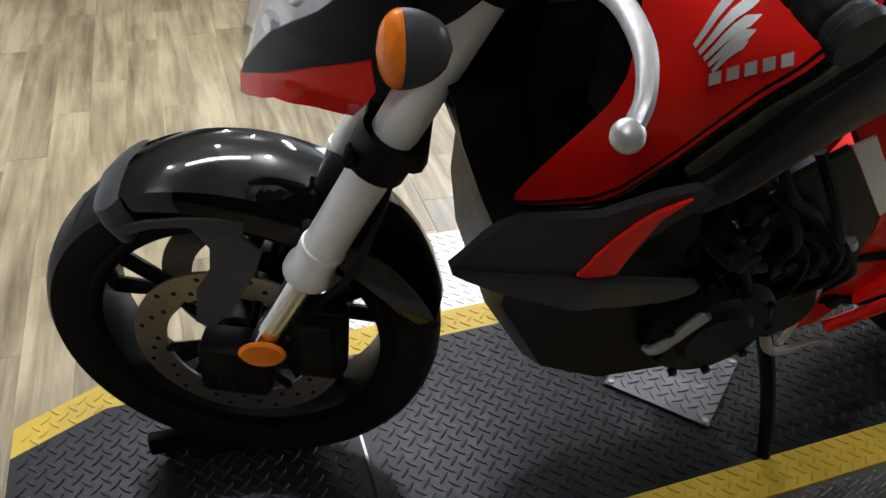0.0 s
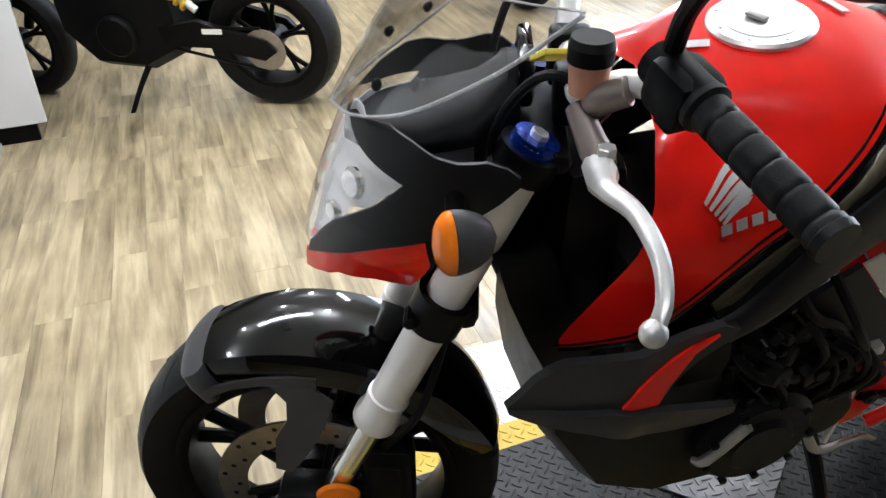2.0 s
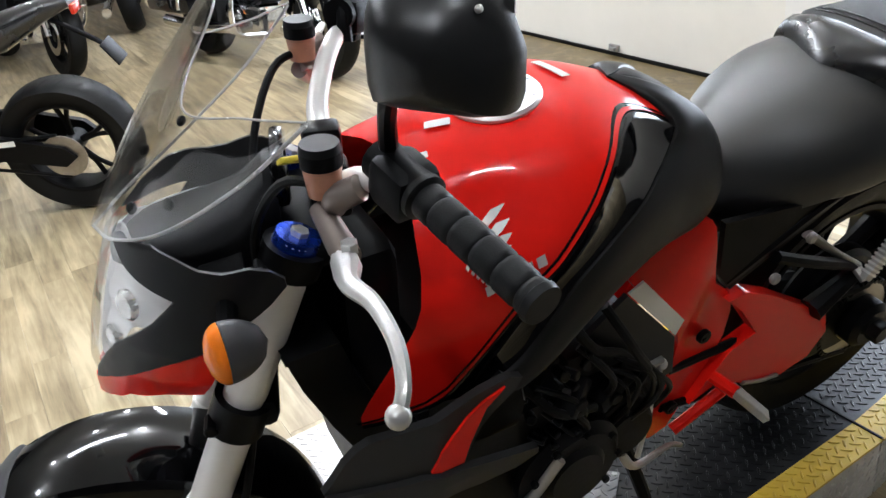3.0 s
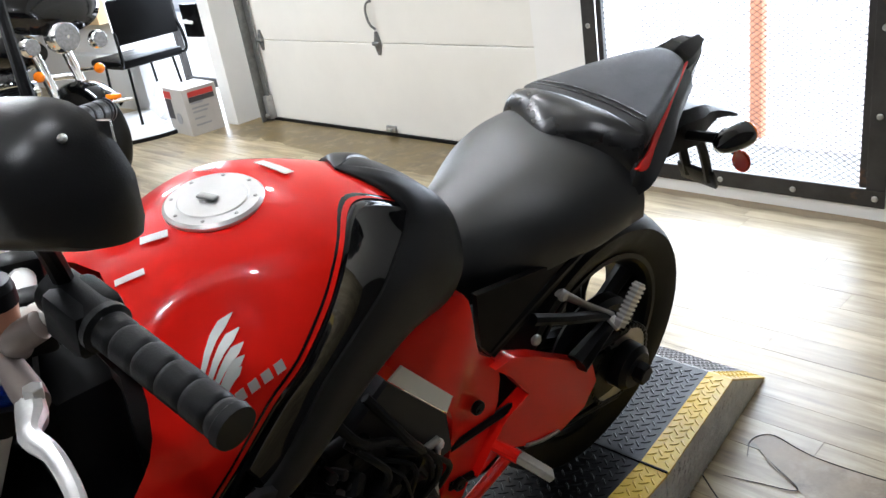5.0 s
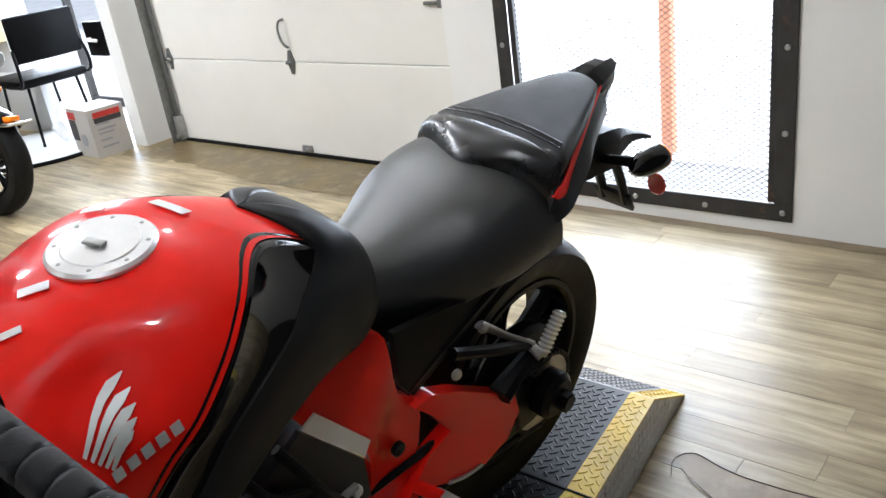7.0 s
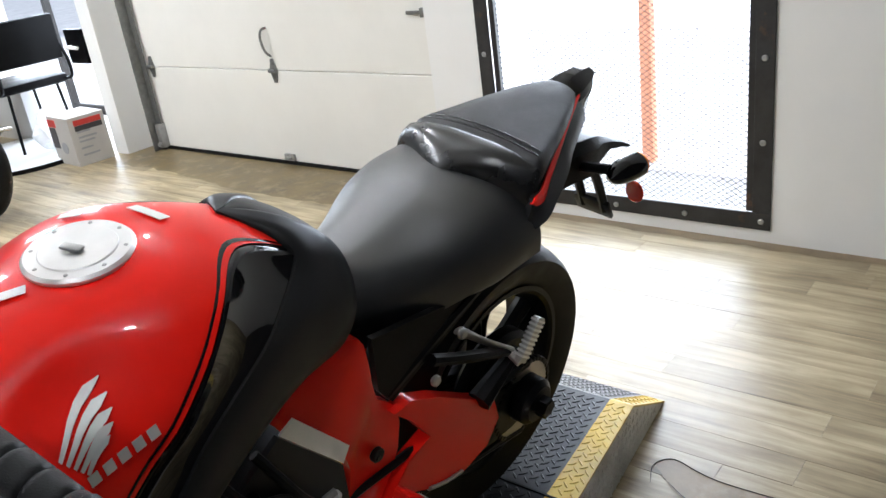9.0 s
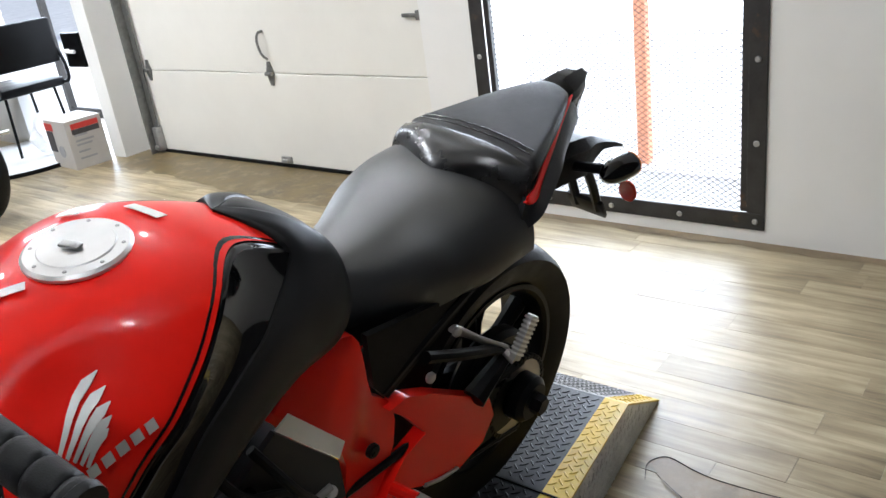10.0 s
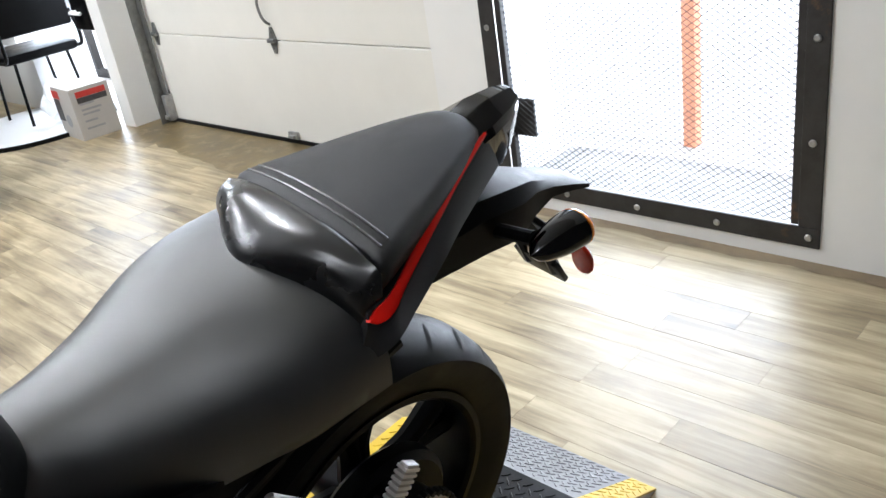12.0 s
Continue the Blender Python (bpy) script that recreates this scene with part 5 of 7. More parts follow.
def emblem_quad(name, pts, s, label):
    bm = bmesh.new()
    vs = [bm.verts.new((s * (tank_x(y, z) + 0.0035), y, z)) for y, z in pts]
    n = len(pts) // 2
    for k in range(n - 1):
        bm.faces.new((vs[k], vs[k + 1], vs[2 * n - 2 - k], vs[2 * n - 1 - k]))
    bm.normal_update()
    bmesh.ops.solidify(bm, geom=bm.faces, thickness=0.0015)
    part(name, bm, EMBLEM, tank, label)


for s in (1, -1):
    for k in range(5):
        root = Vector((0.451 + 0.0045 * k, 0.9278 - 0.0047 * k))
        tip = Vector((0.5255 - 0.0012 * k * k - 0.0005 * k, 0.9785 - 0.0142 * k + 0.0008 * k * k))
        d = tip - root
        e = Vector((-d.y, d.x)).normalized()
        up, dn = [], []
        for i in range(6):
            v = i / 5
            p = root + d * v + e * 0.003 * math.sin(v * math.pi)
            hw = 0.0017 + 0.0022 * v - 0.0036 * max(0.0, v - 0.8) / 0.2
            up.append(tuple(p + e * hw))
            dn.append(tuple(p - e * hw))
        emblem_quad("emblem_feather", up + dn[::-1], s, "silver wing emblem feather")
    for k in range(5):
        c = Vector((0.4729 + 0.0173 * k, 0.9025 + 0.0052 * k))
        d, e = Vector((0.94, 0.3)) * 0.0062, Vector((-0.1, 0.99)) * 0.006
        emblem_quad("emblem_bar", [tuple(c - d + e), tuple(c + d + e), tuple(c + d - e), tuple(c - d - e)], s, "plain silver emblem bar")


SEAT_X = -0.02
SEAT_Y = (0.84, 0.92, 1.0, 1.1, 1.2, 1.28, 1.37)
SEAT_W = list(zip(SEAT_Y, (0.083, 0.09, 0.102, 0.134, 0.177, 0.196, 0.2)))
SEAT_T = list(zip(SEAT_Y, (0.88, 0.862, 0.849, 0.866, 0.898, 0.914, 0.92)))


def seat_z(x, y):
    """Height of the rider seat's skin."""
    u = min(1, abs(x - SEAT_X) / lerp(SEAT_W, y))
    return lerp(SEAT_T, y) - 0.14 + 0.14 * (1 - u ** 2.47) ** (1 / 2.47)


bm = bmesh.new()
rings = []
for k in range(45):
    y = 0.84 + (1.36 - 0.84) * k / 44
    w, top = lerp(SEAT_W, y), lerp(SEAT_T, y)
    ring = []
    for j in range(33):
        a = math.pi * j / 32
        c, sn = math.cos(a), math.sin(a)
        x = SEAT_X + w * math.copysign(abs(c) ** (2 / 2.47), c)
        ring.append((x, y, top - 0.14 + 0.14 * abs(sn) ** (2 / 2.47)))
    low = lerp([(0.84, 0.74), (0.95, 0.755), (1.1, 0.745), (1.25, 0.748), (1.36, 0.775)], y)
    ring += [(SEAT_X - w * 0.86, y, low), (SEAT_X + w * 0.86 + 0.012, y, low)]
    rings.append(ring)
loft(bm, rings)
part("rider_seat", bm, VINYL, bike, "grey-black textured rider seat", angle=50)

# padded bolster with a lobe on each side of its forward point
BOL_F = [(-1.0, 1.358), (-0.65, 1.328), (-0.3, 1.296), (0.0, 1.28), (0.3, 1.294), (0.65, 1.318), (1.0, 1.342)]
bm = bmesh.new()
grid = []
for i in range(15):
    v = i / 14
    row = []
    for j in range(41):
        u = 2 * j / 40 - 1
        fx = -0.012 + 0.166 * u
        fy = lerp(BOL_F, u)
        f = Vector((fx, fy, seat_z(fx, fy) - 0.004))
        r = Vector((0.153 * u, 1.378 - 0.004 * u * u, 0.956 - 0.022 * abs(u) ** 2.5))
        p = f.lerp(r, v)
        lift = 0.021 * math.sin(math.pi * v ** 0.8) * (1 - 0.4 * u ** 6)
        lobe = 0.0045 * math.sin(math.pi * v) * (math.exp(-((abs(u) - 0.5) / 0.28) ** 2) - 0.55 * math.exp(-(u / 0.16) ** 2) * (1 - v))
        p += Vector((0, -0.45, 0.9)) * (lift + lobe)
        if i == 14:
            p.z -= 0.008
        row.append(bm.verts.new(p))
    ends = [bm.verts.new(row[0].co + Vector((0.006, 0.004, -0.07))), bm.verts.new(row[-1].co + Vector((-0.006, 0.004, -0.07)))]
    grid.append([ends[0]] + row + [ends[1]])
for a, b in zip(grid, grid[1:]):
    for j in range(42):
        bm.faces.new((a[j], a[j + 1], b[j + 1], b[j]))
part("seat_bolster", bm, VINYL2, bike, "shiny black seat bolster", angle=75)

PIL_W = [(1.376, 0.15), (1.386, 0.153), (1.45, 0.131), (1.55, 0.095), (1.63, 0.062), (1.66, 0.046), (1.672, 0.034)]
PIL_T = [(1.376, 0.95), (1.386, 0.957), (1.45, 0.966), (1.55, 0.978), (1.63, 0.986), (1.66, 0.984), (1.672, 0.974)]
bm = bmesh.new()
rings = []
for k in range(41):
    y = 1.376 + (1.672 - 1.376) * k / 40
    w, top = lerp(PIL_W, y), lerp(PIL_T, y)
    ring = []
    for j in range(25):
        u = 2 * j / 24 - 1
        c = math.copysign(abs(u) ** 0.6, u)
        ring.append((w * c, y, top - 0.016 * abs(c) ** 2.2 - 0.016 * max(0.0, (abs(c) - 0.9) / 0.1) ** 2.2))
    ring += [(w * 0.97, y, top - 0.055), (w * 0.86, y, top - 0.075), (-w * 0.86, y, top - 0.075), (-w * 0.97, y, top - 0.055)]
    rings.append(ring)
loft(bm, rings)
pillion = part("pillion_seat", bm, VINYL3, bike, "black textured pillion seat", angle=50)
for dy in (0.0, 0.014):
    bm = bmesh.new()
    y = 1.392 + dy
    tube(bm, [(lerp(PIL_W, y) * c, y, lerp(PIL_T, y) - 0.016 * abs(c) ** 2.2 + 0.0002) for c in (-0.88, -0.6, -0.3, 0, 0.3, 0.6, 0.88)], 0.0021, 6, 30)
    part("seam_piping", bm, VINYL2, pillion)


STRIPE_IN = [(0.158, 1.346, 0.886), (0.148, 1.389, 0.889), (0.124, 1.45, 0.911), (0.1, 1.515, 0.934), (0.072, 1.587, 0.952), (0.042, 1.67, 0.966)]
STRIPE_OUT = [(0.165, 1.337, 0.872), (0.163, 1.376, 0.867), (0.145, 1.42, 0.884), (0.116, 1.495, 0.912), (0.084, 1.575, 0.938), (0.045, 1.672, 0.96)]
TAIL_LOW = [(0.155, 1.322, 0.812), (0.183, 1.362, 0.842), (0.178, 1.405, 0.87), (0.152, 1.478, 0.89), (0.114, 1.555, 0.895), (0.058, 1.69, 0.91)]
TI, TO, TL = smooth_path(STRIPE_IN, 28), smooth_path(STRIPE_OUT, 28), smooth_path(TAIL_LOW, 28)
bm = bmesh.new()
rings = []
for k in range(29):
    a, b, c = TI[k], TO[k], TL[k]
    half = [a + Vector((-0.03, 0, -0.012)), a + Vector((-0.008, 0, -0.008)), a + Vector((-0.006, 0, 0.001)), a, a.lerp(b, 0.5), b, b.lerp(c, 0.15) + Vector((0.001, 0, 0)), b.lerp(c, 0.6) + Vector((0.003, 0, 0.001)), c, c + Vector((-0.012, 0, -0.008)), c + Vector((-0.05 * min(1, c.x / 0.1), 0, -0.004))]
    rings.append(half + [Vector((-p.x, p.y, p.z)) for p in reversed(half)])
loft(bm, rings)
tail = part("tail_cowl", bm, SHROUD, bike, "satin grey tail cowl", angle=30)
bm = bmesh.new()
rings = []
for y, w, top, edge, low in ((1.63, 0.05, 0.955, 0.948, 0.9), (1.655, 0.052, 0.978, 0.958, 0.89), (1.69, 0.05, 0.992, 0.964, 0.885), (1.74, 0.038, 0.995, 0.972, 0.88), (1.768, 0.026, 0.993, 0.978, 0.9), (1.773, 0.02, 0.985, 0.97, 0.91)):
    half = [(w * 0.3, top), (w * 0.9, edge + 0.006), (w, edge - 0.008), (w * 0.86, (edge + low) / 2), (w * 0.6, low)]
    rings.append([(x, y, z) for x, z in half] + [(-x, y, z) for x, z in reversed(half)])
loft(bm, rings)
part("tail_tip", bm, GLOSS, tail, "gloss black pointed tail tip", angle=25)
bm = bmesh.new()
rings = []
for k in range(29):
    a, b = TI[k], TO[k]
    e = (b - a).normalized()
    out = e.cross(TI[min(k + 1, 28)] - TI[max(k - 1, 0)]).normalized()
    out = out if out.x + out.z > 0 else -out
    lo, hi = (0.42, 0.58) if k == 0 else (0.2, 0.8) if k == 1 else (0.06, 0.94)
    p, q = a.lerp(b, lo), a.lerp(b, hi)
    rings.append([p - out * 0.003, p + out * 0.003, p.lerp(q, 0.5) + out * 0.0048, q + out * 0.003, q - out * 0.003])
loft(bm, rings)
part("tail_stripe", bm, RED, tail, "red tail flash", angle=50)

# rear mudguard, plate holder and rear lights
bm = bmesh.new()
rings = []
for y, w, z, h in ((1.55, 0.06, 0.84, 0.07), (1.66, 0.068, 0.856, 0.085), (1.74, 0.07, 0.848, 0.085), (1.8, 0.05, 0.83, 0.06), (1.85, 0.046, 0.81, 0.026), (1.91, 0.045, 0.787, 0.016), (1.972, 0.036, 0.758, 0.01)):
    rings.append([(w, y, z - h), (w, y, z - h * 0.25), (w * 0.7, y, z), (-w * 0.7, y, z), (-w, y, z - h * 0.25), (-w, y, z - h)])
loft(bm, rings)
guard = part("rear_mudguard", bm, PLASTIC, bike, "black rear mudguard arm")
bm = bmesh.new()
tube(bm, [(0.03, 1.76, 0.8), (0.03, 1.84, 0.7), (0.03, 1.9, 0.6)], 0.012, 8)
tube(bm, [(-0.03, 1.76, 0.8), (-0.03, 1.84, 0.7), (-0.03, 1.9, 0.6)], 0.012, 8)
box(bm, -0.05, 0.05, -0.006, 0.006, -0.032, 0.032, 0.003, pose(0, 1.895, 0.605, 35))
part("plate_bracket", bm, BLACKMETAL, guard)
for s in (1, -1):
    bm = bmesh.new()
    tube(bm, [(s * 0.04, 1.68, 0.8), (s * 0.13, 1.69, 0.815)], 0.012, 10)
    ri = part("rear_indicator", bm, PLASTIC, guard, "black rear indicator with amber lens")
    for nm, ys, mt in (("housing", [1.765, 1.66], GLOSS), ("lens", [1.767, 1.787], ORANGE)):
        bm = bmesh.new()
        rings = []
        for k in range(8):
            u = k / 7
            rad = math.sqrt(max(0.001, 1 - u * u))
            rings.append([(s * 0.15 + 0.034 * rad * math.cos(a), ys[0] + (ys[1] - ys[0]) * u, 0.808 + 0.03 * rad * math.sin(a)) for a in [2 * math.pi * j / 20 for j in range(20)]])
        loft(bm, rings)
        part(nm, bm, mt, ri)
bm = bmesh.new()
tube(bm, [(0.03, 1.8, 0.765), (0.085, 1.825, 0.735), (0.13, 1.828, 0.726)], 0.006, 8)
part("reflector_stalk", bm, BLACKMETAL, guard)
bm = bmesh.new()
disc(bm, (0.138, 1.818, 0.718), (0.25, 1, 0.05), 0.026, 0.009, 24, 0.003)
part("rear_reflector", bm, REDLENS, guard, "round red rear reflector")
bm = bmesh.new()
box(bm, -0.02, 0.02, 1.735, 1.747, 0.91, 0.945, 0.005)
part("tail_light", bm, REDLENS, tail)

# ---- frame, engine and rear end ----
def shroud_x(y, z):
    return 0.168 + 0.075 * max(0.0, min(1.0, (y - 0.225) / 0.14)) ** 0.8 - 0.25 * max(0.0, 0.66 - z) * max(0.0, min(1.0, (y - 0.3) / 0.1))


side("shroud", [(0.231, 0.641), (0.247, 0.677), (0.259, 0.706), (0.275, 0.732), (0.291, 0.748), (0.323, 0.76), (0.36, 0.774), (0.395, 0.786), (0.429, 0.796), (0.47, 0.8), (0.49, 0.79), (0.48, 0.772), (0.449, 0.75), (0.43, 0.73), (0.415, 0.7), (0.405, 0.676), (0.345, 0.676), (0.269, 0.654)], SHROUD, 0.0, bike, "pointed black radiator shroud", 0.012, 3, shroud_x)
side("shroud_flash", [(0.356, 0.682), (0.37, 0.718), (0.387, 0.741), (0.407, 0.764), (0.429, 0.779), (0.462, 0.79), (0.434, 0.766), (0.422, 0.738), (0.411, 0.712), (0.402, 0.68)], RED, 0.012, bike, "red flash on the shroud", 0.004, 2, shroud_x)
side("shroud_blade", [(0.231, 0.641), (0.269, 0.656), (0.319, 0.669), (0.345, 0.678), (0.397, 0.675), (0.46, 0.658), (0.522, 0.636), (0.526, 0.615), (0.494, 0.6), (0.435, 0.604), (0.387, 0.616), (0.327, 0.629), (0.273, 0.634)], SHROUD, 0.01, bike, "satin grey shroud blade", 0.012, 2, shroud_x)
side("shroud_recess", [(0.405, 0.672), (0.415, 0.7), (0.43, 0.73), (0.449, 0.75), (0.48, 0.772), (0.51, 0.74), (0.52, 0.69), (0.51, 0.65), (0.46, 0.655)], PLASTIC, -0.028, bike, "black recess behind the shroud", 0.008, 2, shroud_x)
bm = bmesh.new()
loft(bm, [[(0.15, y0, z), (0.15, y0 + 0.07, z), (-0.15, y0 + 0.07, z), (-0.15, y0, z)] for z, y0 in ((0.56, 0.335), (0.65, 0.298), (0.72, 0.268), (0.8, 0.238), (0.86, 0.222))])
rad = part("radiator", bm, PLASTIC, bike, "black radiator", smooth=False)
for k in range(16):
    z = 0.58 + k * 0.0172
    y0 = 0.335 - (z - 0.56) * 0.385
    bm = bmesh.new()
    box(bm, -0.135, 0.135, y0 - 0.003, y0 + 0.002, z, z + 0.006)
    part("radiator_fin", bm, DARKMETAL, rad, smooth=False)
bm = bmesh.new()
box(bm, -0.12, 0.12, 0.31, 0.4, 0.6, 0.95, 0.03)
part("airbox", bm, PLASTIC, bike)
bm = bmesh.new()
rings = []
for y, w, z0, z1 in ((0.33, 0.14, 0.43, 0.62), (0.4, 0.17, 0.31, 0.62), (0.5, 0.175, 0.26, 0.6), (0.65, 0.17, 0.25, 0.6), (0.78, 0.16, 0.27, 0.6), (0.86, 0.14, 0.32, 0.56)):
    rings.append([(w, y, z0 + 0.06), (w, y, z1), (0, y, z1 + 0.02), (-w, y, z1), (-w, y, z0 + 0.06), (-w * 0.6, y, z0), (w * 0.6, y, z0)])
loft(bm, rings)
part("engine_block", bm, DARKMETAL, bike, "dark engine block")
bm = bmesh.new()
box(bm, -0.16, 0.16, 0.4, 0.62, 0.6, 0.8, 0.03)
part("cylinder_head", bm, DARKMETAL, bike)
bm = bmesh.new()
disc(bm, (0.185, 0.64, 0.44), (1, 0, 0), 0.1, 0.05, 40, 0.015)
disc(bm, (0.205, 0.64, 0.44), (1, 0, 0), 0.06, 0.03, 32, 0.01)
part("generator_cover", bm, DARKMETAL, bike, "round dark generator cover")
bm = bmesh.new()
disc(bm, (0.155, 0.78, 0.42), (1, 0, 0), 0.062, 0.05, 32, 0.012)
part("sprocket_cover", bm, DARKMETAL, bike)
bm = bmesh.new()
tube(bm, [(0.2, 0.535, 0.425), (0.212, 0.55, 0.435), (0.217, 0.6, 0.51)], [0.005, 0.009, 0.009], 12)
part("coolant_pipe", bm, DULLALLOY, bike, "bright metal pipe")
for k in range(9):
    bm = bmesh.new()
    a = 2 * math.pi * k / 9
    disc(bm, (0.212, 0.64 + 0.088 * math.cos(a), 0.44 + 0.088 * math.sin(a)), (1, 0, 0), 0.007, 0.01, 8, 0.001)
    part("cover_bolt", bm, DARKMETAL, bike)
for k, (x, y, z) in enumerate(((0.16, 0.66, 0.66), (0.17, 0.72, 0.56), (0.18, 0.64, 0.6))):
    bm = bmesh.new()
    box(bm, -0.02, 0.02, -0.035, 0.035, -0.02, 0.02, 0.008, pose(x, y, z, 20 * k, 0, 15 * k))
    disc(bm, (x + 0.022, y, z), (1, 0, 0), 0.012, 0.012, 10, 0.002)
    part("throttle_linkage", bm, DARKMETAL, bike)
for pts in ([(0.15, 0.62, 0.78), (0.19, 0.66, 0.7), (0.17, 0.75, 0.62), (0.18, 0.8, 0.52)], [(0.16, 0.7, 0.74), (0.2, 0.74, 0.66), (0.19, 0.78, 0.58), (0.17, 0.72, 0.5)], [(0.14, 0.55, 0.66), (0.2, 0.6, 0.6), (0.19, 0.68, 0.56)]):
    bm = bmesh.new()
    tube(bm, pts, 0.008, 8)
    part("engine_hose", bm, RUBBER, bike)
fit_rng = random.Random(12)
for k in range(26):
    y, z = fit_rng.uniform(0.5, 0.66), fit_rng.uniform(0.5, 0.7)
    r = fit_rng.uniform(0.004, 0.01)
    bm = bmesh.new()
    disc(bm, (0.19 + fit_rng.uniform(-0.02, 0.015), y, z), (1, fit_rng.uniform(-0.5, 0.5), fit_rng.uniform(-0.2, 0.6)), r, fit_rng.uniform(0.012, 0.03), 8 if k % 2 else 14, 0.002)
    part("engine_fitting", bm, (DARKMETAL, BLACKMETAL, DARKMETAL, BLACKMETAL, DARKMETAL, DARKMETAL, DULLALLOY)[k % 7], bike)
for k in range(9):
    y, z = fit_rng.uniform(0.5, 0.8), fit_rng.uniform(0.55, 0.75)
    bm = bmesh.new()
    tube(bm, [(0.17, y, z), (0.2, y + fit_rng.uniform(0.02, 0.06), z - 0.03), (0.195, y + fit_rng.uniform(0.03, 0.09), z - 0.09), (0.17, y + fit_rng.uniform(0, 0.08), z - 0.16)], fit_rng.uniform(0.003, 0.007), 8)
    part("cable", bm, RUBBER, bike)
for s in (1, -1):
    bm = bmesh.new()
    panel(bm, [(0.948, 0.768), (0.938, 0.784), (0.92, 0.79), (0.899, 0.792), (0.875, 0.794), (0.845, 0.79), (0.819, 0.784), (0.791, 0.766), (0.765, 0.745), (0.83, 0.655), (0.88, 0.595), (0.896, 0.55), (0.897, 0.504), (0.894, 0.447), (0.882, 0.38), (0.866, 0.323), (0.874, 0.3), (0.89, 0.288), (0.93, 0.298), (0.957, 0.345), (0.985, 0.4), (1.014, 0.449), (1.029, 0.494), (1.032, 0.552), (1.024, 0.592), (1.004, 0.616), (0.972, 0.644), (0.958, 0.69)], lambda y, z, s=s: s * (0.118 + 0.01 * math.tanh((0.93 - y + 0.3 * (z - 0.6)) * 30) - 0.9 * max(0, z - 0.62) ** 2), 0.02, 3)
    fr = part("frame_plate", bm, RED, bike, "red swing-arm pivot frame plate")
    bm = bmesh.new()
    panel(bm, [(0.744, 0.744), (0.771, 0.758), (0.877, 0.63), (0.863, 0.602)], lambda y, z, s=s: s * 0.158, 0.004, 1)
    part("silver_strip", bm, SILVER, fr, "brushed silver strip")
    bm = bmesh.new()
    panel(bm, [(0.67, 0.69), (0.743, 0.742), (0.862, 0.6), (0.875, 0.51), (0.78, 0.5), (0.67, 0.6)], lambda y, z, s=s: s * 0.152, 0.01, 1)
    part("frame_guard", bm, SHROUD, fr, "grey plastic frame guard")
    # Dark discs paint in the two shaded holes of the plate.
    for cy, cz in ((0.962, 0.533), (0.917, 0.372)):
        bm = bmesh.new()
        disc(bm, (s * 0.14, cy, cz), (1, 0, 0), 0.014, 0.012, 20, 0.002)
        disc(bm, (s * 0.144, cy - 0.003, cz - 0.003), (1, 0, 0), 0.006, 0.008, 6, 0.001)
        part("pivot_bolt", bm, BLACKMETAL, fr)
    bm = bmesh.new()
    panel(bm, [(1.0, 0.6), (1.045, 0.602), (1.117, 0.563), (1.304, 0.433), (1.326, 0.373), (1.292, 0.32), (1.21, 0.302), (1.11, 0.337), (1.03, 0.385), (0.96, 0.36), (1.04, 0.46), (1.1, 0.48), (1.045, 0.555)], lambda y, z, s=s: s * 0.115, 0.03)
    sw = part("swing_arm", bm, RED, bike, "red swing-arm")
    bm = bmesh.new()
    tube(bm, [(s * 0.147, 1.1, 0.345), (s * 0.148, 1.15, 0.325), (s * 0.148, 1.2, 0.315)], 0.007, 8, None, 0.6)
    part("chain_slider", bm, DULLALLOY, sw, "worn metal slider")
    bm = bmesh.new()
    panel(bm, [(0.96, 0.775), (1.21, 0.735), (1.225, 0.71), (1.01, 0.615), (0.975, 0.66)], lambda y, z, s=s: s * 0.12, 0.012)
    part("subframe_cover", bm, PLASTIC, bike, "black plastic subframe cover")
    bm = bmesh.new()
    tube(bm, [(s * 0.12, 1.0, 0.63), (s * 0.125, 1.2, 0.72), (s * 0.12, 1.42, 0.78)], 0.014, 10)
    part("subframe_tube", bm, BLACKMETAL, bike)
    # pillion peg hanger
    bm = bmesh.new()
    tube(bm, [(s * 0.12, 1.2, 0.655), (s * 0.14, 1.26, 0.606), (s * 0.155, 1.33, 0.552)], [0.012, 0.009, 0.011], 10, 12, 0.55)
    for c in ((s * 0.13, 1.2, 0.652), (s * 0.14, 1.115, 0.6)):
        disc(bm, c, (s, 0, 0), 0.011, 0.012, 14, 0.003)
    hg = part("peg_hanger", bm, DULLALLOY, bike, "bright alloy pillion peg hanger")
    bm = bmesh.new()
    tube(bm, [(s * 0.14, 1.1, 0.655), (s * 0.15, 1.2, 0.61), (s * 0.15, 1.33, 0.55)], 0.012, 8)
    tube(bm, [(s * 0.15, 1.24, 0.475), (s * 0.15, 1.3, 0.505), (s * 0.15, 1.36, 0.535)], [0.026, 0.02, 0.014], 8)
    part("hanger_arm", bm, BLACKMETAL, hg)
    bm = bmesh.new()
    pa, pb = Vector((s * 0.178, 1.33, 0.535)), Vector((s * 0.178, 1.388, 0.614))
    turn = (pb - pa).to_track_quat("Z", "Y").to_matrix().to_4x4()
    box(bm, -0.008, 0.008, -0.014, 0.014, 0.0, (pb - pa).length, 0.003, Matrix.Translation(pa) @ turn)
    rib = bmesh.new()
    for k in range(9):
        box(rib, -0.0092, 0.0092, -0.0152, 0.0152, 0.012 + k * 0.0095, 0.0165 + k * 0.0095, 0, Matrix.Translation(pa) @ turn)
    tube(bm, [(s * 0.15, 1.33, 0.55), (s * 0.182, 1.328, 0.536)], 0.01, 10)
    part("pillion_peg", bm, DULLALLOY, hg, "folded ribbed alloy pillion peg")
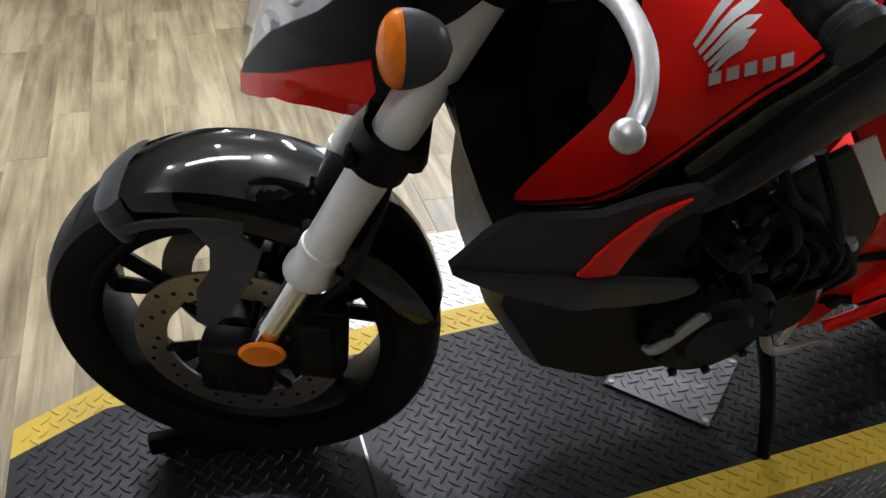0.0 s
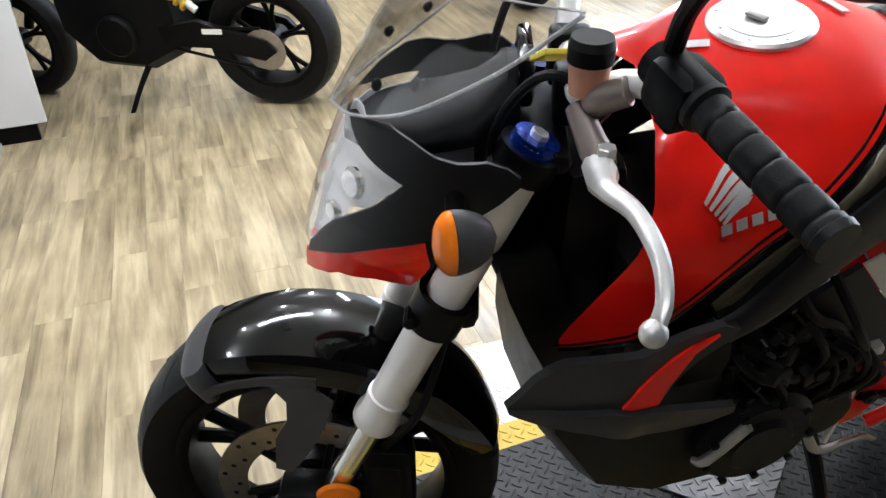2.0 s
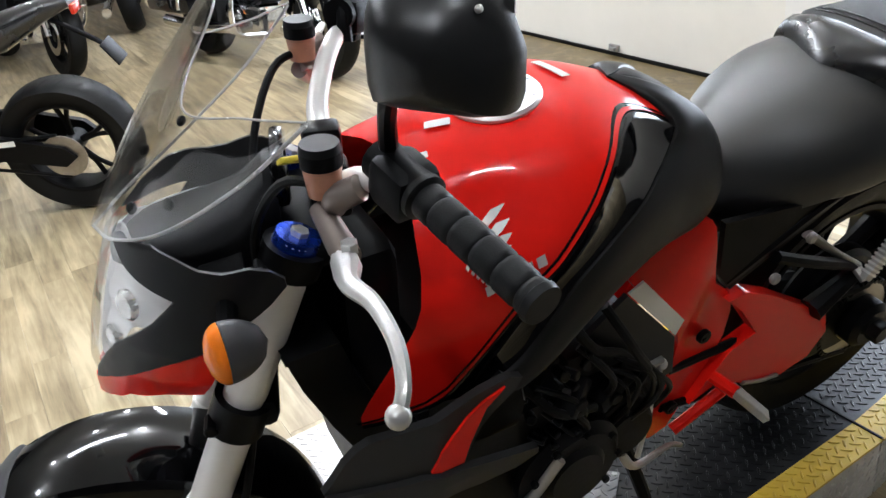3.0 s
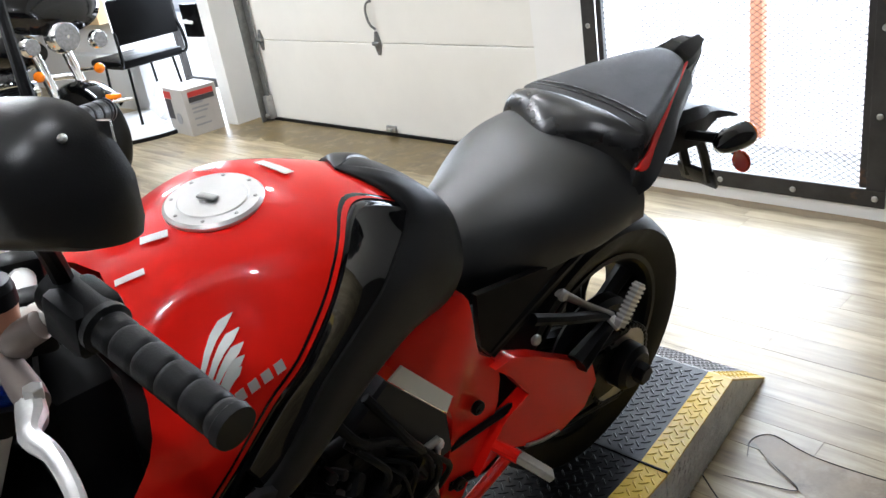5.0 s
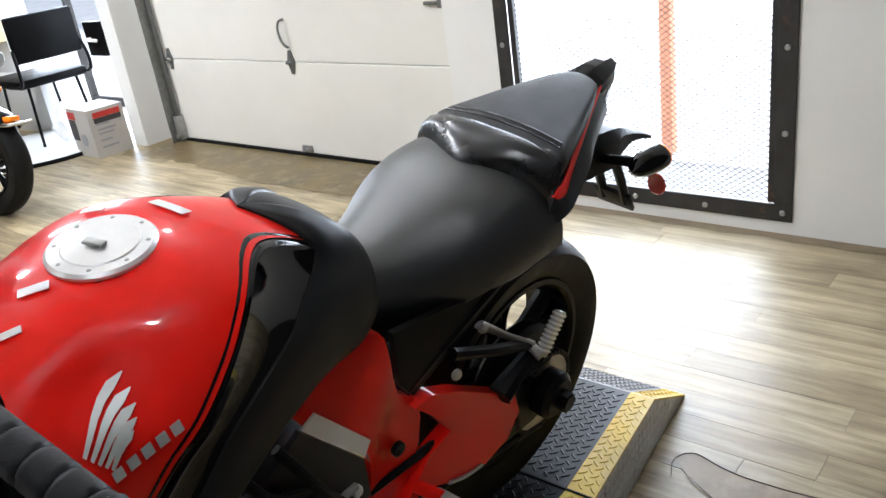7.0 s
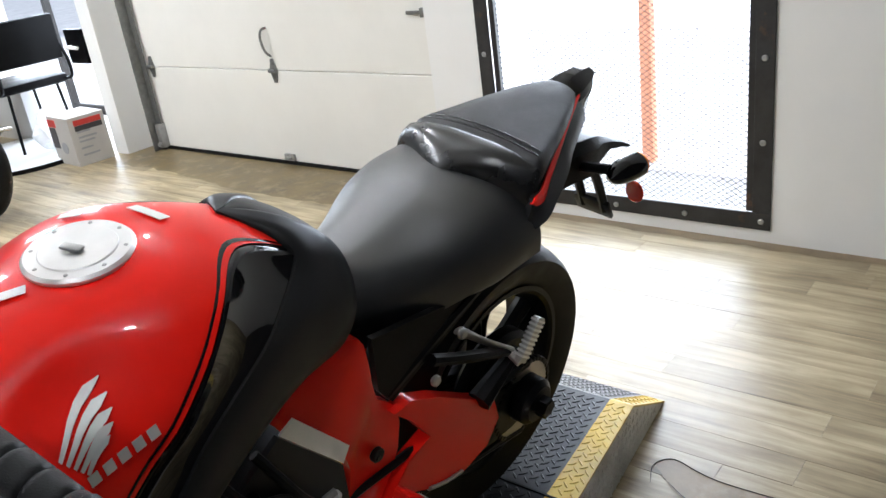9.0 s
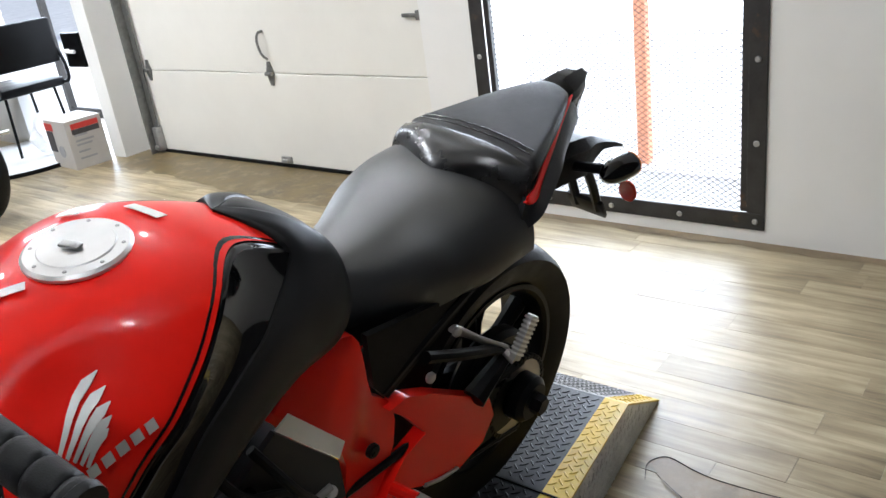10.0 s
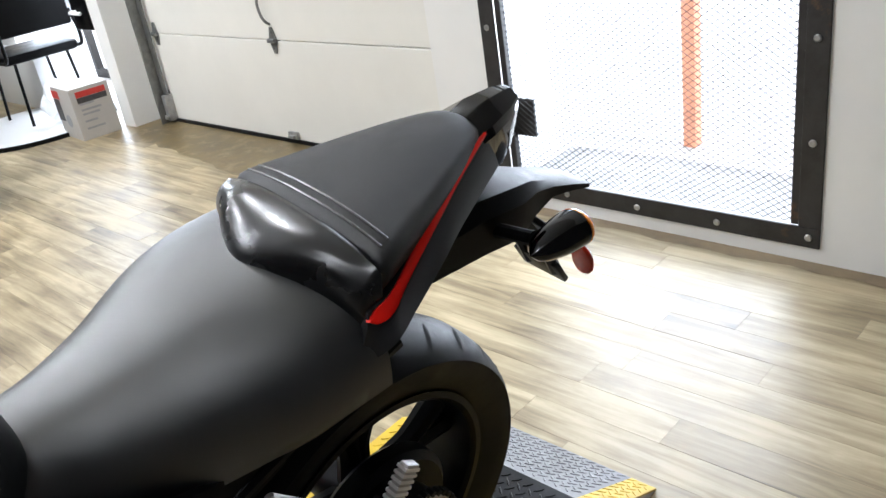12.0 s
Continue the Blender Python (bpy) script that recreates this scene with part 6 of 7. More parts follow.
    tagged(part("peg_ribs", rib, ALLOY, hg, smooth=False), kind="stuff")
    # rider's peg
    bm = bmesh.new()
    tube(bm, [(s * 0.145, 0.93, 0.305), (s * 0.15, 0.99, 0.34), (s * 0.155, 1.05, 0.375)], 0.0115, 10)
    tube(bm, [(s * 0.15, 1.0, 0.42), (s * 0.2, 1.012, 0.416)], 0.013, 10)
    pg = part("peg_bracket", bm, RED, bike)
    bm = bmesh.new()
    pa, pb = Vector((s * 0.19, 1.01, 0.42)), Vector((s * 0.238, 1.066, 0.356))
    turn = (pb - pa).to_track_quat("Z", "Y").to_matrix().to_4x4()
    box(bm, -0.013, 0.013, -0.008, 0.008, 0.0, (pb - pa).length, 0.003, Matrix.Translation(pa) @ turn)
    part("rider_peg", bm, DULLALLOY, pg, "knurled alloy footpeg", smooth=False)
bm = bmesh.new()
tube(bm, [(0.165, 0.84, 0.545), (0.17, 0.83, 0.44), (0.175, 0.817, 0.33)], 0.005, 8)
bmesh.ops.create_uvsphere(bm, u_segments=10, v_segments=8, radius=0.011, matrix=Matrix.Translation((0.165, 0.84, 0.55)))
part("shift_rod", bm, ALLOY, bike, "thin alloy gear shift rod")
bm = bmesh.new()
tube(bm, [(0.17, 0.78, 0.355), (0.178, 0.812, 0.31), (0.178, 0.888, 0.32), (0.178, 0.92, 0.303)], [0.009, 0.012, 0.009, 0.008], 10, None, 0.6)
part("shift_lever", bm, DULLALLOY, bike, "cast alloy gear lever")
bm = bmesh.new()
tube(bm, [(0.15, 0.79, 0.53), (0.162, 0.805, 0.555), (0.165, 0.84, 0.562)], [0.013, 0.009, 0.007], 8)
part("gear_linkage", bm, DULLALLOY, bike)
bm = bmesh.new()
tube(bm, [(0.1, 0.84, 0.3), (0.19, 0.86, 0.16), (0.275, 0.88, -0.045)], [0.016, 0.013, 0.011], 10)
st = part("side_stand", bm, BLACKMETAL, bike, "black extended side stand")
bm = bmesh.new()
box(bm, 0.25, 0.31, 0.86, 0.91, -0.06, -0.045, 0.004)
part("stand_foot", bm, BLACKMETAL, st)

RC = (-0.006, 1.43, 0.35)
wheel(RC, 0.33, 0.172, 0.235, 5, lambda n, b, m, parent=bike, **k: part(n, b, m, parent, **k), 0.16, 1.9)
bm = bmesh.new()
disc(bm, (0.13, RC[1], RC[2]), (1, 0, 0), 0.095, 0.008, 40, 0.001)
disc(bm, (0.135, RC[1], RC[2]), (1, 0, 0), 0.05, 0.02, 30, 0.004)
spk = part("rear_sprocket", bm, STEEL, bike)
bm = bmesh.new()
for k in range(40):
    a = 2 * math.pi * k / 40
    disc(bm, (0.13, RC[1] + 0.097 * math.cos(a), RC[2] + 0.097 * math.sin(a)), (1, 0, 0), 0.006, 0.014, 8)
part("chain", bm, DARKMETAL, spk, smooth=False)
bm = bmesh.new()
tube(bm, [(0.13, 1.44, 0.44), (0.13, 0.9, 0.47)], 0.009, 8)
tube(bm, [(0.13, 1.44, 0.25), (0.13, 0.9, 0.37)], 0.009, 8)
part("chain_run", bm, DARKMETAL, spk)
bm = bmesh.new()
disc(bm, (0.15, RC[1], RC[2] + 0.01), (1, 0, 0), 0.055, 0.06, 28, 0.012)
disc(bm, (0.19, RC[1], RC[2] + 0.01), (1, 0, 0), 0.024, 0.03, 6, 0.003)
part("rear_axle", bm, BLACKMETAL, bike)
bm = bmesh.new()
disc(bm, (0.055, RC[1], RC[2]), (1, 0, 0), 0.135, 0.05, 40, 0.012)
disc(bm, (0.1, RC[1], RC[2]), (1, 0, 0), 0.085, 0.05, 36, 0.01)
part("hub_carrier", bm, BLACKMETAL, bike, "black rear hub carrier")
bm = bmesh.new()
panel(bm, [(1.15, 0.4), (1.3, 0.44), (1.42, 0.41), (1.5, 0.37), (1.49, 0.31), (1.4, 0.29), (1.2, 0.3)], lambda y, z: 0.1, 0.035)
part("swing_arm_end", bm, BLACKMETAL, bike)
bm = bmesh.new()
rings = []
for y, r in ((1.25, 0.03), (1.36, 0.045), (1.55, 0.055), (1.64, 0.05), (1.66, 0.04)):
    rings.append([(-0.19 + r * 0.8 * math.cos(a), y, 0.4 + 0.12 * (y - 1.25) + r * math.sin(a)) for a in [2 * math.pi * j / 20 for j in range(20)]])
loft(bm, rings)
part("silencer", bm, DULLALLOY, bike, "stubby metal silencer")

# wheel chock under the front tyre
chock = thing("wheel_chock", pose(-0.89, 0.31, DZ + 0.003), "black metal wheel chock on the lift deck", "wheel chock")
bm = bmesh.new()
box(bm, -0.1, 0.12, -0.14, 0.12, 0.0, 0.012, 0.004)
part("base", bm, BLACKMETAL, chock)
for X in (-0.09, 0.1):
    bm = bmesh.new()
    box(bm, X - 0.012, X + 0.012, -0.2, 0.1, 0.02, 0.06, 0.006)
    part("jaw", bm, BLACKMETAL, chock)
for y in (-0.16, -0.05, 0.05):
    bm = bmesh.new()
    disc(bm, (0.1, y, 0.016), (0, 0, 1), 0.02, 0.014, 6, 0.003)
    part("knob", bm, DARKMETAL, chock)

# ---- other bikes and things round the room ----
def place_in(thing_ob):
    return lambda n, b, m, parent=None, **k: part(n, b, m, parent or thing_ob, **k)


def naked_bike(m):
    """A dark naked bike with a white and red tail, seen from its chain side."""
    t = thing("parked_motorcycle", m, "parked black naked motorcycle with white tail and yellow spring", "motorcycle")
    wheel((0, 0, 0.3), 0.3, 0.12, 0.215, 5, place_in(t), 0.1)
    wheel((0, 1.4, 0.315), 0.315, 0.18, 0.215, 5, place_in(t), 0.14)
    bm = bmesh.new()
    for s in (1, -1):
        tube(bm, [(s * 0.1, 0.0, 0.32), (s * 0.1, 0.32, 0.98)], 0.025, 12)
    part("fork", bm, DARKMETAL, t)
    bm = bmesh.new()
    rings = []
    for y, w, z0, z1 in ((0.38, 0.12, 0.35, 0.75), (0.55, 0.17, 0.22, 0.8), (0.8, 0.17, 0.2, 0.75), (0.98, 0.13, 0.28, 0.6)):
        rings.append([(w, y, z0 + 0.05), (w, y, z1), (-w, y, z1), (-w, y, z0 + 0.05), (-w * 0.6, y, z0), (w * 0.6, y, z0)])
    loft(bm, rings)
    part("engine", bm, DARKMETAL, t)
    bm = bmesh.new()
    disc(bm, (0.18, 0.7, 0.4), (1, 0, 0), 0.1, 0.05, 32, 0.012)
    part("engine_cover", bm, DARKMETAL, t)
    bm = bmesh.new()
    rings = []
    for y, w, z0, z1 in ((0.3, 0.1, 0.8, 0.95), (0.45, 0.15, 0.78, 1.03), (0.65, 0.15, 0.78, 1.02), (0.8, 0.1, 0.78, 0.9)):
        rings.append([(w * math.cos(a), y, (z0 + z1) / 2 + (z1 - z0) / 2 * math.sin(a)) for a in [2 * math.pi * j / 18 for j in range(18)]])
    loft(bm, rings)
    part("tank", bm, LABEL, t, "white fuel tank")
    bm = bmesh.new()
    rings = []
    for y, w, top, bot in ((0.78, 0.08, 0.85, 0.76), (0.95, 0.12, 0.84, 0.74), (1.1, 0.12, 0.88, 0.74), (1.3, 0.1, 0.93, 0.78), (1.5, 0.07, 0.97, 0.88), (1.62, 0.04, 0.97, 0.93)):
        rings.append([(w * math.copysign(abs(math.cos(a)) ** 0.7, math.cos(a)), y, (top + bot) / 2 + (top - bot) / 2 * math.copysign(abs(math.sin(a)) ** 0.7, math.sin(a))) for a in [2 * math.pi * j / 18 for j in range(18)]])
    loft(bm, rings)
    part("seat", bm, VINYL2, t, "black seat and tail")
    for s in (1, -1):
        bm = bmesh.new()
        panel(bm, [(0.72, 0.82), (0.86, 0.83), (1.0, 0.77), (1.06, 0.7), (1.02, 0.68), (0.86, 0.72), (0.74, 0.74)], lambda y, z, s=s: s * 0.13, 0.01, 1)
        sp = part("side_panel", bm, LABEL, t, "white side panel")
        bm = bmesh.new()
        panel(bm, [(0.92, 0.745), (0.97, 0.765), (1.03, 0.705), (1.0, 0.69)], lambda y, z, s=s: s * 0.141, 0.002, 1)
        part("red_mark", bm, CARTONRED, sp, "plain red shape")
        bm = bmesh.new()
        panel(bm, [(0.9, 0.43), (1.1, 0.46), (1.42, 0.36), (1.46, 0.31), (1.4, 0.27), (1.15, 0.33), (0.92, 0.34)], lambda y, z, s=s: s * 0.12, 0.03, 1)
        sw = part("swing_arm", bm, BLACKMETAL, t)
        bm = bmesh.new()
        box(bm, s * 0.152 - 0.001, s * 0.152 + 0.001, 1.12, 1.22, 0.4, 0.425)
        part("label", bm, LABEL, sw, smooth=False)
    bm = bmesh.new()
    a, b = Vector((0.1, 0.9, 0.66)), Vector((0.1, 1.06, 0.52))
    pts = []
    d = (b - a)
    q = d.to_track_quat("Z", "Y").to_matrix()
    for k in range(61):
        an = k / 60 * 6 * 2 * math.pi
        pts.append(a + d * (k / 60) + q @ Vector((0.034 * math.cos(an), 0.034 * math.sin(an), 0)))
    tube(bm, pts, 0.009, 6, 60)
    sp = part("spring", bm, YSPRING, t, "yellow shock absorber spring")
    bm = bmesh.new()
    tube(bm, [a - d * 0.2, b + d * 0.2], 0.018, 10)
    part("damper", bm, ALLOY, sp)
    bm = bmesh.new()
    disc(bm, (0.13, 1.4, 0.315), (1, 0, 0), 0.1, 0.008, 36, 0.001)
    part("sprocket", bm, STEEL, t)
    bm = bmesh.new()
    tube(bm, [(0.13, 1.4, 0.42), (0.13, 0.9, 0.42)], 0.008, 6)
    tube(bm, [(0.13, 1.4, 0.212), (0.13, 0.9, 0.33)], 0.008, 6)
    part("chain", bm, DARKMETAL, t)
    bm = bmesh.new()
    tube(bm, [(0.12, 0.8, 0.26), (0.2, 0.74, 0.14), (0.27, 0.66, -0.03)], [0.016, 0.013, 0.011], 8)
    st = part("side_stand", bm, BLACKMETAL, t)
    bm = bmesh.new()
    box(bm, 0.25, 0.32, 0.63, 0.69, -0.05, -0.034, 0.004)
    part("stand_foot", bm, BLACKMETAL, st)
    bm = bmesh.new()
    tube(bm, [(0.02, 1.5, 0.9), (0.02, 1.62, 0.82), (0.02, 1.7, 0.76)], 0.012, 8)
    box(bm, -0.06, 0.06, -0.004, 0.004, -0.06, 0.05, 0.004, pose(0.02, 1.73, 0.73, 30))
    tb = part("tail_bracket", bm, BLACKMETAL, t)
    bm = bmesh.new()
    box(bm, -0.04, 0.04, 1.62, 1.64, 0.9, 0.94, 0.006)
    part("tail_light", bm, REDLENS, tb)
    bm = bmesh.new()
    tube(bm, [(-0.33, 0.42, 1.05), (-0.1, 0.34, 1.02), (0.1, 0.34, 1.02), (0.33, 0.42, 1.05)], 0.013, 10)
    part("handlebar", bm, BLACKMETAL, t)
    return t


naked_bike(pose(-4.68, -0.62, 0) @ pose(0, 0, 0, 0, 8, -30.4) @ Matrix.Diagonal((1.06, 1.06, 1.06, 1)))


def touring_bike(m):
    """A black touring bike with fairing, three lamps, crash bar and panniers."""
    t = thing("touring_motorcycle", m, "parked black touring motorcycle with chrome lamps and panniers", "motorcycle", group="parked touring bikes")
    wheel((0, 0, 0.33), 0.33, 0.13, 0.215, 5, place_in(t), 0.14)
    wheel((0, 1.62, 0.32), 0.32, 0.17, 0.2, 5, place_in(t), 0.16)
    for X in (0.075, -0.075):
        bm = bmesh.new()
        lathe(bm, [(X - 0.003, 0.09), (X - 0.003, 0.145), (X + 0.003, 0.145), (X + 0.003, 0.09), (X - 0.003, 0.09)], "x", 40, Matrix.Translation((0, 0, 0.33)))
        part("brake_disc", bm, CHROME, t)
    bm = bmesh.new()
    rings = []
    for k in range(19):
        a = radians(15 + 125 * k / 18)
        w = 0.085
        prof = [(-w, 0.3), (-w, 0.345), (-w * 0.7, 0.365), (0, 0.372), (w * 0.7, 0.365), (w, 0.345), (w, 0.3), (w - 0.006, 0.3), (w - 0.006, 0.34), (0, 0.366), (-w + 0.006, 0.34), (-w + 0.006, 0.3)]
        rings.append([(x, r * math.cos(a), 0.33 + r * math.sin(a)) for x, r in prof])
    loft(bm, rings)
    fd = part("front_fender", bm, GLOSS, t, "glossy black front mudguard")
    bm = bmesh.new()
    box(bm, -0.035, 0.035, -0.325, -0.255, 0.585, 0.615, 0.008)
    part("fender_lamp", bm, ORANGE, fd)
    bm = bmesh.new()
    box(bm, -0.088, 0.088, -0.36, -0.26, 0.562, 0.582, 0.006)
    part("fender_trim", bm, CHROME, fd)
    for s in (1, -1):
        bm = bmesh.new()
        tube(bm, [(s * 0.11, 0.0, 0.33), (s * 0.11, 0.3, 0.95)], 0.032, 14)
        part("fork_leg", bm, CHROME, t, "chrome fork leg")
        bm = bmesh.new()
        bmesh.ops.create_uvsphere(bm, u_segments=18, v_segments=12, radius=0.062, matrix=Matrix.Translation((s * 0.24, 0.1, 0.93)) @ Matrix.Diagonal((1, 0.8, 1, 1)))
        lp = part("passing_lamp", bm, CHROME, t, "chrome passing lamp")
        bm = bmesh.new()
        disc(bm, (s * 0.24, 0.055, 0.93), (0, 1, 0), 0.052, 0.012, 24, 0.005)
        part("lamp_glass", bm, LAMPGLASS, lp)
        bm = bmesh.new()
        bmesh.ops.create_uvsphere(bm, u_segments=14, v_segments=10, radius=0.035, matrix=Matrix.Translation((s * 0.215, 0.1, 0.75)))
        part("indicator", bm, ORANGE, t, "amber indicator")
        bm = bmesh.new()
        tube(bm, [(s * 0.115, 0.2, 0.75), (s * 0.215, 0.11, 0.75)], 0.012, 8)
        part("indicator_stalk", bm, CHROME, t)
        bm = bmesh.new()
        tube(bm, [(s * 0.1, 0.62, 0.25), (s * 0.36, 0.56, 0.3), (s * 0.4, 0.52, 0.55), (s * 0.3, 0.5, 0.68), (s * 0.08, 0.48, 0.7)], 0.019, 10)
        part("crash_bar", bm, CHROME, t, "chrome crash bar")
        bm = bmesh.new()
        tube(bm, [(s * 0.16, 0.8, 0.3), (s * 0.2, 1.3, 0.26), (s * 0.2, 1.95, 0.27)], 0.045, 14)
        part("exhaust", bm, CHROME, t, "chrome exhaust")
        bm = bmesh.new()
        box(bm, s * 0.26 - 0.11, s * 0.26 + 0.11, 1.35, 1.95, 0.36, 0.72, 0.04)
        pn = part("pannier", bm, GLOSS, t, "glossy black pannier")
        bm = bmesh.new()
        box(bm, s * 0.26 - 0.112, s * 0.26 + 0.112, 1.33, 1.97, 0.7, 0.735, 0.015)
        part("pannier_lid", bm, GLOSS, pn)
        bm = bmesh.new()
        tube(bm, [(s * 0.39, 1.35, 0.4), (s * 0.4, 1.33, 0.66), (s * 0.39, 1.5, 0.7), (s * 0.39, 1.7, 0.7)], 0.012, 8)
        part("pannier_rail", bm, CHROME, pn, "chrome rail")
        bm = bmesh.new()
        box(bm, s * 0.372 - 0.003, s * 0.372 + 0.003, 1.85, 1.92, 0.6, 0.64, 0.002)
        part("reflector", bm, REDLENS, pn)
        bm = bmesh.new()
        tube(bm, [(s * 0.05, 0.42, 1.1), (s * 0.25, 0.45, 1.15), (s * 0.38, 0.62, 1.1)], 0.014, 10)
        part("handlebar", bm, CHROME, t)
    bm = bmesh.new()
    bmesh.ops.create_uvsphere(bm, u_segments=24, v_segments=16, radius=0.105, matrix=Matrix.Translation((0, 0.12, 0.97)) @ Matrix.Diagonal((1, 0.8, 1, 1)))
    hl = part("headlamp", bm, CHROME, t, "round chrome headlamp")
    bm = bmesh.new()
    disc(bm, (0, 0.045, 0.97), (0, 1, 0), 0.088, 0.016, 32, 0.007)
    part("headlamp_glass", bm, LAMPGLASS, hl, "ribbed clear headlamp glass")
    bm = bmesh.new()
    rings = []
    for y, w, z0, z1 in ((0.08, 0.16, 1.05, 1.15), (0.14, 0.33, 0.98, 1.28), (0.22, 0.4, 0.98, 1.36), (0.32, 0.38, 1.02, 1.36), (0.38, 0.3, 1.05, 1.3)):
        rings.append([(w * math.cos(a), y, (z0 + z1) / 2 + (z1 - z0) / 2 * math.sin(a)) for a in [2 * math.pi * j / 24 for j in range(24)]])
    loft(bm, rings)
    part("fairing", bm, GLOSS, t, "glossy black fairing")
    bm = bmesh.new()
    rings = []
    for y, w, z0, z1 in ((0.45, 0.1, 0.8, 0.95), (0.6, 0.16, 0.75, 1.02), (0.8, 0.15, 0.74, 0.98), (0.98, 0.1, 0.72, 0.85)):
        rings.append([(w * math.cos(a), y, (z0 + z1) / 2 + (z1 - z0) / 2 * math.sin(a)) for a in [2 * math.pi * j / 20 for j in range(20)]])
    loft(bm, rings)
    part("tank", bm, GLOSS, t)
    bm = bmesh.new()
    rings = []
    for y, w, z0, z1 in ((0.95, 0.12, 0.66, 0.78), (1.15, 0.18, 0.62, 0.75), (1.4, 0.17, 0.66, 0.85), (1.65, 0.14, 0.7, 0.88)):
        rings.append([(w * math.cos(a), y, (z0 + z1) / 2 + (z1 - z0) / 2 * math.sin(a)) for a in [2 * math.pi * j / 20 for j in range(20)]])
    loft(bm, rings)
    part("seat", bm, VINYL2, t)
    bm = bmesh.new()
    box(bm, -0.13, 0.13, 0.65, 1.15, 0.2, 0.45, 0.05)
    part("crankcase", bm, CHROME, t, "polished crankcase")
    for y, a in ((0.72, -22), (0.95, 22)):
        bm = bmesh.new()
        box(bm, -0.06, 0.06, -0.055, 0.055, 0.0, 0.23, 0.012, pose(0, y, 0.44, a))
        cyl = part("cylinder", bm, DARKMETAL, t)
        for k in range(8):
            bm = bmesh.new()
            box(bm, -0.085, 0.085, -0.075, 0.075, 0.03 * k, 0.03 * k + 0.014, 0.004, pose(0, y, 0.44, a), 1)
            part("cooling_fin", bm, DARKMETAL, cyl, smooth=False)
    bm = bmesh.new()
    disc(bm, (0.16, 0.84, 0.6), (1, 0, 0), 0.085, 0.07, 28, 0.02)
    part("air_cleaner", bm, CHROME, t)
    bm = bmesh.new()
    box(bm, -0.25, 0.25, 1.6, 2.0, 0.8, 1.1, 0.06)
    part("top_box", bm, GLOSS, t, "glossy black top box")
    return t


tb = touring_bike(pose(-4.97, 2.42, 0) @ pose(0, 0, 0, 0, 7, 102))
copy_thing(tb, pose(-6.9, 1.0, 0) @ pose(0, 0, 0, 0, 7, 102))
copy_thing(tb, pose(-9.9, 2.2, 0) @ pose(0, 0, 0, 0, 5, -102))

# chair by the bright doorway
chair = thing("office_chair", pose(-6.43, 3.58, 0.036, 0, 0, 270), "black padded chair on thin metal legs", "chair")
bm = bmesh.new()
box(bm, -0.29, 0.29, -0.3, 0.25, 0.46, 0.535, 0.03)
part("seat", bm, PLASTIC, chair)
bm = bmesh.new()
box(bm, -0.27, 0.27, 0.26, 0.31, 0.655, 1.0, 0.02)
part("backrest", bm, PLASTIC, chair)
for s in (1, -1):
    bm = bmesh.new()
    tube(bm, [(s * 0.27, 0.29, 0.76), (s * 0.285, 0.325, 0.62), (s * 0.285, 0.3, 0.5), (s * 0.285, 0.1, 0.48)], 0.014, 8)
    part("back_bracket", bm, BLACKMETAL, chair)
    for y in (-0.22, 0.2):
        bm = bmesh.new()
        tube(bm, [(s * 0.2, y, 0.47), (s * 0.23, y * 1.1, 0.0)], 0.012, 8)
        part("leg", bm, BLACKMETAL, chair)
bm = bmesh.new()
box(bm, -7.5, -5.42, 3.935, 4.9, -0.11, 0.0)
struct("doorway_slab", bm, CONCRETE, "pale concrete slab in the glazed doorway", "floor")

# printed carton beside the pillar
carton = thing("carton", pose(-5.6, 3.52, 0, 0, 0, -4), "closed white printed carton on the floor", "box")
bm = bmesh.new()
box(bm, -0.17, 0.17, -0.14, 0.14, 0.0, 0.36, 0.004)
part("body", bm, CARTON, carton, smooth=False)
DARKPRINT = mat("dark_print", (0.05, 0.048, 0.05), 0.5, 0, 0, 0.3, 30)
for nm, mt, field in (("red_print", CARTONRED, (0.171, 0.173, -0.1, 0.11, 0.295, 0.335)), ("red_print", CARTONRED, (-0.165, -0.04, -0.143, -0.141, 0.28, 0.335)),
                      ("dark_print", DARKPRINT, (0.171, 0.173, -0.1, 0.11, 0.255, 0.293)), ("dark_print", DARKPRINT, (-0.165, -0.06, -0.143, -0.141, 0.12, 0.275))):
    bm = bmesh.new()
    box(bm, *field)
    part(nm, bm, mt, carton, "red printed field" if mt is CARTONRED else "dark printed field", smooth=False)
for k, (w, z) in enumerate(((0.1, 0.24), (0.14, 0.2), (0.12, 0.17), (0.09, 0.12), (0.13, 0.07))):
    bm = bmesh.new()
    box(bm, 0.171, 0.173, -0.09, -0.09 + w, z, z + 0.014)
    part("print_bar", bm, GREYPRINT, carton, smooth=False)
bm = bmesh.new()
lathe(bm, [(-0.142, 0.001), (-0.1445, 0.001), (-0.1445, 0.045), (-0.142, 0.045)], "y", 24, Matrix.Translation((0.02, 0, 0.13)))
part("print_disc", bm, GREYPRINT, carton, smooth=False)
bm = bmesh.new()
bmesh.ops.create_icosphere(bm, subdivisions=3, radius=0.14, matrix=Matrix.Translation((-6.06, 3.52, 0.19)) @ Matrix.Diagonal((0.7, 0.8, 1.1, 1)))
for v in bm.verts:
    v.co += Vector((noise.noise(v.co * 9), noise.noise(v.co * 9 + Vector((5, 0, 0))), noise.noise(v.co * 9 + Vector((0, 7, 0))))) * 0.06
    v.co.z = max(0.002, v.co.z)
tagged(part("plastic_bag", bm, BAG, smooth=False), "crumpled clear plastic bag on the floor beside the carton", "bag")
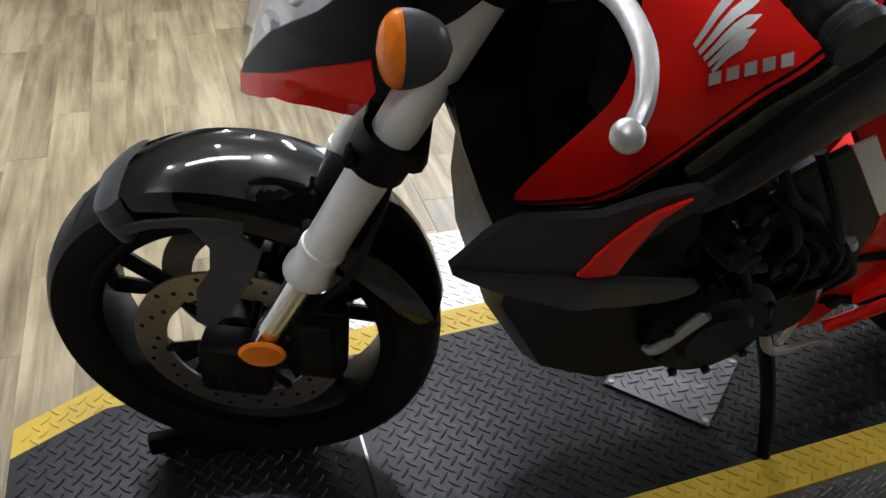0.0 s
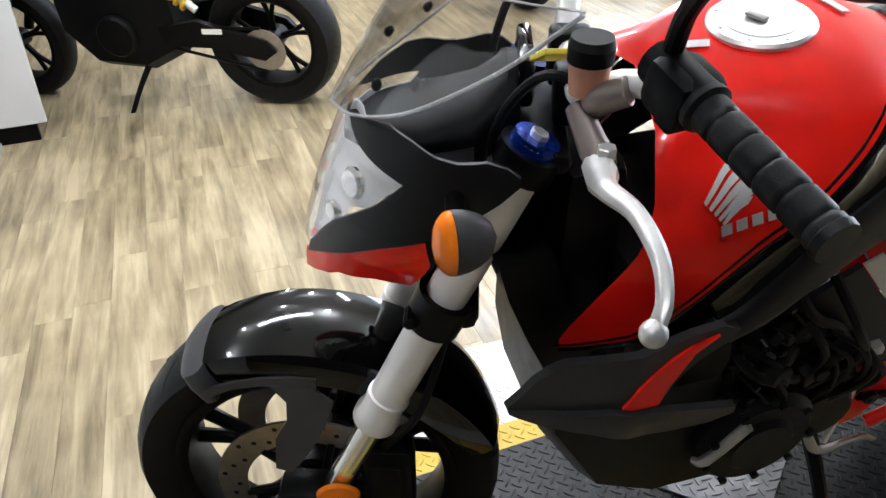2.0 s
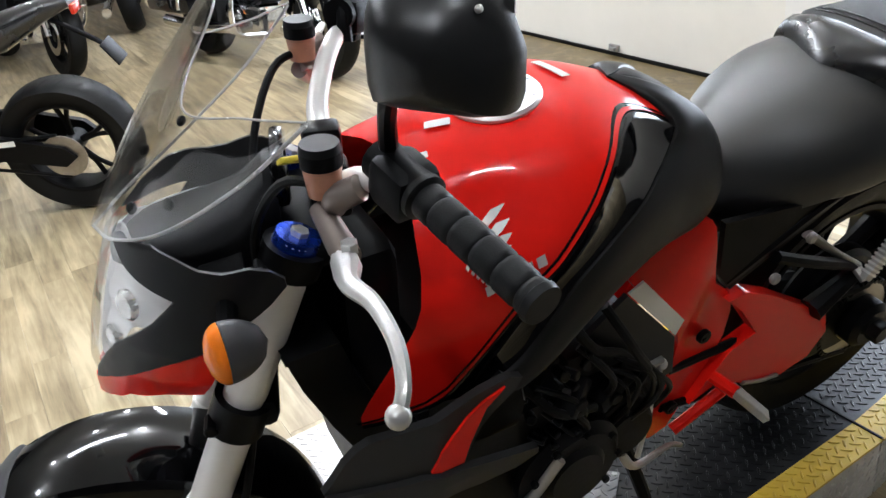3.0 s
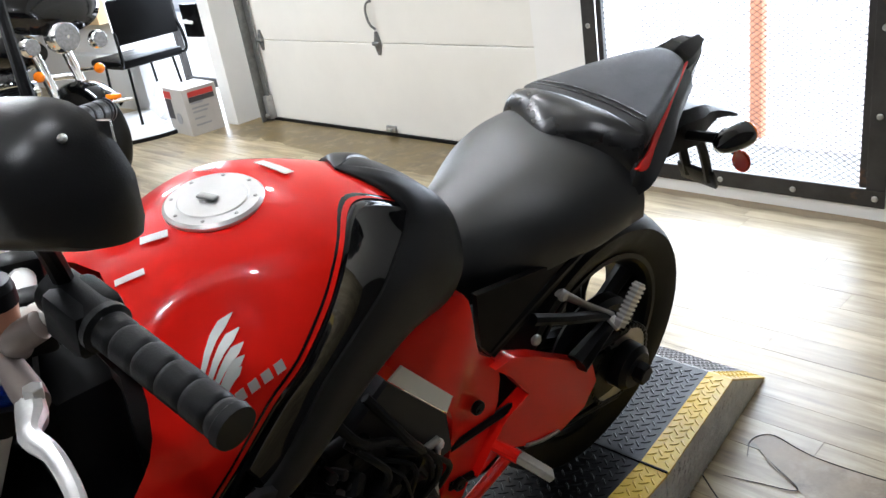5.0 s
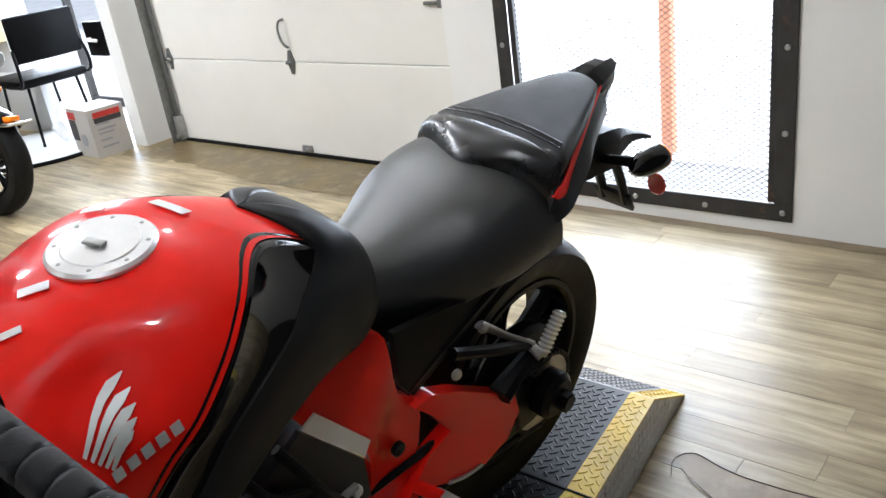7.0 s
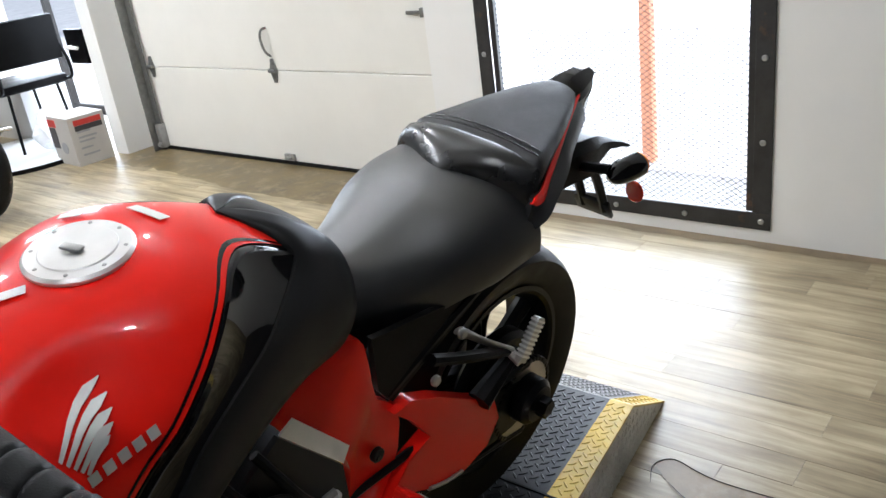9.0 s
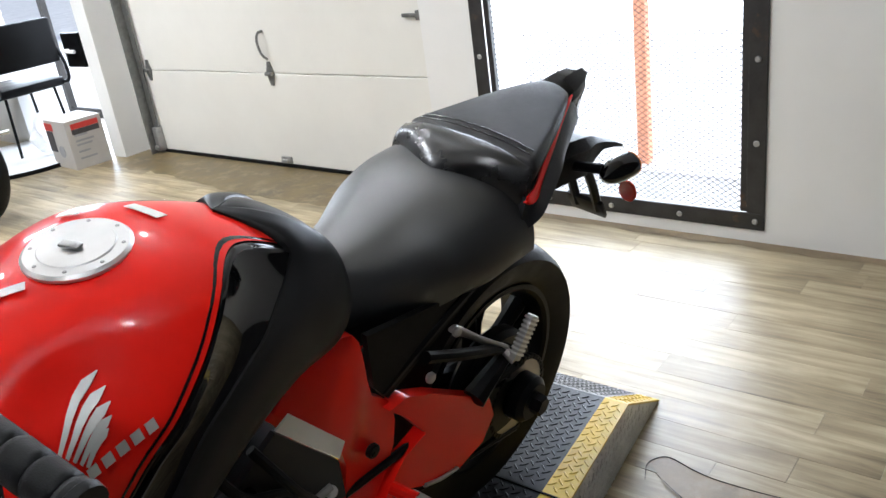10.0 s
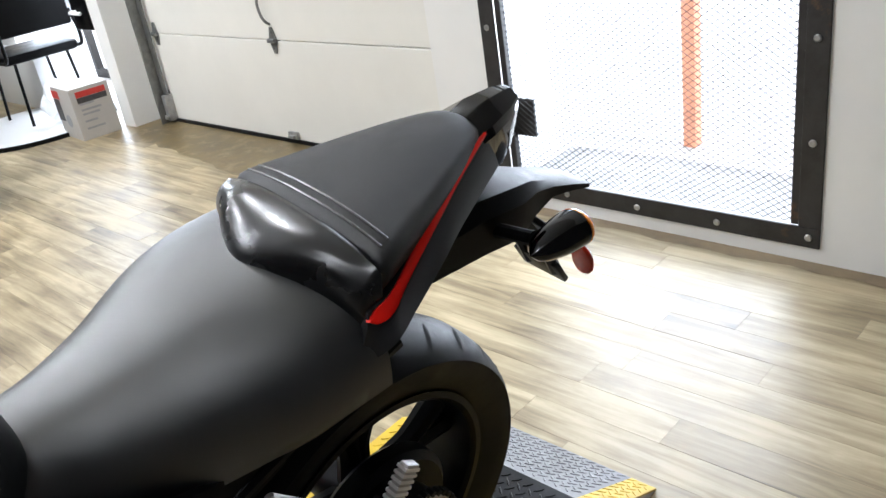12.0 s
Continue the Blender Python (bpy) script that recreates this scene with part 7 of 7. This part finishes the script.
# Chair mat under the office chair.
mat_base = thing("floor_mat", pose(-6.3, 3.4, 0), "white round-edged chair mat with a black rim", "base")
bm = bmesh.new()
lathe(bm, [(0, 0.001), (0.03, 0.001), (0.035, 0.56), (0.025, 0.575), (0, 0.575)], "z", 48)
part("disc", bm, CABINET, mat_base)
bm = bmesh.new()
lathe(bm, [(0, 0.577), (0.03, 0.577), (0.03, 0.59), (0, 0.59), (0, 0.577)], "z", 48)
part("rim", bm, RUBBER, mat_base, "black rubber rim")

# bright glazed doorway frame west of the pillar
glazed = thing("glazed_doorway", pose(0, 0, 0), "bright glazed doorway with dark metal frame", "door", kind="structure")
for a, b in ((-5.53, -5.47), (-7.5, -7.44)):
    bm = bmesh.new()
    box(bm, a, b, WALL_Y + 0.75, WALL_Y + 0.81, 0, 2.3, 0.004)
    part("mullion", bm, IRON, glazed, smooth=False)
bm = bmesh.new()
box(bm, -5.585, -5.51, WALL_Y + 0.02, WALL_Y + 0.07, 0, 2.9, 0.004)
part("jamb", bm, IRON, glazed, "dark metal door jamb", smooth=False)
bm = bmesh.new()
box(bm, -7.44, -5.53, WALL_Y + 0.75, WALL_Y + 0.79, 0.0, 0.08, 0.004)
part("sill_rail", bm, IRON, glazed, smooth=False)
bm = bmesh.new()
box(bm, -5.83, -5.585, WALL_Y - 0.005, WALL_Y + 0.05, 0.67, 0.925, 0.01)
lock = tagged(part("lock_box", bm, BLACKMETAL), "black metal lock box on the door frame", "lock box")
bm = bmesh.new()
tube(bm, [(-5.76, WALL_Y - 0.005, 0.8), (-5.76, WALL_Y - 0.05, 0.8), (-5.7, WALL_Y - 0.055, 0.8), (-5.6, WALL_Y - 0.05, 0.795)], 0.014, 10, None, 0.7)
part("lever_handle", bm, SILVER, lock, "silver lever handle")
bm = bmesh.new()
box(bm, -8.4, -7.45, WALL_Y + 0.03, WALL_Y + 0.13, 0.75, 2.2, 0.005)
tagged(part("notice_board", bm, mat("pale_wood", (0.62, 0.45, 0.24), 0.5, 0, 0, 0.12, 6)), "pale wooden board against the wall", "board")
bm = bmesh.new()
box(bm, -8.2, -6.7, WALL_Y - 0.06, WALL_Y + 0.06, 0.0, 0.48, 0.005)
tagged(part("low_cabinet", bm, CABINET), "white low cabinet against the wall", "cabinet")

# worn brown strip of floor in front of the garage door, and the torn vinyl by the ramp
bm = bmesh.new()
edge_rng = random.Random(9)
xs = [-5.38 + 0.1 * k for k in range(29)]
lo = [bm.verts.new((x, 3.47 + 0.06 * math.sin(x * 2.3) + edge_rng.uniform(-0.02, 0.02), 0.0025)) for x in xs]
hi = [bm.verts.new((x, 3.915, 0.0025)) for x in xs]
for k in range(len(xs) - 1):
    bm.faces.new((lo[k], lo[k + 1], hi[k + 1], hi[k]))
struct("worn_strip", bm, mat("worn_brown_floor", (0.15, 0.11, 0.05), 0.34, 0, 0, 0.45, 5, 0.2, 60, wear=((0.24, 0.185, 0.1), 7, 0.5)), "worn brown strip of floor at the garage door", "floor")
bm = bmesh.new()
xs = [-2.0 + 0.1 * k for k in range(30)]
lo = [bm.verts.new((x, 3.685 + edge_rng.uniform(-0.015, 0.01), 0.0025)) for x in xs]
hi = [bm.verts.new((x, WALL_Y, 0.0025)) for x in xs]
for k in range(len(xs) - 1):
    bm.faces.new((lo[k], lo[k + 1], hi[k + 1], hi[k]))
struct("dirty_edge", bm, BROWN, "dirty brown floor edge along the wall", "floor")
bm = bmesh.new()
outline = smooth_path([(-0.44, 2.205, 0.0022), (-0.405, 2.247, 0.0022), (-0.32, 2.225, 0.0022), (-0.244, 2.216, 0.0022), (-0.1, 2.223, 0.0022), (0.05, 2.25, 0.0022), (0.3, 2.24, 0.0022), (0.33, 2.02, 0.0022), (0.05, 1.9, 0.0022), (-0.15, 1.98, 0.0022), (-0.25, 2.07, 0.0022), (-0.36, 2.13, 0.0022)], 60)
vs = [bm.verts.new(p) for p in outline]
bm.faces.new(vs)
struct("worn_patch", bm, mat("worn_patch_floor", (0.25, 0.185, 0.11), 0.42, 0, 0, 0.3, 7, 0.2, 50, wear=((0.33, 0.26, 0.17), 6, 0.52)), "worn brown patch where the vinyl is torn off", "floor")
bm = bmesh.new()
tube(bm, [(-0.42, 2.13, 0.001), (-0.442, 2.2, 0.002), (-0.405, 2.247, 0.002), (-0.32, 2.226, 0.002), (-0.244, 2.216, 0.002), (-0.1, 2.223, 0.002), (0.05, 2.25, 0.002), (0.3, 2.245, 0.001)], [0.0008, 0.0024, 0.0034, 0.003, 0.0026, 0.0022, 0.001], 6, 50, 0.5)
tube(bm, [(-0.411, 2.172, 0.001), (-0.346, 2.13, 0.002), (-0.263, 2.074, 0.0025), (-0.354, 2.047, 0.002), (-0.437, 2.028, 0.001)], [0.0006, 0.0014, 0.0022, 0.0016, 0.0006], 6, 40, 0.5)
tube(bm, [(-0.523, 2.037, 0.001), (-0.478, 1.998, 0.002), (-0.424, 1.955, 0.0015), (-0.35, 1.9, 0.001)], [0.0008, 0.0022, 0.0018, 0.0006], 6, 30, 0.5)
struct("vinyl_tear", bm, mat("dark_crack", (0.03, 0.025, 0.02), 0.8), "torn buckled seam in the vinyl floor", "crack")
# holders and housings for the unseen ceiling lamps, the added fill ones included
for bx, by, watts in BULBS_AND_FILL:
    lampob = thing("ceiling_bulb", pose(bx, by, 3.0), "unseen bare warm bulb on a ceiling holder, some added as fill", "lamp", group="ceiling bulbs")
    bm = bmesh.new()
    disc(bm, (0, 0, -0.02), (0, 0, 1), 0.05, 0.04, 20, 0.006)
    part("holder", bm, LABEL, lampob)
for tx, ty in ((-2.6, 0.1), (-5.2, 2.2)):
    fx = thing("tube_fixture", pose(tx, ty, 3.0), "white fluorescent ceiling fixture", "lamp", group="ceiling tubes")
    bm = bmesh.new()
    box(bm, -0.68, 0.68, -0.08, 0.08, -0.08, 0.0, 0.01)
    part("housing", bm, CABINET, fx)

# ---- floor planks ----
PW, PL = 0.118, 0.92
plank_rng = random.Random(4)
shared = {}
near, rest = [], []
for j in range(int((3.93 + 4.2) / PW) + 1):
    y0 = -4.2 + j * PW
    y1 = min(y0 + PW, 3.925)
    x = -15 + plank_rng.random() * PL
    while x < 1.0:
        x1 = min(x + PL, 1.0)
        if y1 - y0 > 0.03:
            cell = (x, x1, y0, y1)
            is_near = -4.2 < (x + x1) / 2 < 1.6 and -1.2 < (y0 + y1) / 2 and x1 - x > PL - 0.01 and y1 - y0 > PW - 0.01
            (near if is_near else rest).append(cell)
        x = x1
near.sort(key=lambda c: (c[0] + 1.2) ** 2 + (c[2] - 1.5) ** 2)
rest += near[290:]
near = near[:290]


def plank_verts(x0, x1, y0, y1, g=0.00015, b=0.0004):
    lo = [(x0 + g, y0 + g, -0.004), (x1 - g, y0 + g, -0.004), (x1 - g, y1 - g, -0.004), (x0 + g, y1 - g, -0.004)]
    mi = [(x, y, -0.001) for x, y, z in lo]
    hi = [(x0 + g + b, y0 + g + b, 0.0), (x1 - g - b, y0 + g + b, 0.0), (x1 - g - b, y1 - g - b, 0.0), (x0 + g + b, y1 - g - b, 0.0)]
    return lo + mi + hi


PF = [(8, 9, 10, 11)] + [(i + 4, (i + 1) % 4 + 4, (i + 1) % 4 + 8, i + 8) for i in range(4)] + [(i, (i + 1) % 4, (i + 1) % 4 + 4, i + 4) for i in range(4)]
pm = bpy.data.meshes.new("plank")
pm.from_pydata(plank_verts(-PL / 2, PL / 2, -PW / 2, PW / 2), [], PF)
pm.materials.append(PLANK)
for x0, x1, y0, y1 in near:
    ob = new("plank", pm)
    ob.parent = floor
    ob.location = ((x0 + x1) / 2, (y0 + y1) / 2, plank_rng.uniform(-0.0004, 0.0004))
vv, ff = [], []
for c in rest:
    k = len(vv)
    vv += plank_verts(*c)
    ff += [tuple(i + k for i in f) for f in PF]
rm = bpy.data.meshes.new("plank_field")
rm.from_pydata(vv, [], ff)
rm.materials.append(PLANK)
rob = new("plank_field", rm)
rob.parent = floor
rob["kind"] = "stuff"
